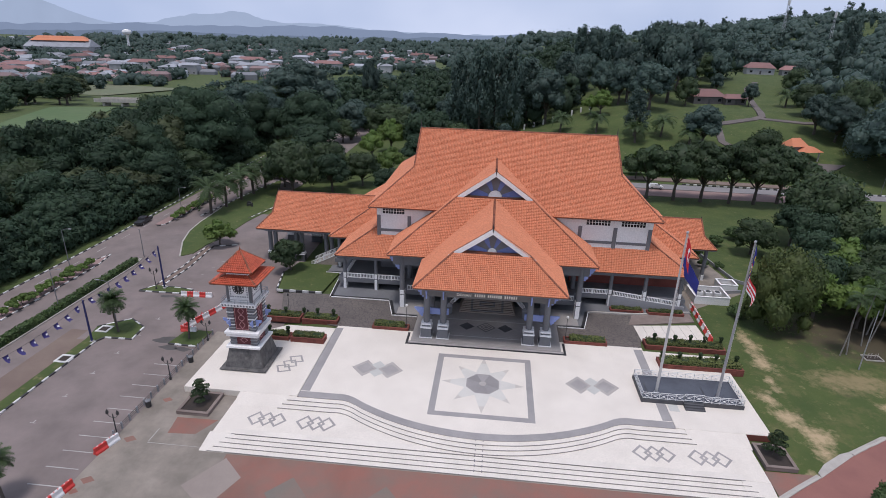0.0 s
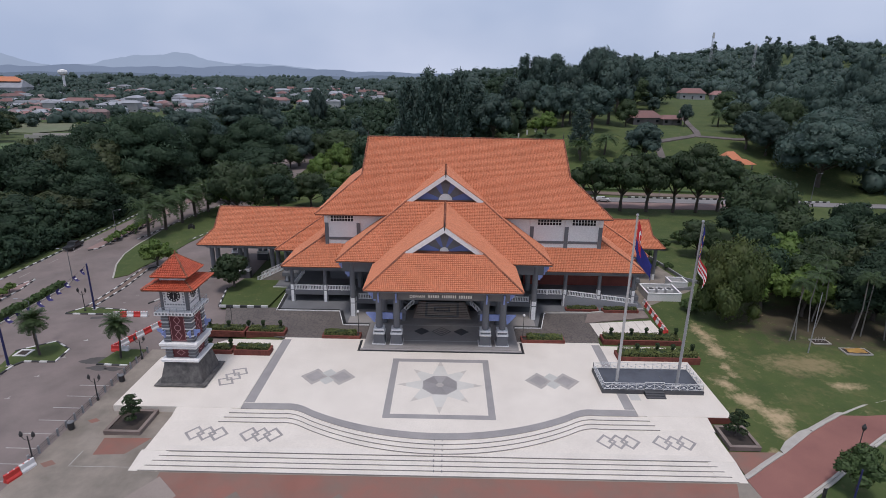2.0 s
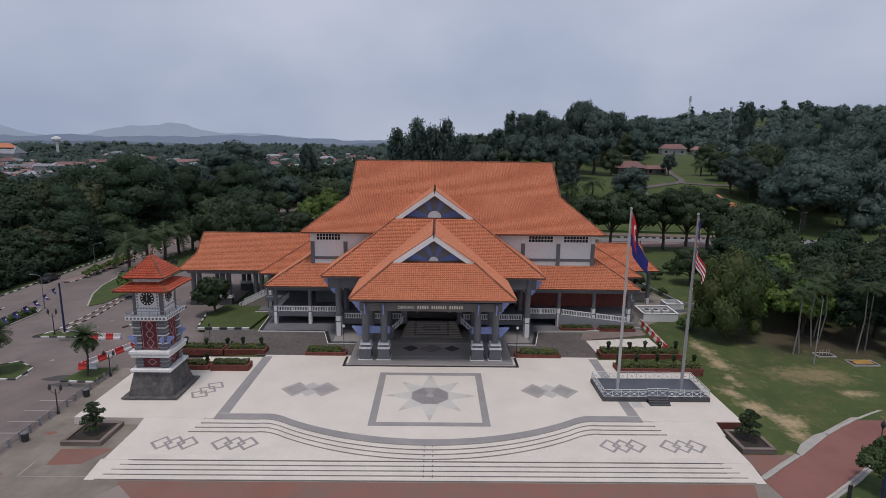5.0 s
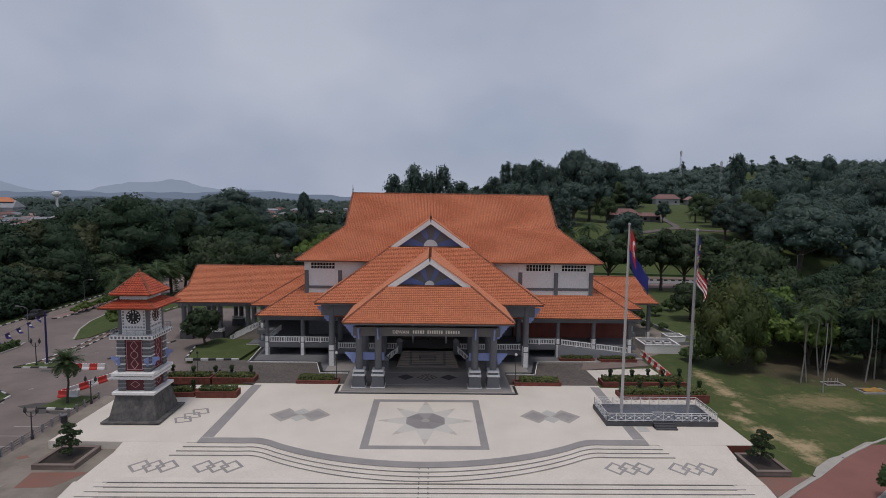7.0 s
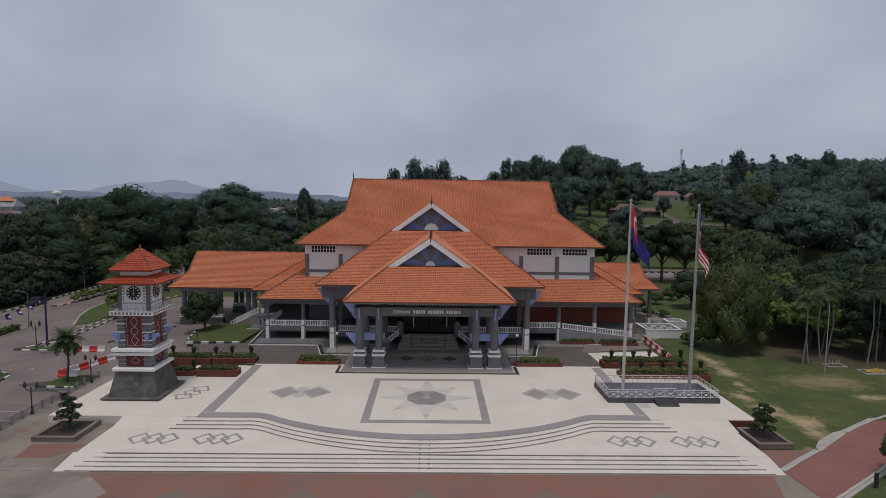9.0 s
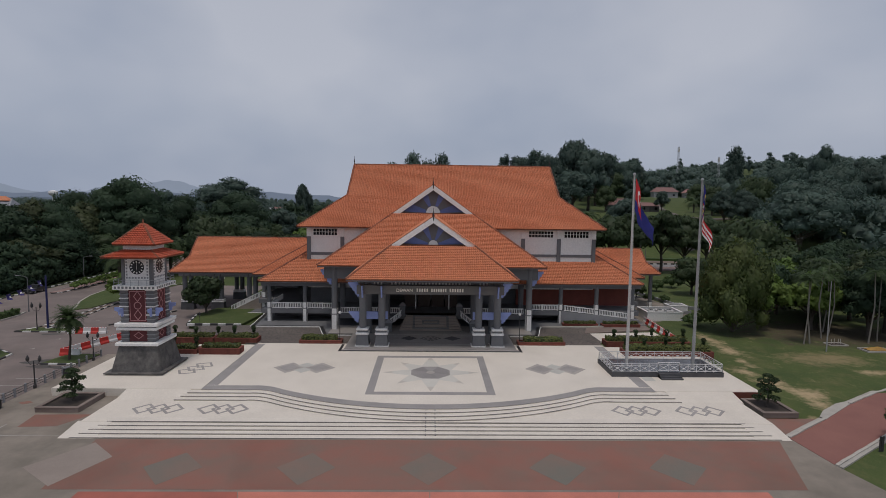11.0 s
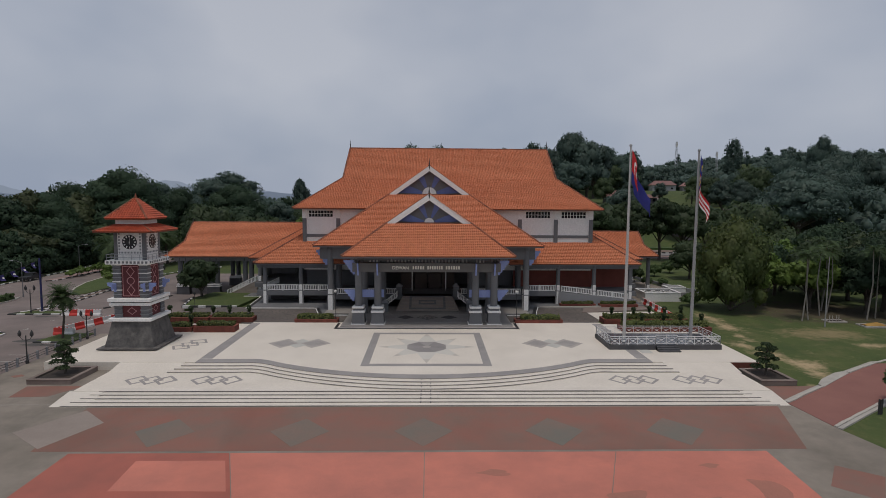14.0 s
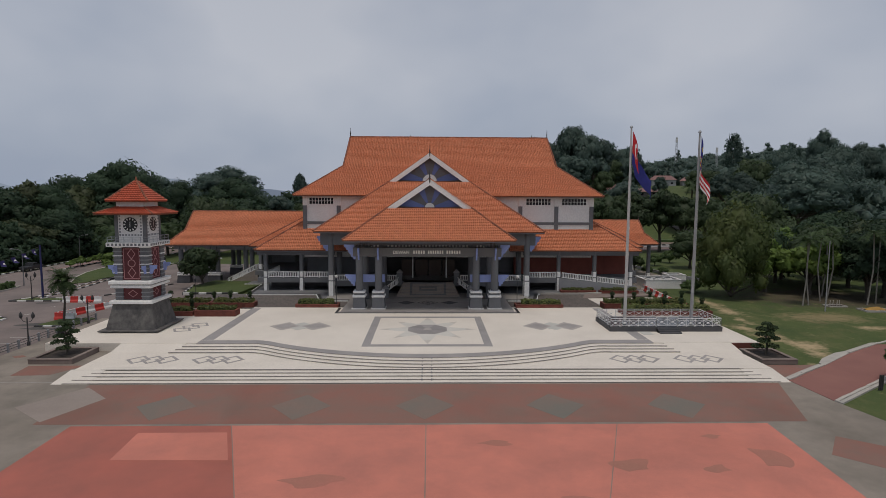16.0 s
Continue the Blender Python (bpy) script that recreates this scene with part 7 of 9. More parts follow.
for x, y, s in ((52.5, 14.6, 0.95), (53.7, 15.0, 1.0), (57.5, 18, 1.0), (59.5, 19.5, 0.95), (62.5, 15.5, 1.05), (65, 17.0, 1.0), (60.5, 22, 1.1), (68, 16, 1.05)):
    add("tallpalm", x, y, s, s, "slim palms on the east lawn")
# near and middle ground
add("small", -38.2, 31.8, 1.25, 1.25)
add("garden", 40.9, -16.7, 1.0, 0.95)
add("palm", -44.6, 6.2, 0.92, 1.02, "palms in the car park", LOW)
add("palm", -56.0, 6.6, 1.02, 1.06, "palms in the car park", LOW)
add("palm", -46.5, -25.0, 0.9, 0.9, "palms in the car park", LOW)
for x, y in ((-70.5, 64), (-69.4, 70), (-68.6, 77), (-67.6, 83), (-66.8, 89)):
    add("oil", x, y, 1.05, 1.5, "palms along the road")
add("light", -58.1, 43.6, 0.8, 0.72)
for x, y, s in ((42.5, 52, 1.0), (43, 47, 0.5), (46, 46.5, 0.45), (50, 60, 0.8), (56, 66, 0.9)):
    add("bush", x, y, s, s * 1.1, "bushes by the east lawn")
for k in range(11):
    add("shrub", -76.9 + 0.3 * (k % 2), 8.5 + 2.0 * k, 1.25 + 0.2 * (k % 3), None, "roadside shrubs", LOW + 0.1)
for k in range(9):
    add("shrub", -76.6 + 0.3 * (k % 2), 58 + 2.0 * k, 1.3 + 0.2 * (k % 3), None, "roadside shrubs", LOW + 0.1)
plant_all(rows)

# ---- roads, kerbs and car park ----
PIECE = 1.15


def kerb_piece(black):
    me = bpy.data.meshes.new("kerb_stone")
    bm = boxed(0.01, PIECE - 0.01, -0.13, 0.13, -0.25, 0.2, bevel=0.03)
    bm.to_mesh(me)
    bm.free()
    me.materials.append(M_KERB_BLACK if black else M_KERB_WHITE)
    return me


KERB = (kerb_piece(True), kerb_piece(False))


def striped_kerb(pts, label="black and white painted kerb", base=LOW):
    """Kerb stones in turn black and white along a line."""
    k = thing("kerb", (0, 0, 0), label, "kerb", kind="structure")
    n = 0
    for (x0, y0), (x1, y1) in zip(pts, pts[1:]):
        d = Vector((x1 - x0, y1 - y0))
        c = max(1, round(d.length / PIECE))
        a = math.atan2(d.y, d.x)
        s = d.length / c / PIECE
        for i in range(c):
            ob = new("kerb_stone", KERB[n % 2])
            n += 1
            ob.parent = k
            ob.matrix_basis = Matrix.Translation((x0 + d.x * i / c, y0 + d.y * i / c, base)) @ Matrix.Rotation(a, 4, "Z") @ Matrix.Diagonal((s, 1, 1, 1))
    return k


def grass_island(pts, label="kerbed island of mown grass", material=None, top=0.14):
    ob = mesh_ob("verge", slab(pts, LOW - 0.2, LOW + top), material or M_GRASS)
    return tagged(ob, label, "verge", kind="structure")


M_VERGE = mat("dry_brown_verge", (0.16, 0.115, 0.095), 0.95, (0.20, 0.15, 0.12), scale=0.6, grain=30, stain=0.2)
M_PINK_PAVE = mat("pinkish_block_paving", (0.30, 0.20, 0.18), 0.92, (0.25, 0.175, 0.16), scale=0.5, grain=30, stain=0.15)
M_ROADFAR = mat("grey_lane", (0.24, 0.225, 0.225), 0.95, (0.2, 0.19, 0.19), scale=0.3, grain=30)

# west verge with its channel and tree pits
grass_island([(-59.4, -60), (-57.7, -60), (-57.7, 3.6), (-57.0, 4.9), (-52.9, 5.0), (-53.3, 8.4), (-56.5, 10.6), (-60.2, 7.5), (-59.4, 4.0)])
striped_kerb([(-57.6, -40), (-57.6, 3.6), (-57.0, 4.8), (-52.8, 4.9), (-53.2, 8.5), (-56.5, 10.7), (-60.3, 7.6)])
tagged(mesh_ob("channel", slab(rect(-60.9, -59.4, -60, 3.9), LOW - 0.2, LOW + 0.05), M_VERGE), "dirty concrete drain beside the verge", "drain", kind="structure")
tagged(mesh_ob("shoulder", slab(rect(-63.6, -60.9, -60, 6.5), LOW - 0.2, LOW + 0.03), M_VERGE), "brown paved road shoulder", "pavement", kind="structure")
for y in (7.0, -1.4):
    pit = thing("tree_pit", (-58.6, y, LOW), "square white concrete frame of an empty tree pit", "tree pit", "tree pits")
    for a in ((-0.95, 0.95, -0.95, -0.65), (-0.95, 0.95, 0.65, 0.95), (-0.95, -0.65, -0.65, 0.65), (0.65, 0.95, -0.65, 0.65)):
        part("edge", boxed(*a, 0.05, 0.26, bevel=0.02), M_KERB_WHITE, pit)
    part("soil", boxed(-0.65, 0.65, -0.65, 0.65, 0.0, 0.16), M_SOIL, pit)
# median with hedge and banners
grass_island([(-70.8, -60), (-69.2, -60), (-69.2, 31), (-69.9, 34), (-70.8, 31)], "narrow road median with a hedge")
kerb_run("kerb_median", [(-69.1, -60), (-69.1, 31), (-69.9, 34.2), (-70.9, 31), (-70.9, -60)], "pale concrete median kerb", 0.25, 0.2)
for k in range(8):
    hedge("hedge", -70.6, -69.3, -9 + 5.2 * k, -4.2 + 5.2 * k, LOW + 0.1, LOW + 1.0 + 0.1 * (k % 3), 200 + k, "low green hedge in the road median", "median hedges", density=26, leaf=0.24, material=M_LEAF_MID)
# far islands
grass_island([(-78.6, -40), (-76.2, -40), (-76.2, 30), (-77.2, 35), (-78.6, 30)], "traffic island of red paving and shrubs", M_PINK_PAVE)
striped_kerb([(-76.1, -10), (-76.1, 30), (-77.2, 35.2), (-78.7, 30), (-78.7, -10)])
grass_island([(-79.2, 54), (-77.0, 54), (-76.4, 80), (-77.0, 120), (-79.2, 120)], "traffic island of red paving and shrubs", M_PINK_PAVE)
striped_kerb([(-78.2, 53.0), (-76.9, 54.5), (-76.3, 80), (-76.9, 120)])
striped_kerb([(-83.4, -20), (-83.4, 40), (-84.6, 82), (-84.8, 133)])
striped_kerb([(-66.0, 100), (-68.0, 90), (-70.5, 74), (-72.2, 62)])
# entrance islands
grass_island([(-61.4, 20.4), (-53.0, 20.6), (-52.7, 22.2), (-57.0, 23.0), (-60.0, 22.8)])
tagged(mesh_ob("channel", slab([(-60.0, 22.8), (-58.9, 22.8), (-58.5, 32), (-59.4, 42.6), (-60.4, 42.4), (-59.7, 32)], LOW - 0.2, LOW + 0.08), M_VERGE), "dirty concrete drain between two kerbs", "drain", kind="structure")
striped_kerb([(-61.6, 20.3), (-53.0, 20.5), (-52.6, 22.2), (-58.8, 22.8), (-58.4, 32.0), (-59.3, 42.8)])
striped_kerb([(-61.6, 20.5), (-60.0, 22.8), (-59.8, 32.0), (-60.5, 42.6)])
grass_island([(-63.2, 36.5), (-61.3, 38.4), (-61.1, 43.0), (-59.9, 48), (-59.2, 60), (-57.2, 72), (-66.0, 100), (-69.6, 85), (-70.3, 69), (-69.9, 57.4), (-69.1, 51.0), (-67.0, 44.3)])
striped_kerb([(-59.3, 43.0), (-54.6, 44.4)])
striped_kerb([(-60.0, 62), (-57.2, 72.4), (-52, 78)])
kerb_run("kerb_lawn", [(-63.2, 36.5), (-67.0, 44.3), (-69.1, 51.0), (-69.9, 57.4), (-70.3, 69)], "pale concrete kerb round the lawn", 0.3)
grass_island([(-46.9, 4.6), (-42.6, 4.4), (-42.2, 8.8), (-46.2, 8.6)], "small grass island under a palm")
striped_kerb([(-46.9, 4.5), (-42.6, 4.3)])
# lawn beside the west wing
lawn = mesh_ob("lawn", slab([(-37.4, 23.4), (-29.4, 23.4), (-28.6, 32.2), (-31.5, 36.4), (-37.8, 36.0), (-39.0, 31)], -1.0, -0.06), M_GRASS)
tagged(lawn, "small lawn beside the west wing", "lawn", kind="structure")
striped_kerb([(-39.2, 31), (-37.6, 23.2), (-29.4, 23.2)], base=-0.14)
striped_kerb([(-50.5, 25.0), (-46.5, 33.0), (-45.2, 36.5)], base=LOW)

# parking marks
marks = thing("parking_marks", (0, 0, 0), "faded white parking lines on the asphalt", "road marking", kind="structure")
for k in range(13):
    y = -30.2 + 2.46 * k
    part("bay_line", boxed(-45.9, -42.2, y - 0.06, y + 0.06, LOW - 0.02, LOW + 0.026), M_PAINT, marks)
for k in range(10):
    y = -29.5 + 5.1 * k
    part("bay_mark", boxed(-52.95, -52.25, y - 0.05, y + 0.05, LOW - 0.02, LOW + 0.026), M_PAINT, marks)
    part("bay_mark", boxed(-52.65, -52.55, y + 0.05, y + 0.5, LOW - 0.02, LOW + 0.026), M_PAINT, marks)
for k in range(5):
    part("bay_mark", boxed(-55.0 + 0.4 * k, -54.4 + 0.4 * k, 25.2 + 3.4 * k, 25.32 + 3.4 * k, LOW - 0.02, LOW + 0.026), M_PAINT, marks)
part("lane_line", boxed(-37.6, -37.5, -15.4, -13.2, LOW - 0.02, LOW + 0.036), M_PAINT, marks)
part("lane_line", boxed(-37.6, -31.3, -15.6, -15.53, LOW - 0.02, LOW + 0.036), M_PAINT, marks)
for k in range(8):
    part("lane_dash", boxed(-80.9, -80.78, 20 + 8 * k, 23 + 8 * k, LOW - 0.02, LOW + 0.026), M_PAINT, marks)
M_OIL = mat("dark_oil_stain", (0.07, 0.065, 0.062), 0.9, (0.1, 0.09, 0.085), scale=1.0)
for cx, cy, a, b in ((-47.5, 5.6, 2.2, 0.8), (-46.2, 3.6, 1.4, 0.6), (-44.0, 3.4, 1.2, 0.5), (-55.5, 19.2, 1.6, 0.5)):
    pts = [(cx + a * math.cos(t) * (1 + 0.25 * math.sin(3 * t + cx)), cy + b * math.sin(t) * (1 + 0.3 * math.sin(2 * t + cy))) for t in (2 * math.pi * k / 22 for k in range(22))]
    part("stain", slab(pts, LOW - 0.05, LOW + 0.024), M_OIL, marks, "dark oil stain")

# iron fence between car park and footway
fence = thing("fence", (-41.75, 0, LOW), "low dark iron fence with posts and chains beside the car park", "fence")
for k in range(17):
    y = -15.2 + 1.45 * k
    part("post", boxed(-0.09, 0.09, y - 0.09, y + 0.09, 0.0, 0.95, bevel=0.015), M_GREY_LT, fence, "grey post")
    if k < 16:
        b = bmesh.new()
        for z in (0.3, 0.55, 0.8):
            tube(b, [(0, y, z), (0, y + 1.45, z)], 0.03, 5)
        part("rail", b, M_IRON, fence)
for y in (-9.6, 0.4):
    bin_ = thing("litter_bin", (-41.1, y, LOW), "dark round litter bin by the fence", "bin", "litter bins")
    part("drum", lathe(bmesh.new(), 0, 0, [(0.28, 0.03), (0.33, 0.1), (0.34, 0.85), (0.3, 0.92)], 14), M_IRON, bin_)
    part("lid", lathe(bmesh.new(), 0, 0, [(0.36, 0.9), (0.34, 0.98), (0.1, 1.05)], 14), M_GREY, bin_)


def twin_lamp(x, y, z, h, label="black iron lamp post with two lanterns"):
    l = thing("lamp_post", (x, y, z), label, "lamp post", "lamp posts by the fence")
    part("post", lathe(bmesh.new(), 0, 0, [(0.15, 0), (0.15, 0.35), (0.07, 0.5), (0.055, h)], 10), M_IRON, l)
    for s in (-1, 1):
        b = bmesh.new()
        tube(b, [(0, 0, h * 0.82), (s * 0.4, 0, h * 0.86), (s * 0.62, 0, h * 0.97)], 0.03, 6)
        arm = part("arm", b, M_IRON, l)
        part("lantern", lathe(bmesh.new(), s * 0.62, 0, [(0.06, h * 0.96), (0.16, h * 1.0), (0.17, h * 1.08), (0.08, h * 1.15), (0.02, h * 1.19)], 8), M_IRON, arm, "dark lantern")
    return l


for y in (-14.9, -3.9, 6.2):
    twin_lamp(-41.6, y, LOW, 3.0)
twin_lamp(-59.0, 21.4, LOW, 3.6)


def globe_lamp(x, y, z, h):
    l = thing("garden_lamp", (x, y, z), "slim black lamp post with a white globe", "lamp post", "garden lamps by the porch")
    part("post", lathe(bmesh.new(), 0, 0, [(0.11, 0), (0.1, 0.4), (0.045, 0.5), (0.04, h)], 8), M_IRON, l)
    part("globe", lathe(bmesh.new(), 0, 0, [(0.05, h), (0.17, h + 0.08), (0.21, h + 0.2), (0.17, h + 0.33), (0.04, h + 0.41)], 12), M_WHITE_PLASTIC, l, "white globe")


globe_lamp(-12.55, 12.6, -0.1, 4.0)
globe_lamp(11.75, 12.4, -0.1, 4.0)
for x, y, h in ((-32.2, 14.9, 3.4), (-29.0, 14.7, 0.9)):
    l = thing("garden_lamp", (x, y, -0.3), "slim black garden lamp post", "lamp post", "garden lamps by the planters")
    part("post", lathe(bmesh.new(), 0, 0, [(0.1, 0), (0.09, 0.4), (0.04, 0.5), (0.035, h)], 8), M_IRON, l)
    part("lantern", lathe(bmesh.new(), 0, 0, [(0.06, h - 0.02), (0.13, h + 0.1), (0.15, h + 0.3), (0.03, h + 0.45)], 8), M_IRON, l)


def street_lamp(x, y, h, side, label="tall grey street lamp with a single arm"):
    l = thing("street_lamp", (x, y, ground_z(x, y) if x > 0 else LOW), label, "street lamp", "street lamps along the roads")
    part("post", lathe(bmesh.new(), 0, 0, [(0.1, 0), (0.08, 1), (0.045, h)], 8), M_GREY, l)
    b = bmesh.new()
    tube(b, [(0, 0, h - 0.05), (side * 0.7, 0, h + 0.25), (side * 1.5, 0, h + 0.32)], 0.035, 6)
    arm = part("arm", b, M_GREY, l)
    part("lamp_head", boxed(min(side * 1.4, side * 2.0), max(side * 1.4, side * 2.0), -0.12, 0.12, h + 0.26, h + 0.4, bevel=0.04), M_GREY_LT, arm)


for x, y, h, s in ((-77.4, 24.5, 9.0, 1), (-69.9, 35, 6.0, -1), (-77.6, 63, 6.5, 1), (-70.0, 12, 7.0, 1), (-57.9, 8.9, 7.2, -1), (95, 121, 8.5, 1), (70, 118, 8.0, -1), (120, 118, 9.0, 1)):
    street_lamp(x, y, h, s)


def banner_pole(x, y, h, label):
    p = thing("banner_pole", (x, y, LOW), label, "pole", "navy poles by the road")
    part("base", boxed(-0.25, 0.25, -0.25, 0.25, 0, 0.3, bevel=0.03), M_KERB, p)
    part("post", lathe(bmesh.new(), 0, 0, [(0.16, 0.25), (0.15, 2), (0.12, h)], 10), M_NAVY, p)


banner_pole(-58.0, 3.4, 6.9, "tall navy painted pole in the verge")
banner_pole(-57.8, 22.0, 8.2, "tall navy painted pole in the verge")


banner_pole(-58.2, -15.4, 6.9, "tall navy painted pole in the verge")
SPANS = (((-57.8, 22.0, LOW + 8.0), (-58.0, 3.4, LOW + 6.75)), ((-58.0, 3.4, LOW + 6.75), (-58.2, -15.4, LOW + 6.75)))


def sag(a, b, t):
    """A point on a slack cable between a and b."""
    return Vector(a).lerp(Vector(b), t) - Vector((0, 0, 0.9 * 4 * t * (1 - t)))


def banner(at, seed):
    """A small cloth banner that curls as it hangs from a cable."""
    p = thing("banner", at, "purple and white cloth banner strung on a cable", "banner", "banners strung along the road")
    verts, faces, slots = [], [], []
    nu, nv = 10, 12
    for j in range(nv + 1):
        for i in range(nu + 1):
            u, v = i / nu - 0.5, j / nv
            curl = 0.55 * v * v * (1 + 0.4 * math.sin(seed * 1.7))
            verts.append((0.8 * curl + 0.18 * math.sin(5 * u + seed) * v, 0.8 * u * (1 - 0.2 * v), 0.02 - 1.1 * v + 0.3 * v * v))
    for j in range(nv):
        for i in range(nu):
            faces.append((j * (nu + 1) + i, j * (nu + 1) + i + 1, (j + 1) * (nu + 1) + i + 1, (j + 1) * (nu + 1) + i))
            slots.append(1 if 4 <= j <= 6 and i > 5 else 0)
    c = data_ob("cloth", verts, faces, [M_PURPLE, M_FLAG_WHITE], p, smooth=True)
    c.data.polygons.foreach_set("material_index", slots)


for a, b in SPANS:
    wire = thing("cable", a, "thin dark cable strung between two navy poles", "cable", "cables between the poles")
    b_ = bmesh.new()
    tube(b_, [sag(a, b, k / 12) - Vector(a) for k in range(13)], 0.02, 5)
    part("strand", b_, M_IRON, wire)
    for k in range(9):
        banner(sag(a, b, (k + 0.7) / 9.4), k + a[1])


def barrier(x0, y0, x1, y1, n, first=0, label="red and white water-filled road barriers"):
    """A line of plastic barrier blocks, each a thing."""
    for k in range(n):
        a = Vector((x0 + (x1 - x0) * k / n, y0 + (y1 - y0) * k / n))
        b = Vector((x0 + (x1 - x0) * (k + 0.96) / n, y0 + (y1 - y0) * (k + 0.96) / n))
        length = (b - a).length
        ang = math.degrees(math.atan2(b.y - a.y, b.x - a.x))
        red = (k + first) % 2 == 0
        zz = LOW if x0 < 0 else ground_z(a.x, a.y) + 0.02
        t = new("road_barrier")
        t.matrix_basis = pose(a.x, a.y, zz, 0, 0, ang)
        tagged(t, ("red" if red else "white") + " plastic water-filled road barrier in a line", "barrier", "road barriers")
        bm = bmesh.new()
        prof = [(-0.3, 0), (0.3, 0), (0.28, 0.22), (0.14, 0.42), (0.12, 0.9), (-0.12, 0.9), (-0.14, 0.42), (-0.28, 0.22)]
        vs = [[bm.verts.new((x, py, pz)) for py, pz in prof] for x in (0, length)]
        for i in range(8):
            bm.faces.new((vs[0][i], vs[1][i], vs[1][(i + 1) % 8], vs[0][(i + 1) % 8]))
        bm.faces.new(vs[0])
        bm.faces.new(vs[1][::-1])
        bmesh.ops.recalc_face_normals(bm, faces=bm.faces)
        part("body", bm, M_RED_PLASTIC if red else M_WHITE_PLASTIC, t)
        for fx in (0.3, 0.7):
            part("filler_cap", lathe(bmesh.new(), length * fx, 0, [(0.07, 0.88), (0.07, 0.94)], 8), M_WHITE_PLASTIC if red else M_RED_PLASTIC, t)


barrier(-41.9, -25.8, -41.2, -22.4, 3)
barrier(-41.9, -18.2, -41.0, -15.4, 2)
barrier(-47.0, 8.4, -43.9, 17.4, 7)
barrier(-47.0, 8.4, -44.5, 8.4, 2)
barrier(-53.4, 19.8, -47.9, 20.0, 5, 1)
barrier(34.95, 28.0, 34.3, 15.4, 10, 1)
for x, y in ((-46.4, 13.6), (-44.9, 14.6)):
    c = thing("traffic_cone", (x, y, LOW), "small orange traffic cone on asphalt", "cone", "traffic cones")
    part("cone_body", lathe(bmesh.new(), 0, 0, [(0.17, 0.03), (0.03, 0.7)], 12), M_RED_PLASTIC, c)
    part("cone_base", boxed(-0.22, 0.22, -0.22, 0.22, 0, 0.04), M_IRON, c)

# pale stepped ramp by the east planters
ramp = thing("stepped_ramp", (0, 0, 0), "pale concrete ramp of shallow steps with dark joints", "ramp", kind="structure")
for k in range(7):
    x0, x1 = 23.3 + 1.5 * k, 23.3 + 1.5 * (k + 1) - 0.07
    part("tread", slab([(x0 + 0.25, 14.4), (x1 + 0.25, 14.4), (x1, 19.2 + 0.3 * k), (x0, 19.0 + 0.3 * k)], -0.6, -0.06 - 0.035 * k), M_CONC_ST, ramp)
tagged(mesh_ob("forecourt_slab", slab([(22.6, 19.2), (33.7, 21.8), (33.7, 24.8), (24, 23.2)], -0.8, -0.07), M_PLANTER), "brown-grey concrete strip before the ramp", "pavement", kind="structure")
kerb_run("kerb_ramp", [(16.6, 22.7), (24, 22.9), (33.8, 25.0)], "dark brick edging before the ramp", 0.35, 0.95)
brick_planter(26.5, 32.5, 23.3, 24.4, -0.4, 0.35, "low red brick planter beside the ramp")
hedge("hedge", 26.8, 32.2, 23.5, 24.3, 0.2, 0.7, 71, "low hedge beside the entrance ramp", "hedges in planters")
brick_planter(20.4, 25.9, 23.5, 24.6, -0.4, 0.35, "low red brick planter beside the ramp")
hedge("hedge", 20.7, 25.6, 23.7, 24.5, 0.2, 0.65, 72, "low hedge beside the entrance ramp", "hedges in planters")

# cooling units in a white enclosure
enc = thing("plant_enclosure", (0, 0, -0.3), "white walled enclosure for cooling units beside the hall", "enclosure")
for a in ((35.9, 41.9, 29.2, 29.4), (35.9, 36.1, 29.4, 33.8), (41.7, 41.9, 29.4, 33.8), (35.9, 41.9, 33.8, 34.0), (42.2, 45.4, 35.0, 35.2), (42.2, 42.4, 35.2, 37.6), (45.2, 45.4, 35.2, 37.6), (42.2, 45.4, 37.6, 37.8)):
    part("wall", boxed(*a, -0.4, 1.45, bevel=0.02), M_WHITE, enc)
    part("coping", boxed(a[0] - 0.05, a[1] + 0.05, a[2] - 0.05, a[3] + 0.05, 1.45, 1.53), M_WHITE, enc)
for k in range(3):
    u = thing("cooling_unit", (37.3 + 1.6 * k, 31.6, -0.3), "white cooling unit with a round fan grille", "cooling unit", "cooling units")
    part("case", boxed(-0.6, 0.6, -0.6, 0.6, 0, 1.5, bevel=0.03), M_WHITE_PLASTIC, u)
    part("fan_grille", lathe(bmesh.new(), 0, 0, [(0.45, 1.5), (0.45, 1.55), (0.4, 1.56)], 16), M_IRON, u, "dark fan grille")
tagged(mesh_ob("yard_slab", slab([(34.2, 26), (46, 34.5), (46, 39.5), (42, 66), (33.5, 66), (33.8, 26)], -0.9, -0.24), M_APRON), "grey concrete yard beside the hall", "pavement", kind="structure")
low_wall = thing("boundary_wall", (0, 0, 0), "low grey boundary wall beside the lawn", "wall")
for a, b in (((42.6, 66), (46.8, 40)), ((46.8, 40), (52, 36)), ((46.0, 35), (41.9, 34))):
    d = Vector(b) - Vector(a)
    n = Vector((-d.y, d.x)).normalized() * 0.12
    bm = slab([(a[0] - n.x, a[1] - n.y), (b[0] - n.x, b[1] - n.y), (b[0] + n.x, b[1] + n.y), (a[0] + n.x, a[1] + n.y)], -0.9, 0.35)
    bmesh.ops.recalc_face_normals(bm, faces=bm.faces)
    part("wall", bm, M_GREY_LT, low_wall)

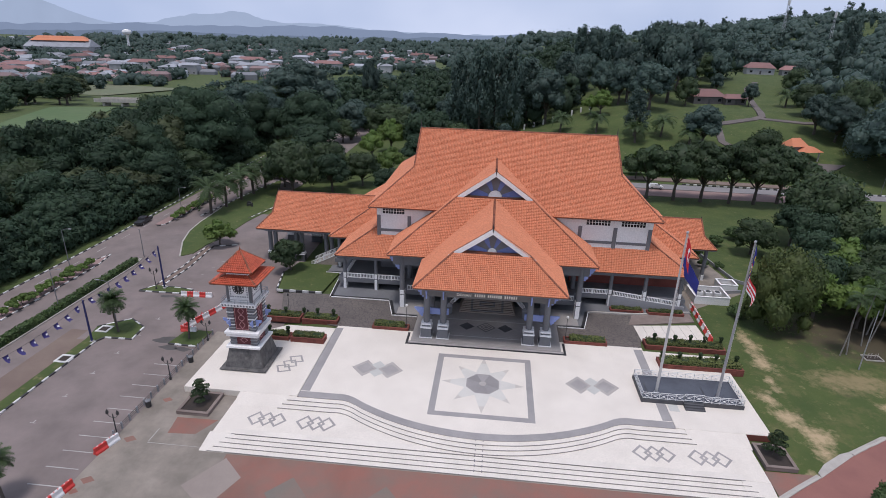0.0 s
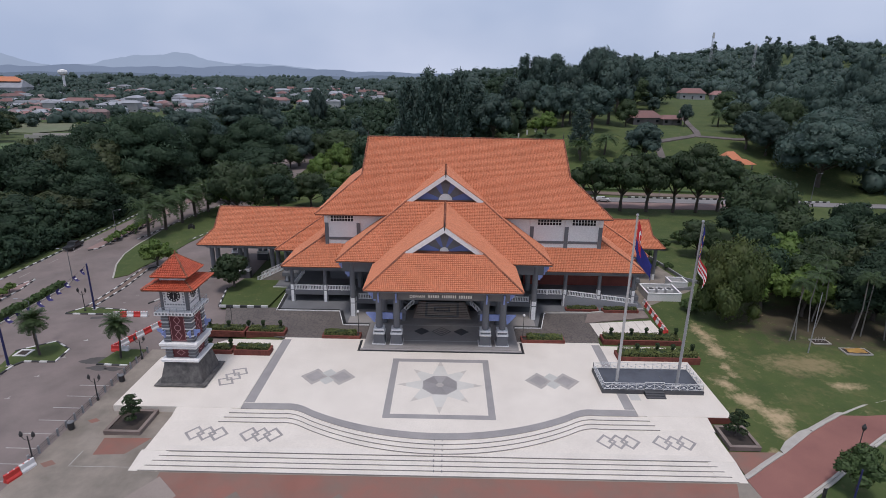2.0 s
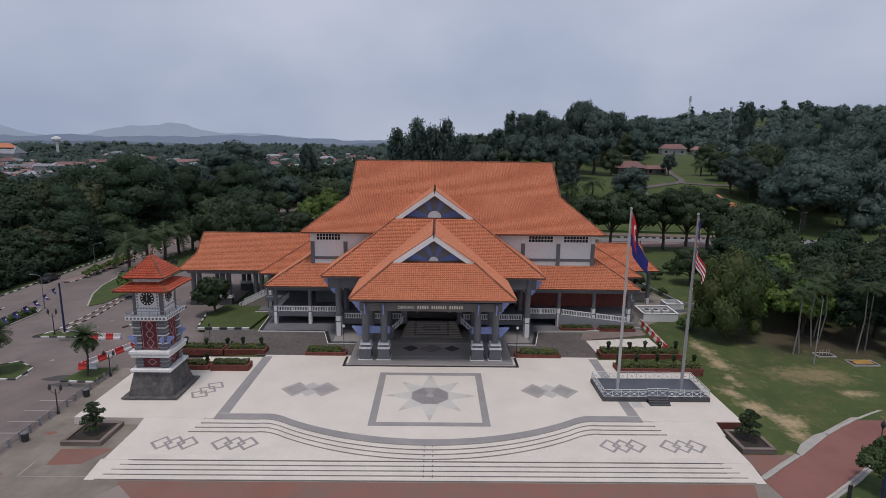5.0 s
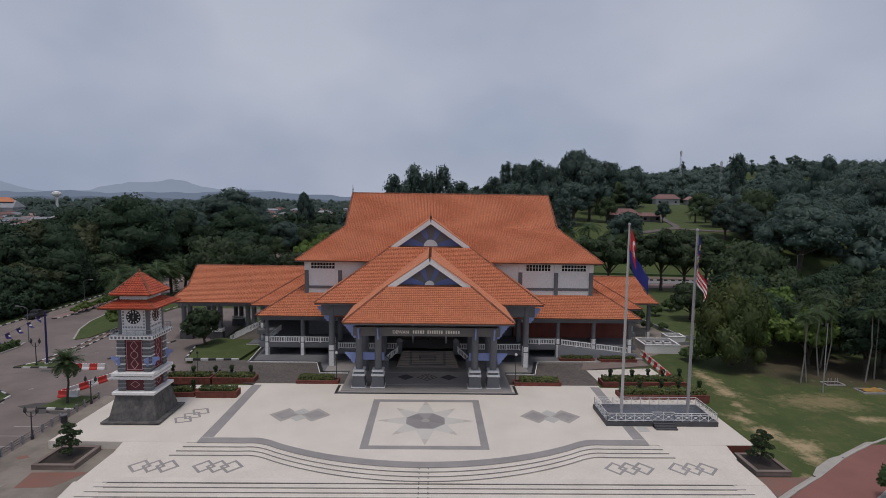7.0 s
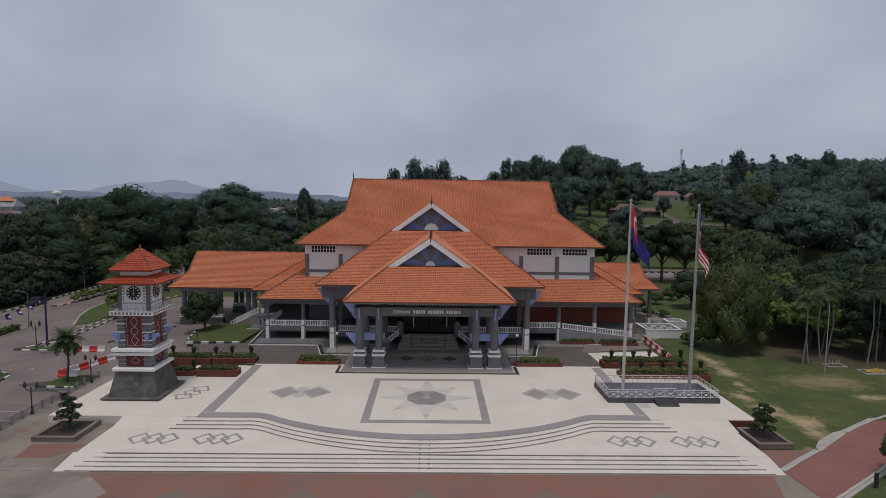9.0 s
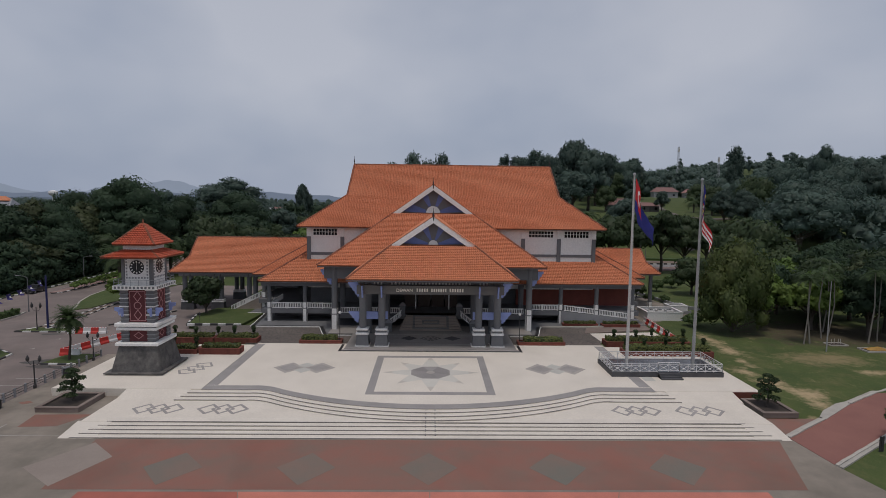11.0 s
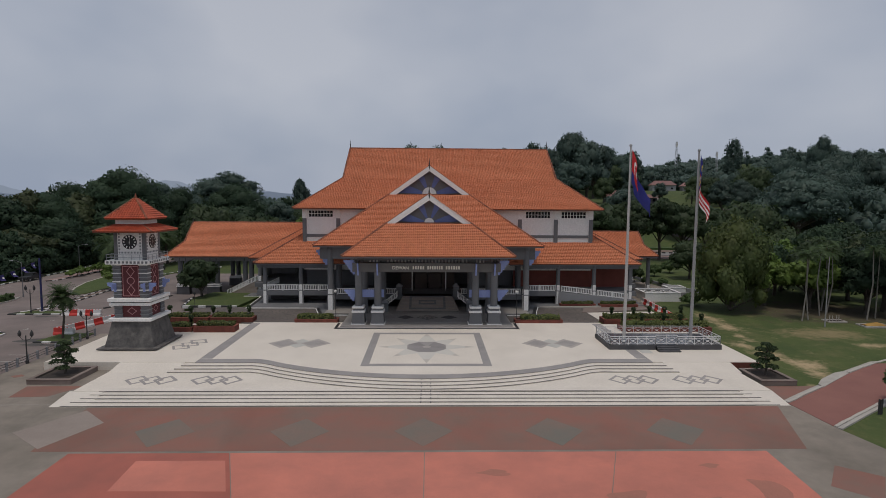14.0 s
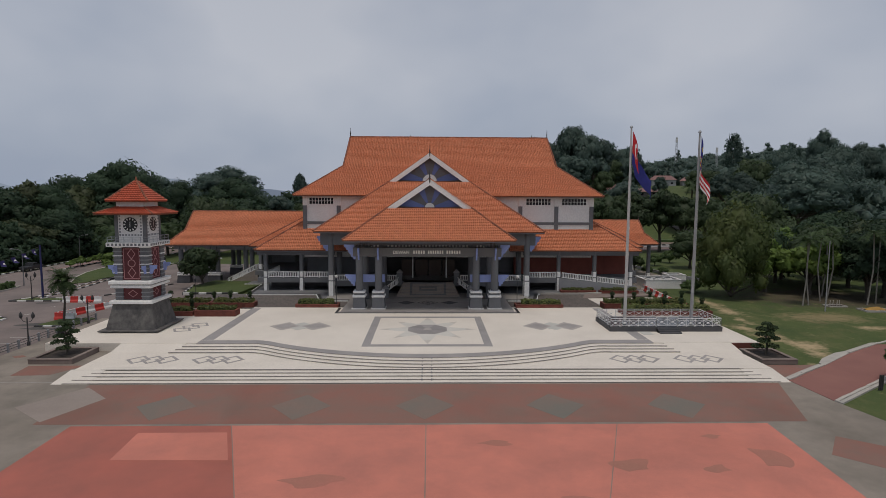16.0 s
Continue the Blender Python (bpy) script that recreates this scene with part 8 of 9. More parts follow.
# things on the east lawn
def lawn_pit(x, y, w, d, label):
    """A low concrete frame let into the lawn."""
    p = thing("lawn_pit", (x, y, ground_z(x, y)), label, "pit", "framed pits on the lawn")
    for a in ((-w, w, -d, -d + 0.15), (-w, w, d - 0.15, d), (-w, -w + 0.15, -d + 0.15, d - 0.15), (w - 0.15, w, -d + 0.15, d - 0.15)):
        part("edge", boxed(*a, -0.1, 0.16, bevel=0.02), M_KERB, p)
    part("soil", boxed(-w + 0.15, w - 0.15, -d + 0.15, d - 0.15, -0.1, 0.08), M_SOIL, p)


lawn_pit(57.0, 14.4, 1.3, 0.8, "low concrete frame with dark soil on the lawn")
lawn_pit(60.4, 11.5, 1.9, 1.0, "low concrete frame under a yellow cover on the lawn")
tarp = thing("cover", (60.6, 11.7, ground_z(60.6, 11.7) + 0.08), "crumpled yellow-orange plastic cover on a framed pit", "cover")
verts, faces = [], []
for j in range(9):
    for i in range(15):
        u, v = i / 7 - 1, j / 4 - 1
        verts.append((1.35 * u + 0.1 * math.sin(4 * v), 0.6 * v + 0.08 * math.sin(6 * u), 0.34 * max(0.0, 1 - u * u) * max(0.0, 1 - v * v) + 0.07 * abs(math.sin(5 * u + 3 * v)) * (1 - abs(v))))
        if i and j:
            k = j * 15 + i
            faces.append((k - 16, k - 15, k, k - 1))
data_ob("sheet", verts, faces, M_BENCH, tarp)
for k, x in enumerate((56.3, 56.8, 57.3, 57.7)):
    st = thing("stake", (x, 14.4 + 0.1 * (k % 2), ground_z(x, 14.4) + 0.05), "short pale stake in a framed pit", "stake", "stakes in the pit")
    part("shaft", lathe(bmesh.new(), 0, 0, [(0.05, 0), (0.05, 0.7), (0.03, 0.8)], 6), M_KERB, st)
post = thing("post", (53.1, 10.9, ground_z(53.1, 10.9)), "tall thin grey post on the lawn", "post")
part("shaft", lathe(bmesh.new(), 0, 0, [(0.09, 0), (0.07, 4), (0.05, 9.5)], 8), M_POLE, post)
lan = thing("lamp_post", (45.0, -11.0, LOW), "black iron lantern on a post by the footpath", "lamp post")
part("post", lathe(bmesh.new(), 0, 0, [(0.12, 0), (0.1, 0.4), (0.05, 0.5), (0.045, 2.9)], 8), M_IRON, lan)
part("lantern", lathe(bmesh.new(), 0, 0, [(0.08, 2.88), (0.2, 3.1), (0.24, 3.35), (0.1, 3.6), (0.02, 3.75)], 8), M_IRON, lan)
gate = thing("path_post", (36.85, -18.0, LOW), "short dark slatted post beside the footpath", "post")
for dx in (-0.13, 0.02, 0.14):
    part("slat", boxed(dx - 0.05, dx + 0.05, -0.04, 0.04, 0, 1.25 + 0.4 * abs(dx), bevel=0.01), M_IRON, gate)
part("band", boxed(-0.19, 0.2, 0.04, 0.07, 0.9, 0.98), M_IRON, gate)
mast = thing("banner_pole", (39.0, -18.9, LOW), "navy painted pole beside a garden tree", "pole")
part("shaft", lathe(bmesh.new(), 0, 0, [(0.1, 0), (0.085, 2), (0.07, 4.2), (0.02, 4.25)], 8), M_NAVY, mast)

# ---- pickup on the road ----
car = thing("pickup", (-82.3, 54.5, LOW + 0.02), "dark grey double-cab pickup on the road", "car")
car.rotation_euler = (0, 0, radians(92))


def car_body(parent, length, material, cabin=(0.28, 0.72), bed=True):
    h = length / 2
    prof = [(-h, 0.45), (-h, 1.0), (-h * 0.35 if bed else -h * 0.92, 1.05), (-h * 0.28 if bed else -h * 0.8, 1.68), (h * 0.22, 1.7), (h * 0.48, 1.12), (h * 0.95, 1.0), (h, 0.75), (h, 0.42)]
    bm = slab(prof, -0.85, 0.85)
    for v in bm.verts:
        x, z, y = v.co
        v.co = Vector((x, y * (0.86 if z > 1.3 else 1.0), z))
    bmesh.ops.recalc_face_normals(bm, faces=bm.faces)
    bmesh.ops.bevel(bm, geom=bm.edges[:], offset=0.05, segments=1, affect="EDGES")
    part("body", bm, material, parent)
    for s in (-1, 1):
        part("side_window", boxed(-h * 0.24, h * 0.3, s * 0.79 - 0.02, s * 0.79 + 0.02, 1.18, 1.58), M_GLASS_DK, parent)
        for wx in (-h * 0.62, h * 0.6):
            b = bmesh.new()
            tube(b, [(wx, s * 0.68, 0.36), (wx, s * 0.9, 0.36)], 0.36, 14)
            w = part("wheel", b, M_IRON, parent)
            b = bmesh.new()
            tube(b, [(wx, s * 0.88, 0.36), (wx, s * 0.915, 0.36)], 0.2, 10)
            part("rim", b, M_STEEL, w)
    wb = boxed(h * 0.26, h * 0.42, -0.66, 0.66, 1.26, 1.56)
    part("windscreen", wb, M_GLASS_DK, parent)


M_CAR_DARK = mat("dark_car_paint", (0.03, 0.032, 0.035), 0.3, (0.04, 0.04, 0.045), bump=0)
M_CAR_WHITE = mat("white_car_paint", (0.7, 0.7, 0.7), 0.3, (0.62, 0.62, 0.62), bump=0)
car_body(car, 5.2, M_CAR_DARK)
car2 = thing("parked_car", (106, 115.5, ground_z(106, 115.5) + 0.25), "white estate car on the road behind the lawn", "car")
car_body(car2, 4.6, M_CAR_WHITE, bed=False)
car2.rotation_euler = (0, 0, radians(4))
car3 = thing("parked_car", (50, 112.0, LOW + 0.06), "white car in the parking strip behind the lawn", "car")
car_body(car3, 4.3, M_CAR_WHITE, bed=False)
for k, (x, y) in enumerate(((-64.4, 73.0), (-63.6, 71.2))):
    bike = thing("motorcycle", (x, y, LOW + 0.14), "small dark motorcycle parked on the grass", "motorcycle", "parked motorcycles")
    for s in (-0.6, 0.6):
        b = bmesh.new()
        tube(b, [(s, -0.05, 0.3), (s, 0.05, 0.3)], 0.3, 12)
        part("wheel", b, M_IRON, bike)
    part("frame", taper(bmesh.new(), 0, 0, 0.3, 0.8, 0.5, 0.35, 0.1, 0.12), M_IRON, bike)
    part("seat", boxed(-0.6, 0.1, -0.12, 0.12, 0.75, 0.85, bevel=0.02), M_IRON, bike)
    b = bmesh.new()
    tube(b, [(0.45, -0.35, 1.0), (0.5, 0, 0.95), (0.45, 0.35, 1.0)], 0.025, 6)
    part("handlebar", b, M_STEEL, bike)

# ---- road and parking behind the east lawn ----
tagged(mesh_ob("parking_strip", slab([(28, 103.6), (88, 103.2), (90, 111.5), (28, 112)], LOW - 0.3, LOW + 0.03), M_PINK_PAVE), "pinkish paved parking strip behind the lawn", "pavement", kind="structure")


def draped_strip(name, pts, width, material, label, category, lift=0.08):
    line = []
    for (x0, y0), (x1, y1) in zip(pts, pts[1:]):
        n = max(1, int(math.hypot(x1 - x0, y1 - y0) / 4))
        line += [(x0 + (x1 - x0) * i / n, y0 + (y1 - y0) * i / n) for i in range(n)]
    line.append(pts[-1])
    verts, faces = [], []
    for i, (x, y) in enumerate(line):
        a, b = line[max(0, i - 1)], line[min(len(line) - 1, i + 1)]
        d = Vector((b[0] - a[0], b[1] - a[1])).normalized()
        for s in (-0.5, 0.5):
            px, py = x - d.y * width * s, y + d.x * width * s
            z = ground_z(px, py)
            verts += [(px, py, z + lift), (px, py, z - 0.3)]
        if i:
            k = 4 * i
            faces += [(k - 4, k, k + 2, k - 2), (k - 4, k - 3, k + 1, k), (k - 2, k + 2, k + 3, k - 1)]
    return tagged(data_ob(name, verts, faces, material), label, category, kind="structure")


draped_strip("road_east", [(-20, 118), (28, 115.5), (90, 114), (150, 112), (230, 104)], 5.5, M_ROADFAR, "grey lane behind the row of trees", "road", 0.2)
striped_kerb([(60, 118.6), (90, 117.4), (125, 116.0)], base=LOW + 0.35)
draped_strip("road_far", [(-67, 286), (-74, 320), (-82, 350), (-94, 440), (-96, 535), (-74, 610), (-40, 700)], 12, M_PINK_PAVE, "pale road climbing between far trees", "road", 0.5)
draped_strip("hedge_line", [(20, 128), (60, 126), (110, 123)], 1.0, M_LEAF_MID, "clipped hedge line on the slope", "hedge", 0.7)
draped_strip("path_hill", [(95, 137), (84, 156), (86.7, 172), (104, 180), (108.7, 184), (116, 208), (125, 240), (132, 262), (145, 284)], 2.8, M_ASPHALT, "narrow lane climbing the slope", "road", 0.25)
draped_strip("path_hill", [(106, 181), (122.7, 177), (150, 180)], 2.4, M_ASPHALT, "narrow lane across the slope", "road", 0.25)
draped_strip("bank", [(22, 124), (60, 122), (100, 120)], 3.0, M_VERGE, "bare earth bank below the slope", "bank", 0.3)

# ---- houses, woods, town and hills in the distance ----
# house wall and red roof tones muted to carry distance haze
M_HOUSE_WALL = mat("pale_house_wall", (0.42, 0.42, 0.43), 0.85, (0.34, 0.34, 0.35), scale=0.4, obj=0.15)
M_HOUSE_ROOF = mat("red_house_roof", (0.24, 0.125, 0.112), 0.85, (0.19, 0.11, 0.105), scale=0.4, obj=0.3)
M_OLD_WALL = mat("weathered_house_wall", (0.17, 0.155, 0.15), 0.9, (0.11, 0.10, 0.10), scale=0.6, stain=0.3)
M_HOUSE_ROOF2 = mat("grey_sheet_roof", (0.32, 0.33, 0.36), 0.7, (0.24, 0.245, 0.265), scale=0.4, obj=0.25)


def house(name, w, d, h, rise, roof_mat, label, hip=0.25, windows=3, group="", wall=None):
    """A low house: walls, pitched roof with eaves, door and windows."""
    t = thing(name, (0, 0, 0), label, "house", group)
    part("wall", boxed(-w / 2, w / 2, -d / 2, d / 2, -1.5, h), wall or M_HOUSE_WALL, t)
    o = 0.7
    bm = bmesh.new()
    e = [bm.verts.new(p) for p in ((-w / 2 - o, -d / 2 - o, h - 0.2), (w / 2 + o, -d / 2 - o, h - 0.2), (w / 2 + o, d / 2 + o, h - 0.2), (-w / 2 - o, d / 2 + o, h - 0.2))]
    r = [bm.verts.new((-w / 2 - o + hip * w, 0, h + rise)), bm.verts.new((w / 2 + o - hip * w, 0, h + rise))]
    for f in ((e[0], e[1], r[1], r[0]), (e[2], e[3], r[0], r[1]), (e[1], e[2], r[1]), (e[3], e[0], r[0]), (e[3], e[2], e[1], e[0])):
        bm.faces.new(f)
    part("roof", bm, roof_mat, t)
    for k in range(windows):
        x = -w / 2 + w * (k + 0.5) / windows
        if k == windows // 2:
            part("door", boxed(x - 0.5, x + 0.5, -d / 2 - 0.06, -d / 2 + 0.02, 0, min(2.1, h - 0.4)), M_DARK, t)
        else:
            part("window", boxed(x - 0.7, x + 0.7, -d / 2 - 0.05, -d / 2 + 0.02, 1.0, 2.2), M_GLASS_DK, t)
    return t


def put(ob, x, y, turn, s=1.0, z=None):
    ob.matrix_basis = pose(x, y, ground_z(x, y) if z is None else z, 0, 0, turn) @ Matrix.Diagonal((s, s, s, 1))


g = house("gatehouse", 9, 7, 6.4, 3.6, M_TILE, "small gatehouse with a bright orange tiled roof", 0.3, wall=M_OLD_WALL)
put(g, 105, 146, 20, 0.7)
part("lower_roof", taper(bmesh.new(), 4.5, -3.5, 3.9, 6.3, 6.4, 2.2, 4.6, 1.4), M_TILE, g, "lower orange tiled roof")
for x, y in ((0.2, -7.2), (9.0, -7.2)):
    part("column", boxed(x - 0.25, x + 0.25, y - 0.25, y + 0.25, -1.5, 4.0), M_KERB, g)
tagged(mesh_ob("gate_yard", slab([(99, 135), (111, 133), (121, 141), (104, 142)], LOW, lambda x, y: ground_z(x, y) + 0.35), M_ASPHALT), "dark asphalt yard before the gatehouse", "pavement", kind="structure")
g = house("house", 15, 8, 3.4, 3.0, M_HOUSE_ROOF, "old house with a red tiled roof on the slope", wall=M_OLD_WALL)
put(g, 97, 220, 10)
g = house("house", 10, 7, 3.0, 1.6, M_HOUSE_ROOF, "low outbuilding with a red roof on the slope", wall=M_OLD_WALL)
put(g, 109, 219, 10)
g = house("house", 16, 9, 4.0, 3.0, M_HOUSE_ROOF, "white house with a red roof on the hill", 0.2)
put(g, 163, 326, -8)
g = house("house", 12, 7, 3.4, 2.4, M_HOUSE_ROOF, "white house with a red roof on the hill", 0.2)
put(g, 181, 322, -8)
g = house("house", 12, 10, 6.0, 6.0, M_HOUSE_ROOF2, "tall grey roofed building among trees", 0.1)
put(g, 42, 300, 30)
g = house("house", 22, 10, 5, 4, M_HOUSE_ROOF, "red roofed house beside the far road", 0.15)
put(g, -82, 420, 35)
g = house("house", 16, 9, 4, 3.5, M_HOUSE_ROOF, "red roofed house beside the far road", 0.15)
put(g, -112, 430, 30)
g = house("school_block", 40, 12, 8, 3, M_HOUSE_ROOF, "long white block with a red roof far off", 0.1, 9)
put(g, -6, 760, 5)
posts = thing("white_post_fence", (0, 0, 0), "row of white concrete posts on the slope", "fence")
for k in range(9):
    x, y = 12 + 4.2 * k, 198 + 2.0 * max(0, k - 4)
    z = ground_z(x, y)
    part("post", boxed(x - 0.35, x + 0.35, y - 0.3, y + 0.3, z - 0.5, z + 2.3, bevel=0.04), M_KERB_WHITE, posts)

# masts on the hill
for x, y, h in ((276, 560, 46), (322, 560, 30)):
    m = thing("radio_mast", (x, y, ground_z(x, y)), "thin steel lattice mast on the hill", "mast", "masts on the hill")
    b = bmesh.new()
    for a in range(3):
        c, s = math.cos(2.1 * a), math.sin(2.1 * a)
        tube(b, [(2.2 * c, 2.2 * s, 0), (0.7 * c, 0.7 * s, h)], 0.14, 4)
    for k in range(12):
        z0, z1 = h * k / 12, h * (k + 1) / 12
        r0, r1 = 2.2 - 1.5 * k / 12, 2.2 - 1.5 * (k + 1) / 12
        for a in range(3):
            tube(b, [(r0 * math.cos(2.1 * a), r0 * math.sin(2.1 * a), z0), (r1 * math.cos(2.1 * (a + 1)), r1 * math.sin(2.1 * (a + 1)), z1)], 0.09, 4)
    part("lattice", b, M_STEEL, m)
    part("aerial", boxed(-0.9, 0.9, -0.9, 0.9, h - 6, h - 1), M_KERB_WHITE, m)


def wood(name, spots, material, label, seed, leaves=110, leaf=1.0):
    """Woodland too far off to part: rounded masses with leaves, all in one."""
    r = random.Random(seed)
    verts, faces, normals = [], [], []
    for x, y, h, w in spots:
        z = ground_z(x, y)
        lobes = []
        for k in range(r.randint(6, 9)):
            a, q = r.uniform(0, 6.28), w * r.uniform(0.1, 0.8)
            s = w * r.uniform(0.26, 0.5)
            lobes.append((x + q * math.cos(a), y + q * math.sin(a), z + h - s * 0.8 - r.uniform(0, 0.42) * h, s, s, s * r.uniform(0.75, 1.2)))
        lobes.append((x, y, z + h * 0.35, w * 0.75, w * 0.75, h * 0.4))
        lv, lf, ln = lobe_leaves(r, lobes, leaves, leaf, shell=(0.82, 1.14))
        k = len(verts)
        verts += lv
        normals += ln
        faces += [tuple(k + i for i in f) for f in lf]
        add_cores(verts, faces, normals, lobes, 0.76, x)
    tagged(data_ob(name, verts, faces, material, kind="stuff", normals=normals), label, "woodland", kind="stuff")


r = random.Random(404)
spots = []
for _ in range(9000):
    az, d = radians(r.uniform(4, 47)), 60 + 1300 * r.random() ** 1.5
    x, y = d * math.sin(az), d * math.cos(az) - 66
    if len(spots) > 1150 or x < 84 or y < 66 or (d < 560 and not seen(x, y)):
        continue
    if y < 128 and x < 150 - 0.1 * y:
        continue
    if 128 <= y < 270 and x < 92 + 0.24 * y:
        continue
    if 270 <= y < 340 and x < 194:
        continue
    if any(abs(x - a) < 13 and -26 < y - b < 9 for a, b in ((163, 326), (181, 322), (98, 219), (131, 133))):
        continue
    k = 1 + d / 900
    if any((x - a) ** 2 + (y - b) ** 2 < 80 * k ** 2.6 for a, b, *_ in spots):
        continue
    tall = r.random() < 0.12
    spots.append((x, y, r.uniform(10, 16) * (1.5 if tall else 1), r.uniform(5.5, 8.5) * (0.8 if tall else k)))
wood("east_wood", spots, M_LEAF_HAZE, "dense dark woodland on the east hill", 5, 210, 1.05)
spots = []
for _ in range(3000):
    x, y = r.uniform(-75, 130), r.uniform(200, 520)
    if len(spots) > 300:
        break
    if (40 < x < 130 and y < 290) or (x > 130):
        continue
    if -100 < x + 0.0 * y < -66 + 0.0 * y and y > 300 and x < -70:
        continue
    if any((x - a) ** 2 + (y - b) ** 2 < 110 for a, b, *_ in spots):
        continue
    spots.append((x, y, r.uniform(11, 20), r.uniform(5.5, 8.5)))
wood("north_wood", spots, M_LEAF_WOOD, "mixed woodland behind the hall", 6, 200, 1.05)
spots = []
for _ in range(3000):
    x, y = r.uniform(-300, -40), r.uniform(200, 430)
    if len(spots) > 330:
        break
    if x < wood_edge(y) or y < 205 + 1.75 * (-96 - x) or abs(x + np.interp(y, (300, 350, 440), (66, 82, 96))) < 13:
        continue
    if any((x - a) ** 2 + (y - b) ** 2 < 80 for a, b, *_ in spots):
        continue
    spots.append((x, y, r.uniform(10, 17), r.uniform(5, 8)))
for _ in range(110):
    x, y = r.uniform(-430, -296), r.uniform(250, 400)
    if x < -0.55 * y - 160 and not (-445 < x < -300 and y > 365):
        spots.append((x, y, r.uniform(9, 15), r.uniform(5, 8)))
wood("west_wood", spots, M_LEAF_WOOD, "dense dark woodland beyond the road", 7, 190, 0.95)
spots = []
for _ in range(4000):
    x, y = r.uniform(-1500, 500), r.uniform(430, 2300)
    if len(spots) > 430:
        break
    if not seen(x, y):
        continue
    k = 1 + (y - 430) / 900
    spots.append((x, y, r.uniform(9, 15) * k, r.uniform(9, 20) * k))
for _ in range(320):
    az, d = r.uniform(-0.92, -0.1), r.uniform(640, 1700)
    spots.append((d * math.sin(az), d * math.cos(az) - 60, r.uniform(8, 13) * d / 900, r.uniform(6, 12) * d / 900))
wood("plain_wood", spots, M_LEAF_HAZE, "scattered trees on the far plain", 8, 70, 2.2)

spots = []
for k in range(120):
    y = 2 + 1.25 * k
    x = -87.6 - 2.2 * smooth_step(y, 60, 150) + r.uniform(-1.0, 0.4)
    spots.append((x, y, r.uniform(3.5, 6.5), r.uniform(2.2, 3.2)))
    spots.append((x - 4.5, y + 0.6, r.uniform(6.5, 10), r.uniform(3.0, 4.2)))
wood("undergrowth", spots, M_LEAF_WOOD, "tangled undergrowth at the edge of the wood", 15, 420, 0.4)

# meadow, river bank and bridge to the west
M_MEADOW = mat("green_meadow", (0.075, 0.125, 0.045), 1.0, (0.095, 0.135, 0.055), scale=0.06, grain=4)
M_FIELD = mat("dry_field_grass", (0.125, 0.15, 0.08), 1.0, (0.15, 0.15, 0.09), scale=0.06, grain=4)
M_EARTH = mat("brown_earth", (0.28, 0.19, 0.12), 1.0, (0.22, 0.155, 0.10), scale=0.1, grain=4)
draped_strip("meadow", [(-234, 178), (-252, 225), (-266, 262), (-282, 300)], 40, M_MEADOW, "bright green meadow by the river", "meadow", 0.5)
draped_strip("meadow", [(-430, 470), (-380, 458), (-330, 450)], 110, M_FIELD, "open grassy field beyond the bridge", "meadow", 0.5)
draped_strip("river_bank", [(-214, 150), (-221, 180), (-220, 200), (-229, 242), (-236, 292), (-246, 312)], 7, M_EARTH, "bare brown river bank", "bank", 0.8)
bridge = thing("bridge", (-259, 319, -11.5), "flat concrete road bridge over the river", "bridge")
bridge.rotation_euler = (0, 0, radians(6))
part("deck", boxed(-25, 25, -5, 5, 2.6, 4.0), M_KERB, bridge)
for k in range(4):
    part("pier", boxed(-20 + 13 * k, -18.5 + 13 * k, -4, 4, -3, 2.6), M_KERB, bridge)
for s in (-4.8, 4.8):
    part("parapet", boxed(-25, 25, s - 0.2, s + 0.2, 4.0, 5.1), M_KERB, bridge)

# town
kinds = [house("town_house", 16, 11, 5, 3, M_HOUSE_ROOF, "low town house with a red-brown roof", 0.2, 3, "houses of the town"),
         house("town_house", 22, 12, 5, 2.5, M_HOUSE_ROOF2, "low town building with a pale sheet roof", 0.1, 3, "houses of the town"),
         house("town_house", 30, 12, 7, 3, M_HOUSE_ROOF, "terrace of town houses with a red roof", 0.1, 5, "houses of the town"),
         house("town_house", 18, 14, 9, 2, M_HOUSE_ROOF2, "pale two-storey town building", 0.15, 3, "houses of the town")]
first = [True] * 4
places = []
for _ in range(4000):
    if len(places) >= 180:
        break
    az, d = r.uniform(-0.92, -0.12), r.uniform(740, 1600)
    x, y = d * math.sin(az), d * math.cos(az) - 60
    if d < 900 and az > -0.5:
        continue
    places.append((x, y))
for i, (x, y) in enumerate(places):
    k = r.randrange(4)
    turn = r.choice((0, 8, 90, 98, -20)) + r.uniform(-5, 5)
    s = r.uniform(0.8, 1.25) * (1 + max(0, y - 500) / 2200)
    m = pose(x, y, ground_z(x, y), 0, 0, turn) @ Matrix.Diagonal((s, s, s, 1))
    if first[k]:
        first[k] = False
        kinds[k]["keep"] = i
        places[i] = (x, y, m)
        continue
    copy_thing(kinds[k], m)
for k in range(4):
    x, y, m = places[kinds[k]["keep"]]
    kinds[k].matrix_basis = m
    del kinds[k]["keep"]


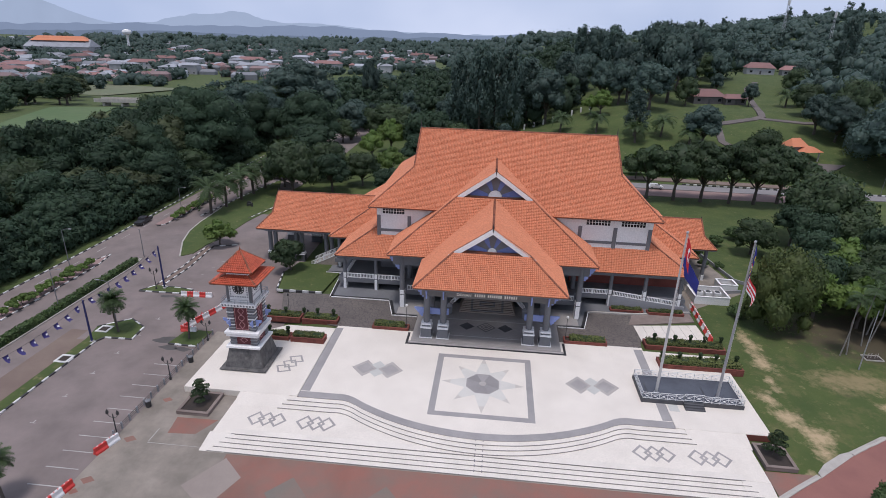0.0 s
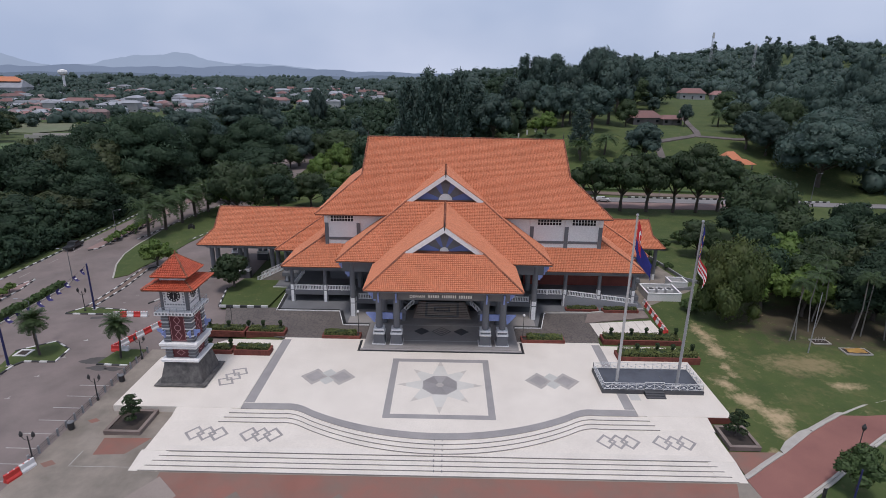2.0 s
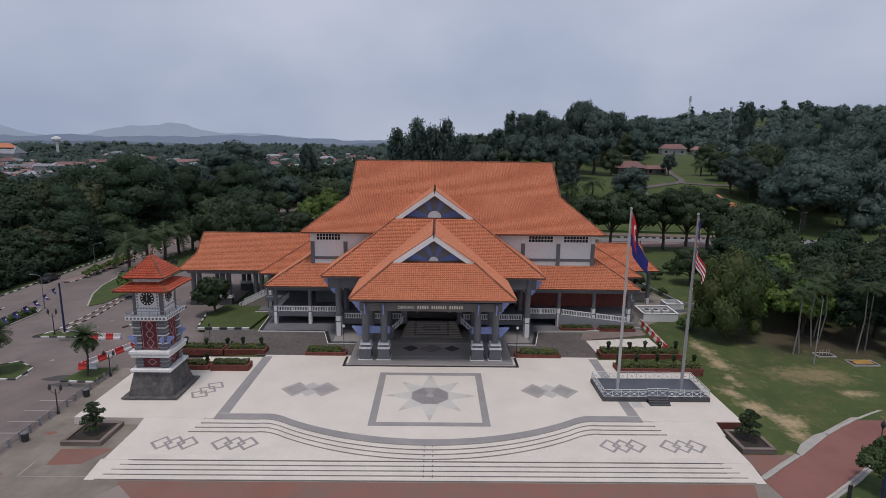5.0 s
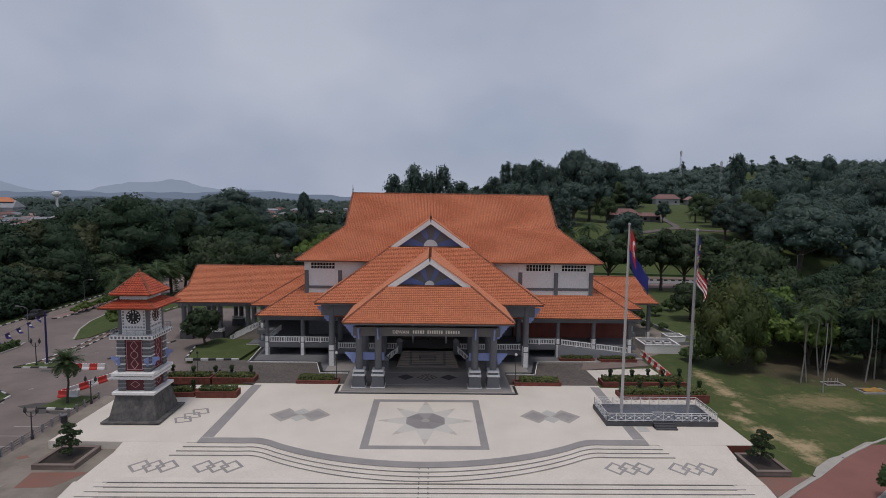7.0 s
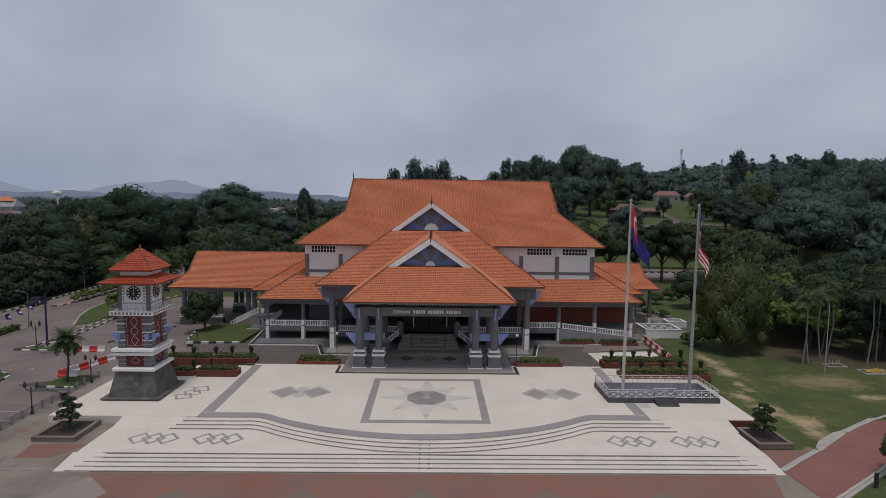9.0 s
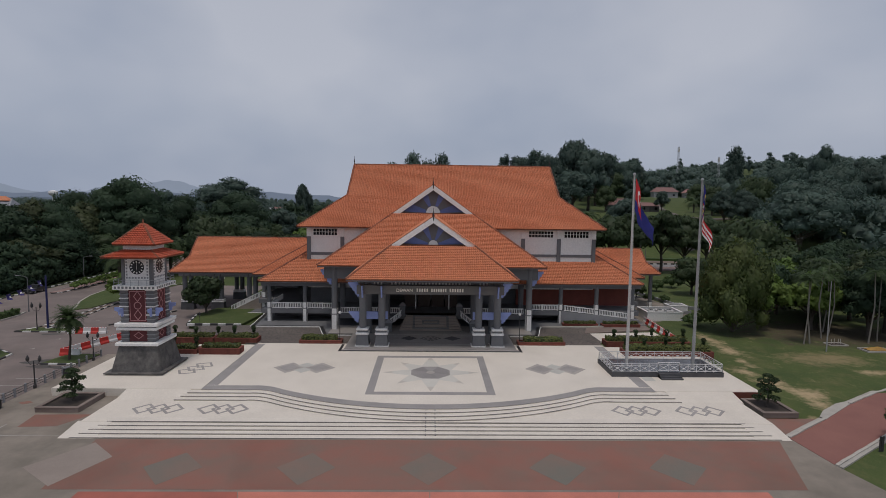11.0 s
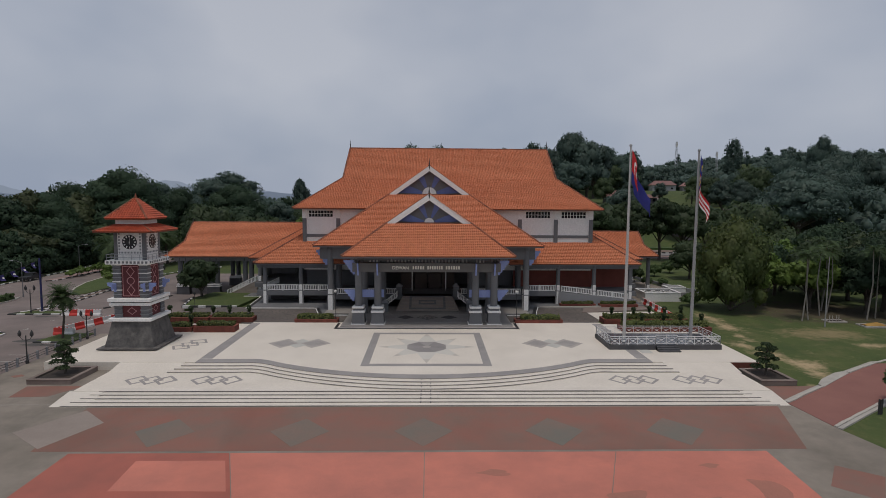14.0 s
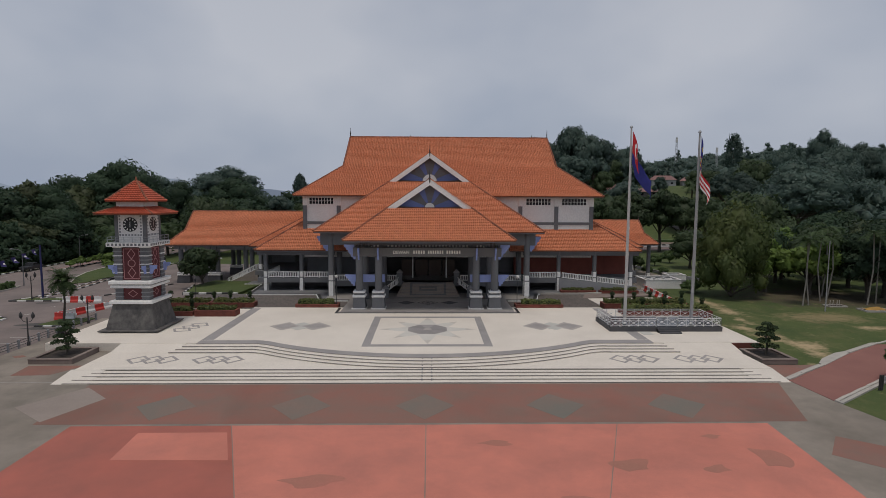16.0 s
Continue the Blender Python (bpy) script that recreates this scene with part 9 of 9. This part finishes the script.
def town_blocks(name, n, material, label, seed):
    """Houses too far off to part, all in one."""
    q = random.Random(seed)
    verts, faces = [], []
    for _ in range(n):
        az, d = q.uniform(-0.95, -0.03), 760 + 1900 * q.random() ** 1.3
        if az > -0.3 and d < 1000:
            continue
        if -0.75 < az < -0.52 and d < 760:
            continue
        x, y = d * math.sin(az), d * math.cos(az) - 60
        w, b, h, c = q.uniform(8, 24), q.uniform(6, 9), q.uniform(4, 8), q.choice((0.1, 1.5, 0.3))
        k, z = len(verts), ground_z(x, y)
        for dx, dy, dz in ((-w, -b, -2), (w, -b, -2), (w, b, -2), (-w, b, -2), (-w, -b, h), (w, -b, h), (w, b, h), (-w, b, h), (-w * 0.8, 0, h + 3), (w * 0.8, 0, h + 3)):
            u, v = dx / 1.6, dy / 1.2
            verts.append((x + u * math.cos(c) - v * math.sin(c), y + u * math.sin(c) + v * math.cos(c), z + dz))
        faces += [tuple(k + i for i in f) for f in ((0, 1, 5, 4), (1, 2, 6, 5), (2, 3, 7, 6), (3, 0, 4, 7), (4, 5, 9, 8), (6, 7, 8, 9), (5, 6, 9), (7, 4, 8))]
    tagged(data_ob(name, verts, faces, material, kind="stuff"), label, "houses", kind="stuff")


# town colours greyed and blued, with the distance haze painted in
M_TOWN_PALE = mat("haze_pale_town_walls", (0.30, 0.315, 0.34), 0.85, (0.24, 0.25, 0.27), scale=0.05, island=0.5, bump=0)
M_TOWN_RED = mat("haze_red_town_roofs", (0.23, 0.16, 0.155), 0.85, (0.20, 0.14, 0.135), scale=0.05, island=0.4, bump=0)
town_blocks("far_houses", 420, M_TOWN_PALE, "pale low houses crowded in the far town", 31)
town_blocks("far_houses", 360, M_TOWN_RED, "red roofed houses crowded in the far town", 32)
g = house("market_hall", 62, 26, 9, 7, M_HOUSE_ROOF2, "long hall with a pale roof and an orange ridge", 0.05, 7)
put(g, -862, 1020, 12, 1.9)
part("ridge_roof", taper(bmesh.new(), 0, 0, 14.5, 19.0, 28, 22, 6, 1), M_TILE, g, "orange upper roof")
tank = thing("water_tower", (-834, 1185, -19), "white round water tower far off", "water tower")
part("tank", lathe(bmesh.new(), 0, 0, [(4, 38), (8.5, 41), (9.5, 44.5), (8.5, 48), (2, 50)], 18), M_WHITE, tank)
part("stem", lathe(bmesh.new(), 0, 0, [(2.6, 0), (2.4, 39)], 12), M_WHITE, tank)

# hazy hills far behind everything: the haze is painted as a flat blue glow
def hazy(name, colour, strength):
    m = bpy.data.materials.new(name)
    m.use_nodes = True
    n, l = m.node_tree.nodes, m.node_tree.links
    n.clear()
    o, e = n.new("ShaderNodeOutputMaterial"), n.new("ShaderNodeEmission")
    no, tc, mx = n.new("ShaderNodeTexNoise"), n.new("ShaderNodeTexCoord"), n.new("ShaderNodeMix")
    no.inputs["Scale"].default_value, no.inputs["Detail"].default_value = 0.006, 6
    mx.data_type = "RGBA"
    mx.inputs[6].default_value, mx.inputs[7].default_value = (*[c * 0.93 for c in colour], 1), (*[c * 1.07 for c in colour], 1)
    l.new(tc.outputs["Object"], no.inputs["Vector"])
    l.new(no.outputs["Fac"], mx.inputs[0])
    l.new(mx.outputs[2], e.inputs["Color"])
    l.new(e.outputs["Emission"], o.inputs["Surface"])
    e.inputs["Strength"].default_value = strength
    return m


def ridge(y, base, peaks, rough, material, seed, label):
    """A long range: peaks of (x, height, half width)."""
    xs = np.linspace(-0.98 * y, 0.98 * y, 260)
    verts, faces = [], []
    for i, x in enumerate(xs):
        h = base + sum(a * math.exp(-((x - c) / w) ** 2) for c, a, w in peaks)
        h += rough * noise.fractal(Vector((x * 0.004, seed, 0)), 1.0, 2.0, 5)
        verts += [(x, y, -60), (x, y, h), (x, y + 300, -60)]
        if i:
            k = 3 * i
            faces += [(k - 3, k, k + 1, k - 2), (k - 2, k + 1, k + 2, k - 1)]
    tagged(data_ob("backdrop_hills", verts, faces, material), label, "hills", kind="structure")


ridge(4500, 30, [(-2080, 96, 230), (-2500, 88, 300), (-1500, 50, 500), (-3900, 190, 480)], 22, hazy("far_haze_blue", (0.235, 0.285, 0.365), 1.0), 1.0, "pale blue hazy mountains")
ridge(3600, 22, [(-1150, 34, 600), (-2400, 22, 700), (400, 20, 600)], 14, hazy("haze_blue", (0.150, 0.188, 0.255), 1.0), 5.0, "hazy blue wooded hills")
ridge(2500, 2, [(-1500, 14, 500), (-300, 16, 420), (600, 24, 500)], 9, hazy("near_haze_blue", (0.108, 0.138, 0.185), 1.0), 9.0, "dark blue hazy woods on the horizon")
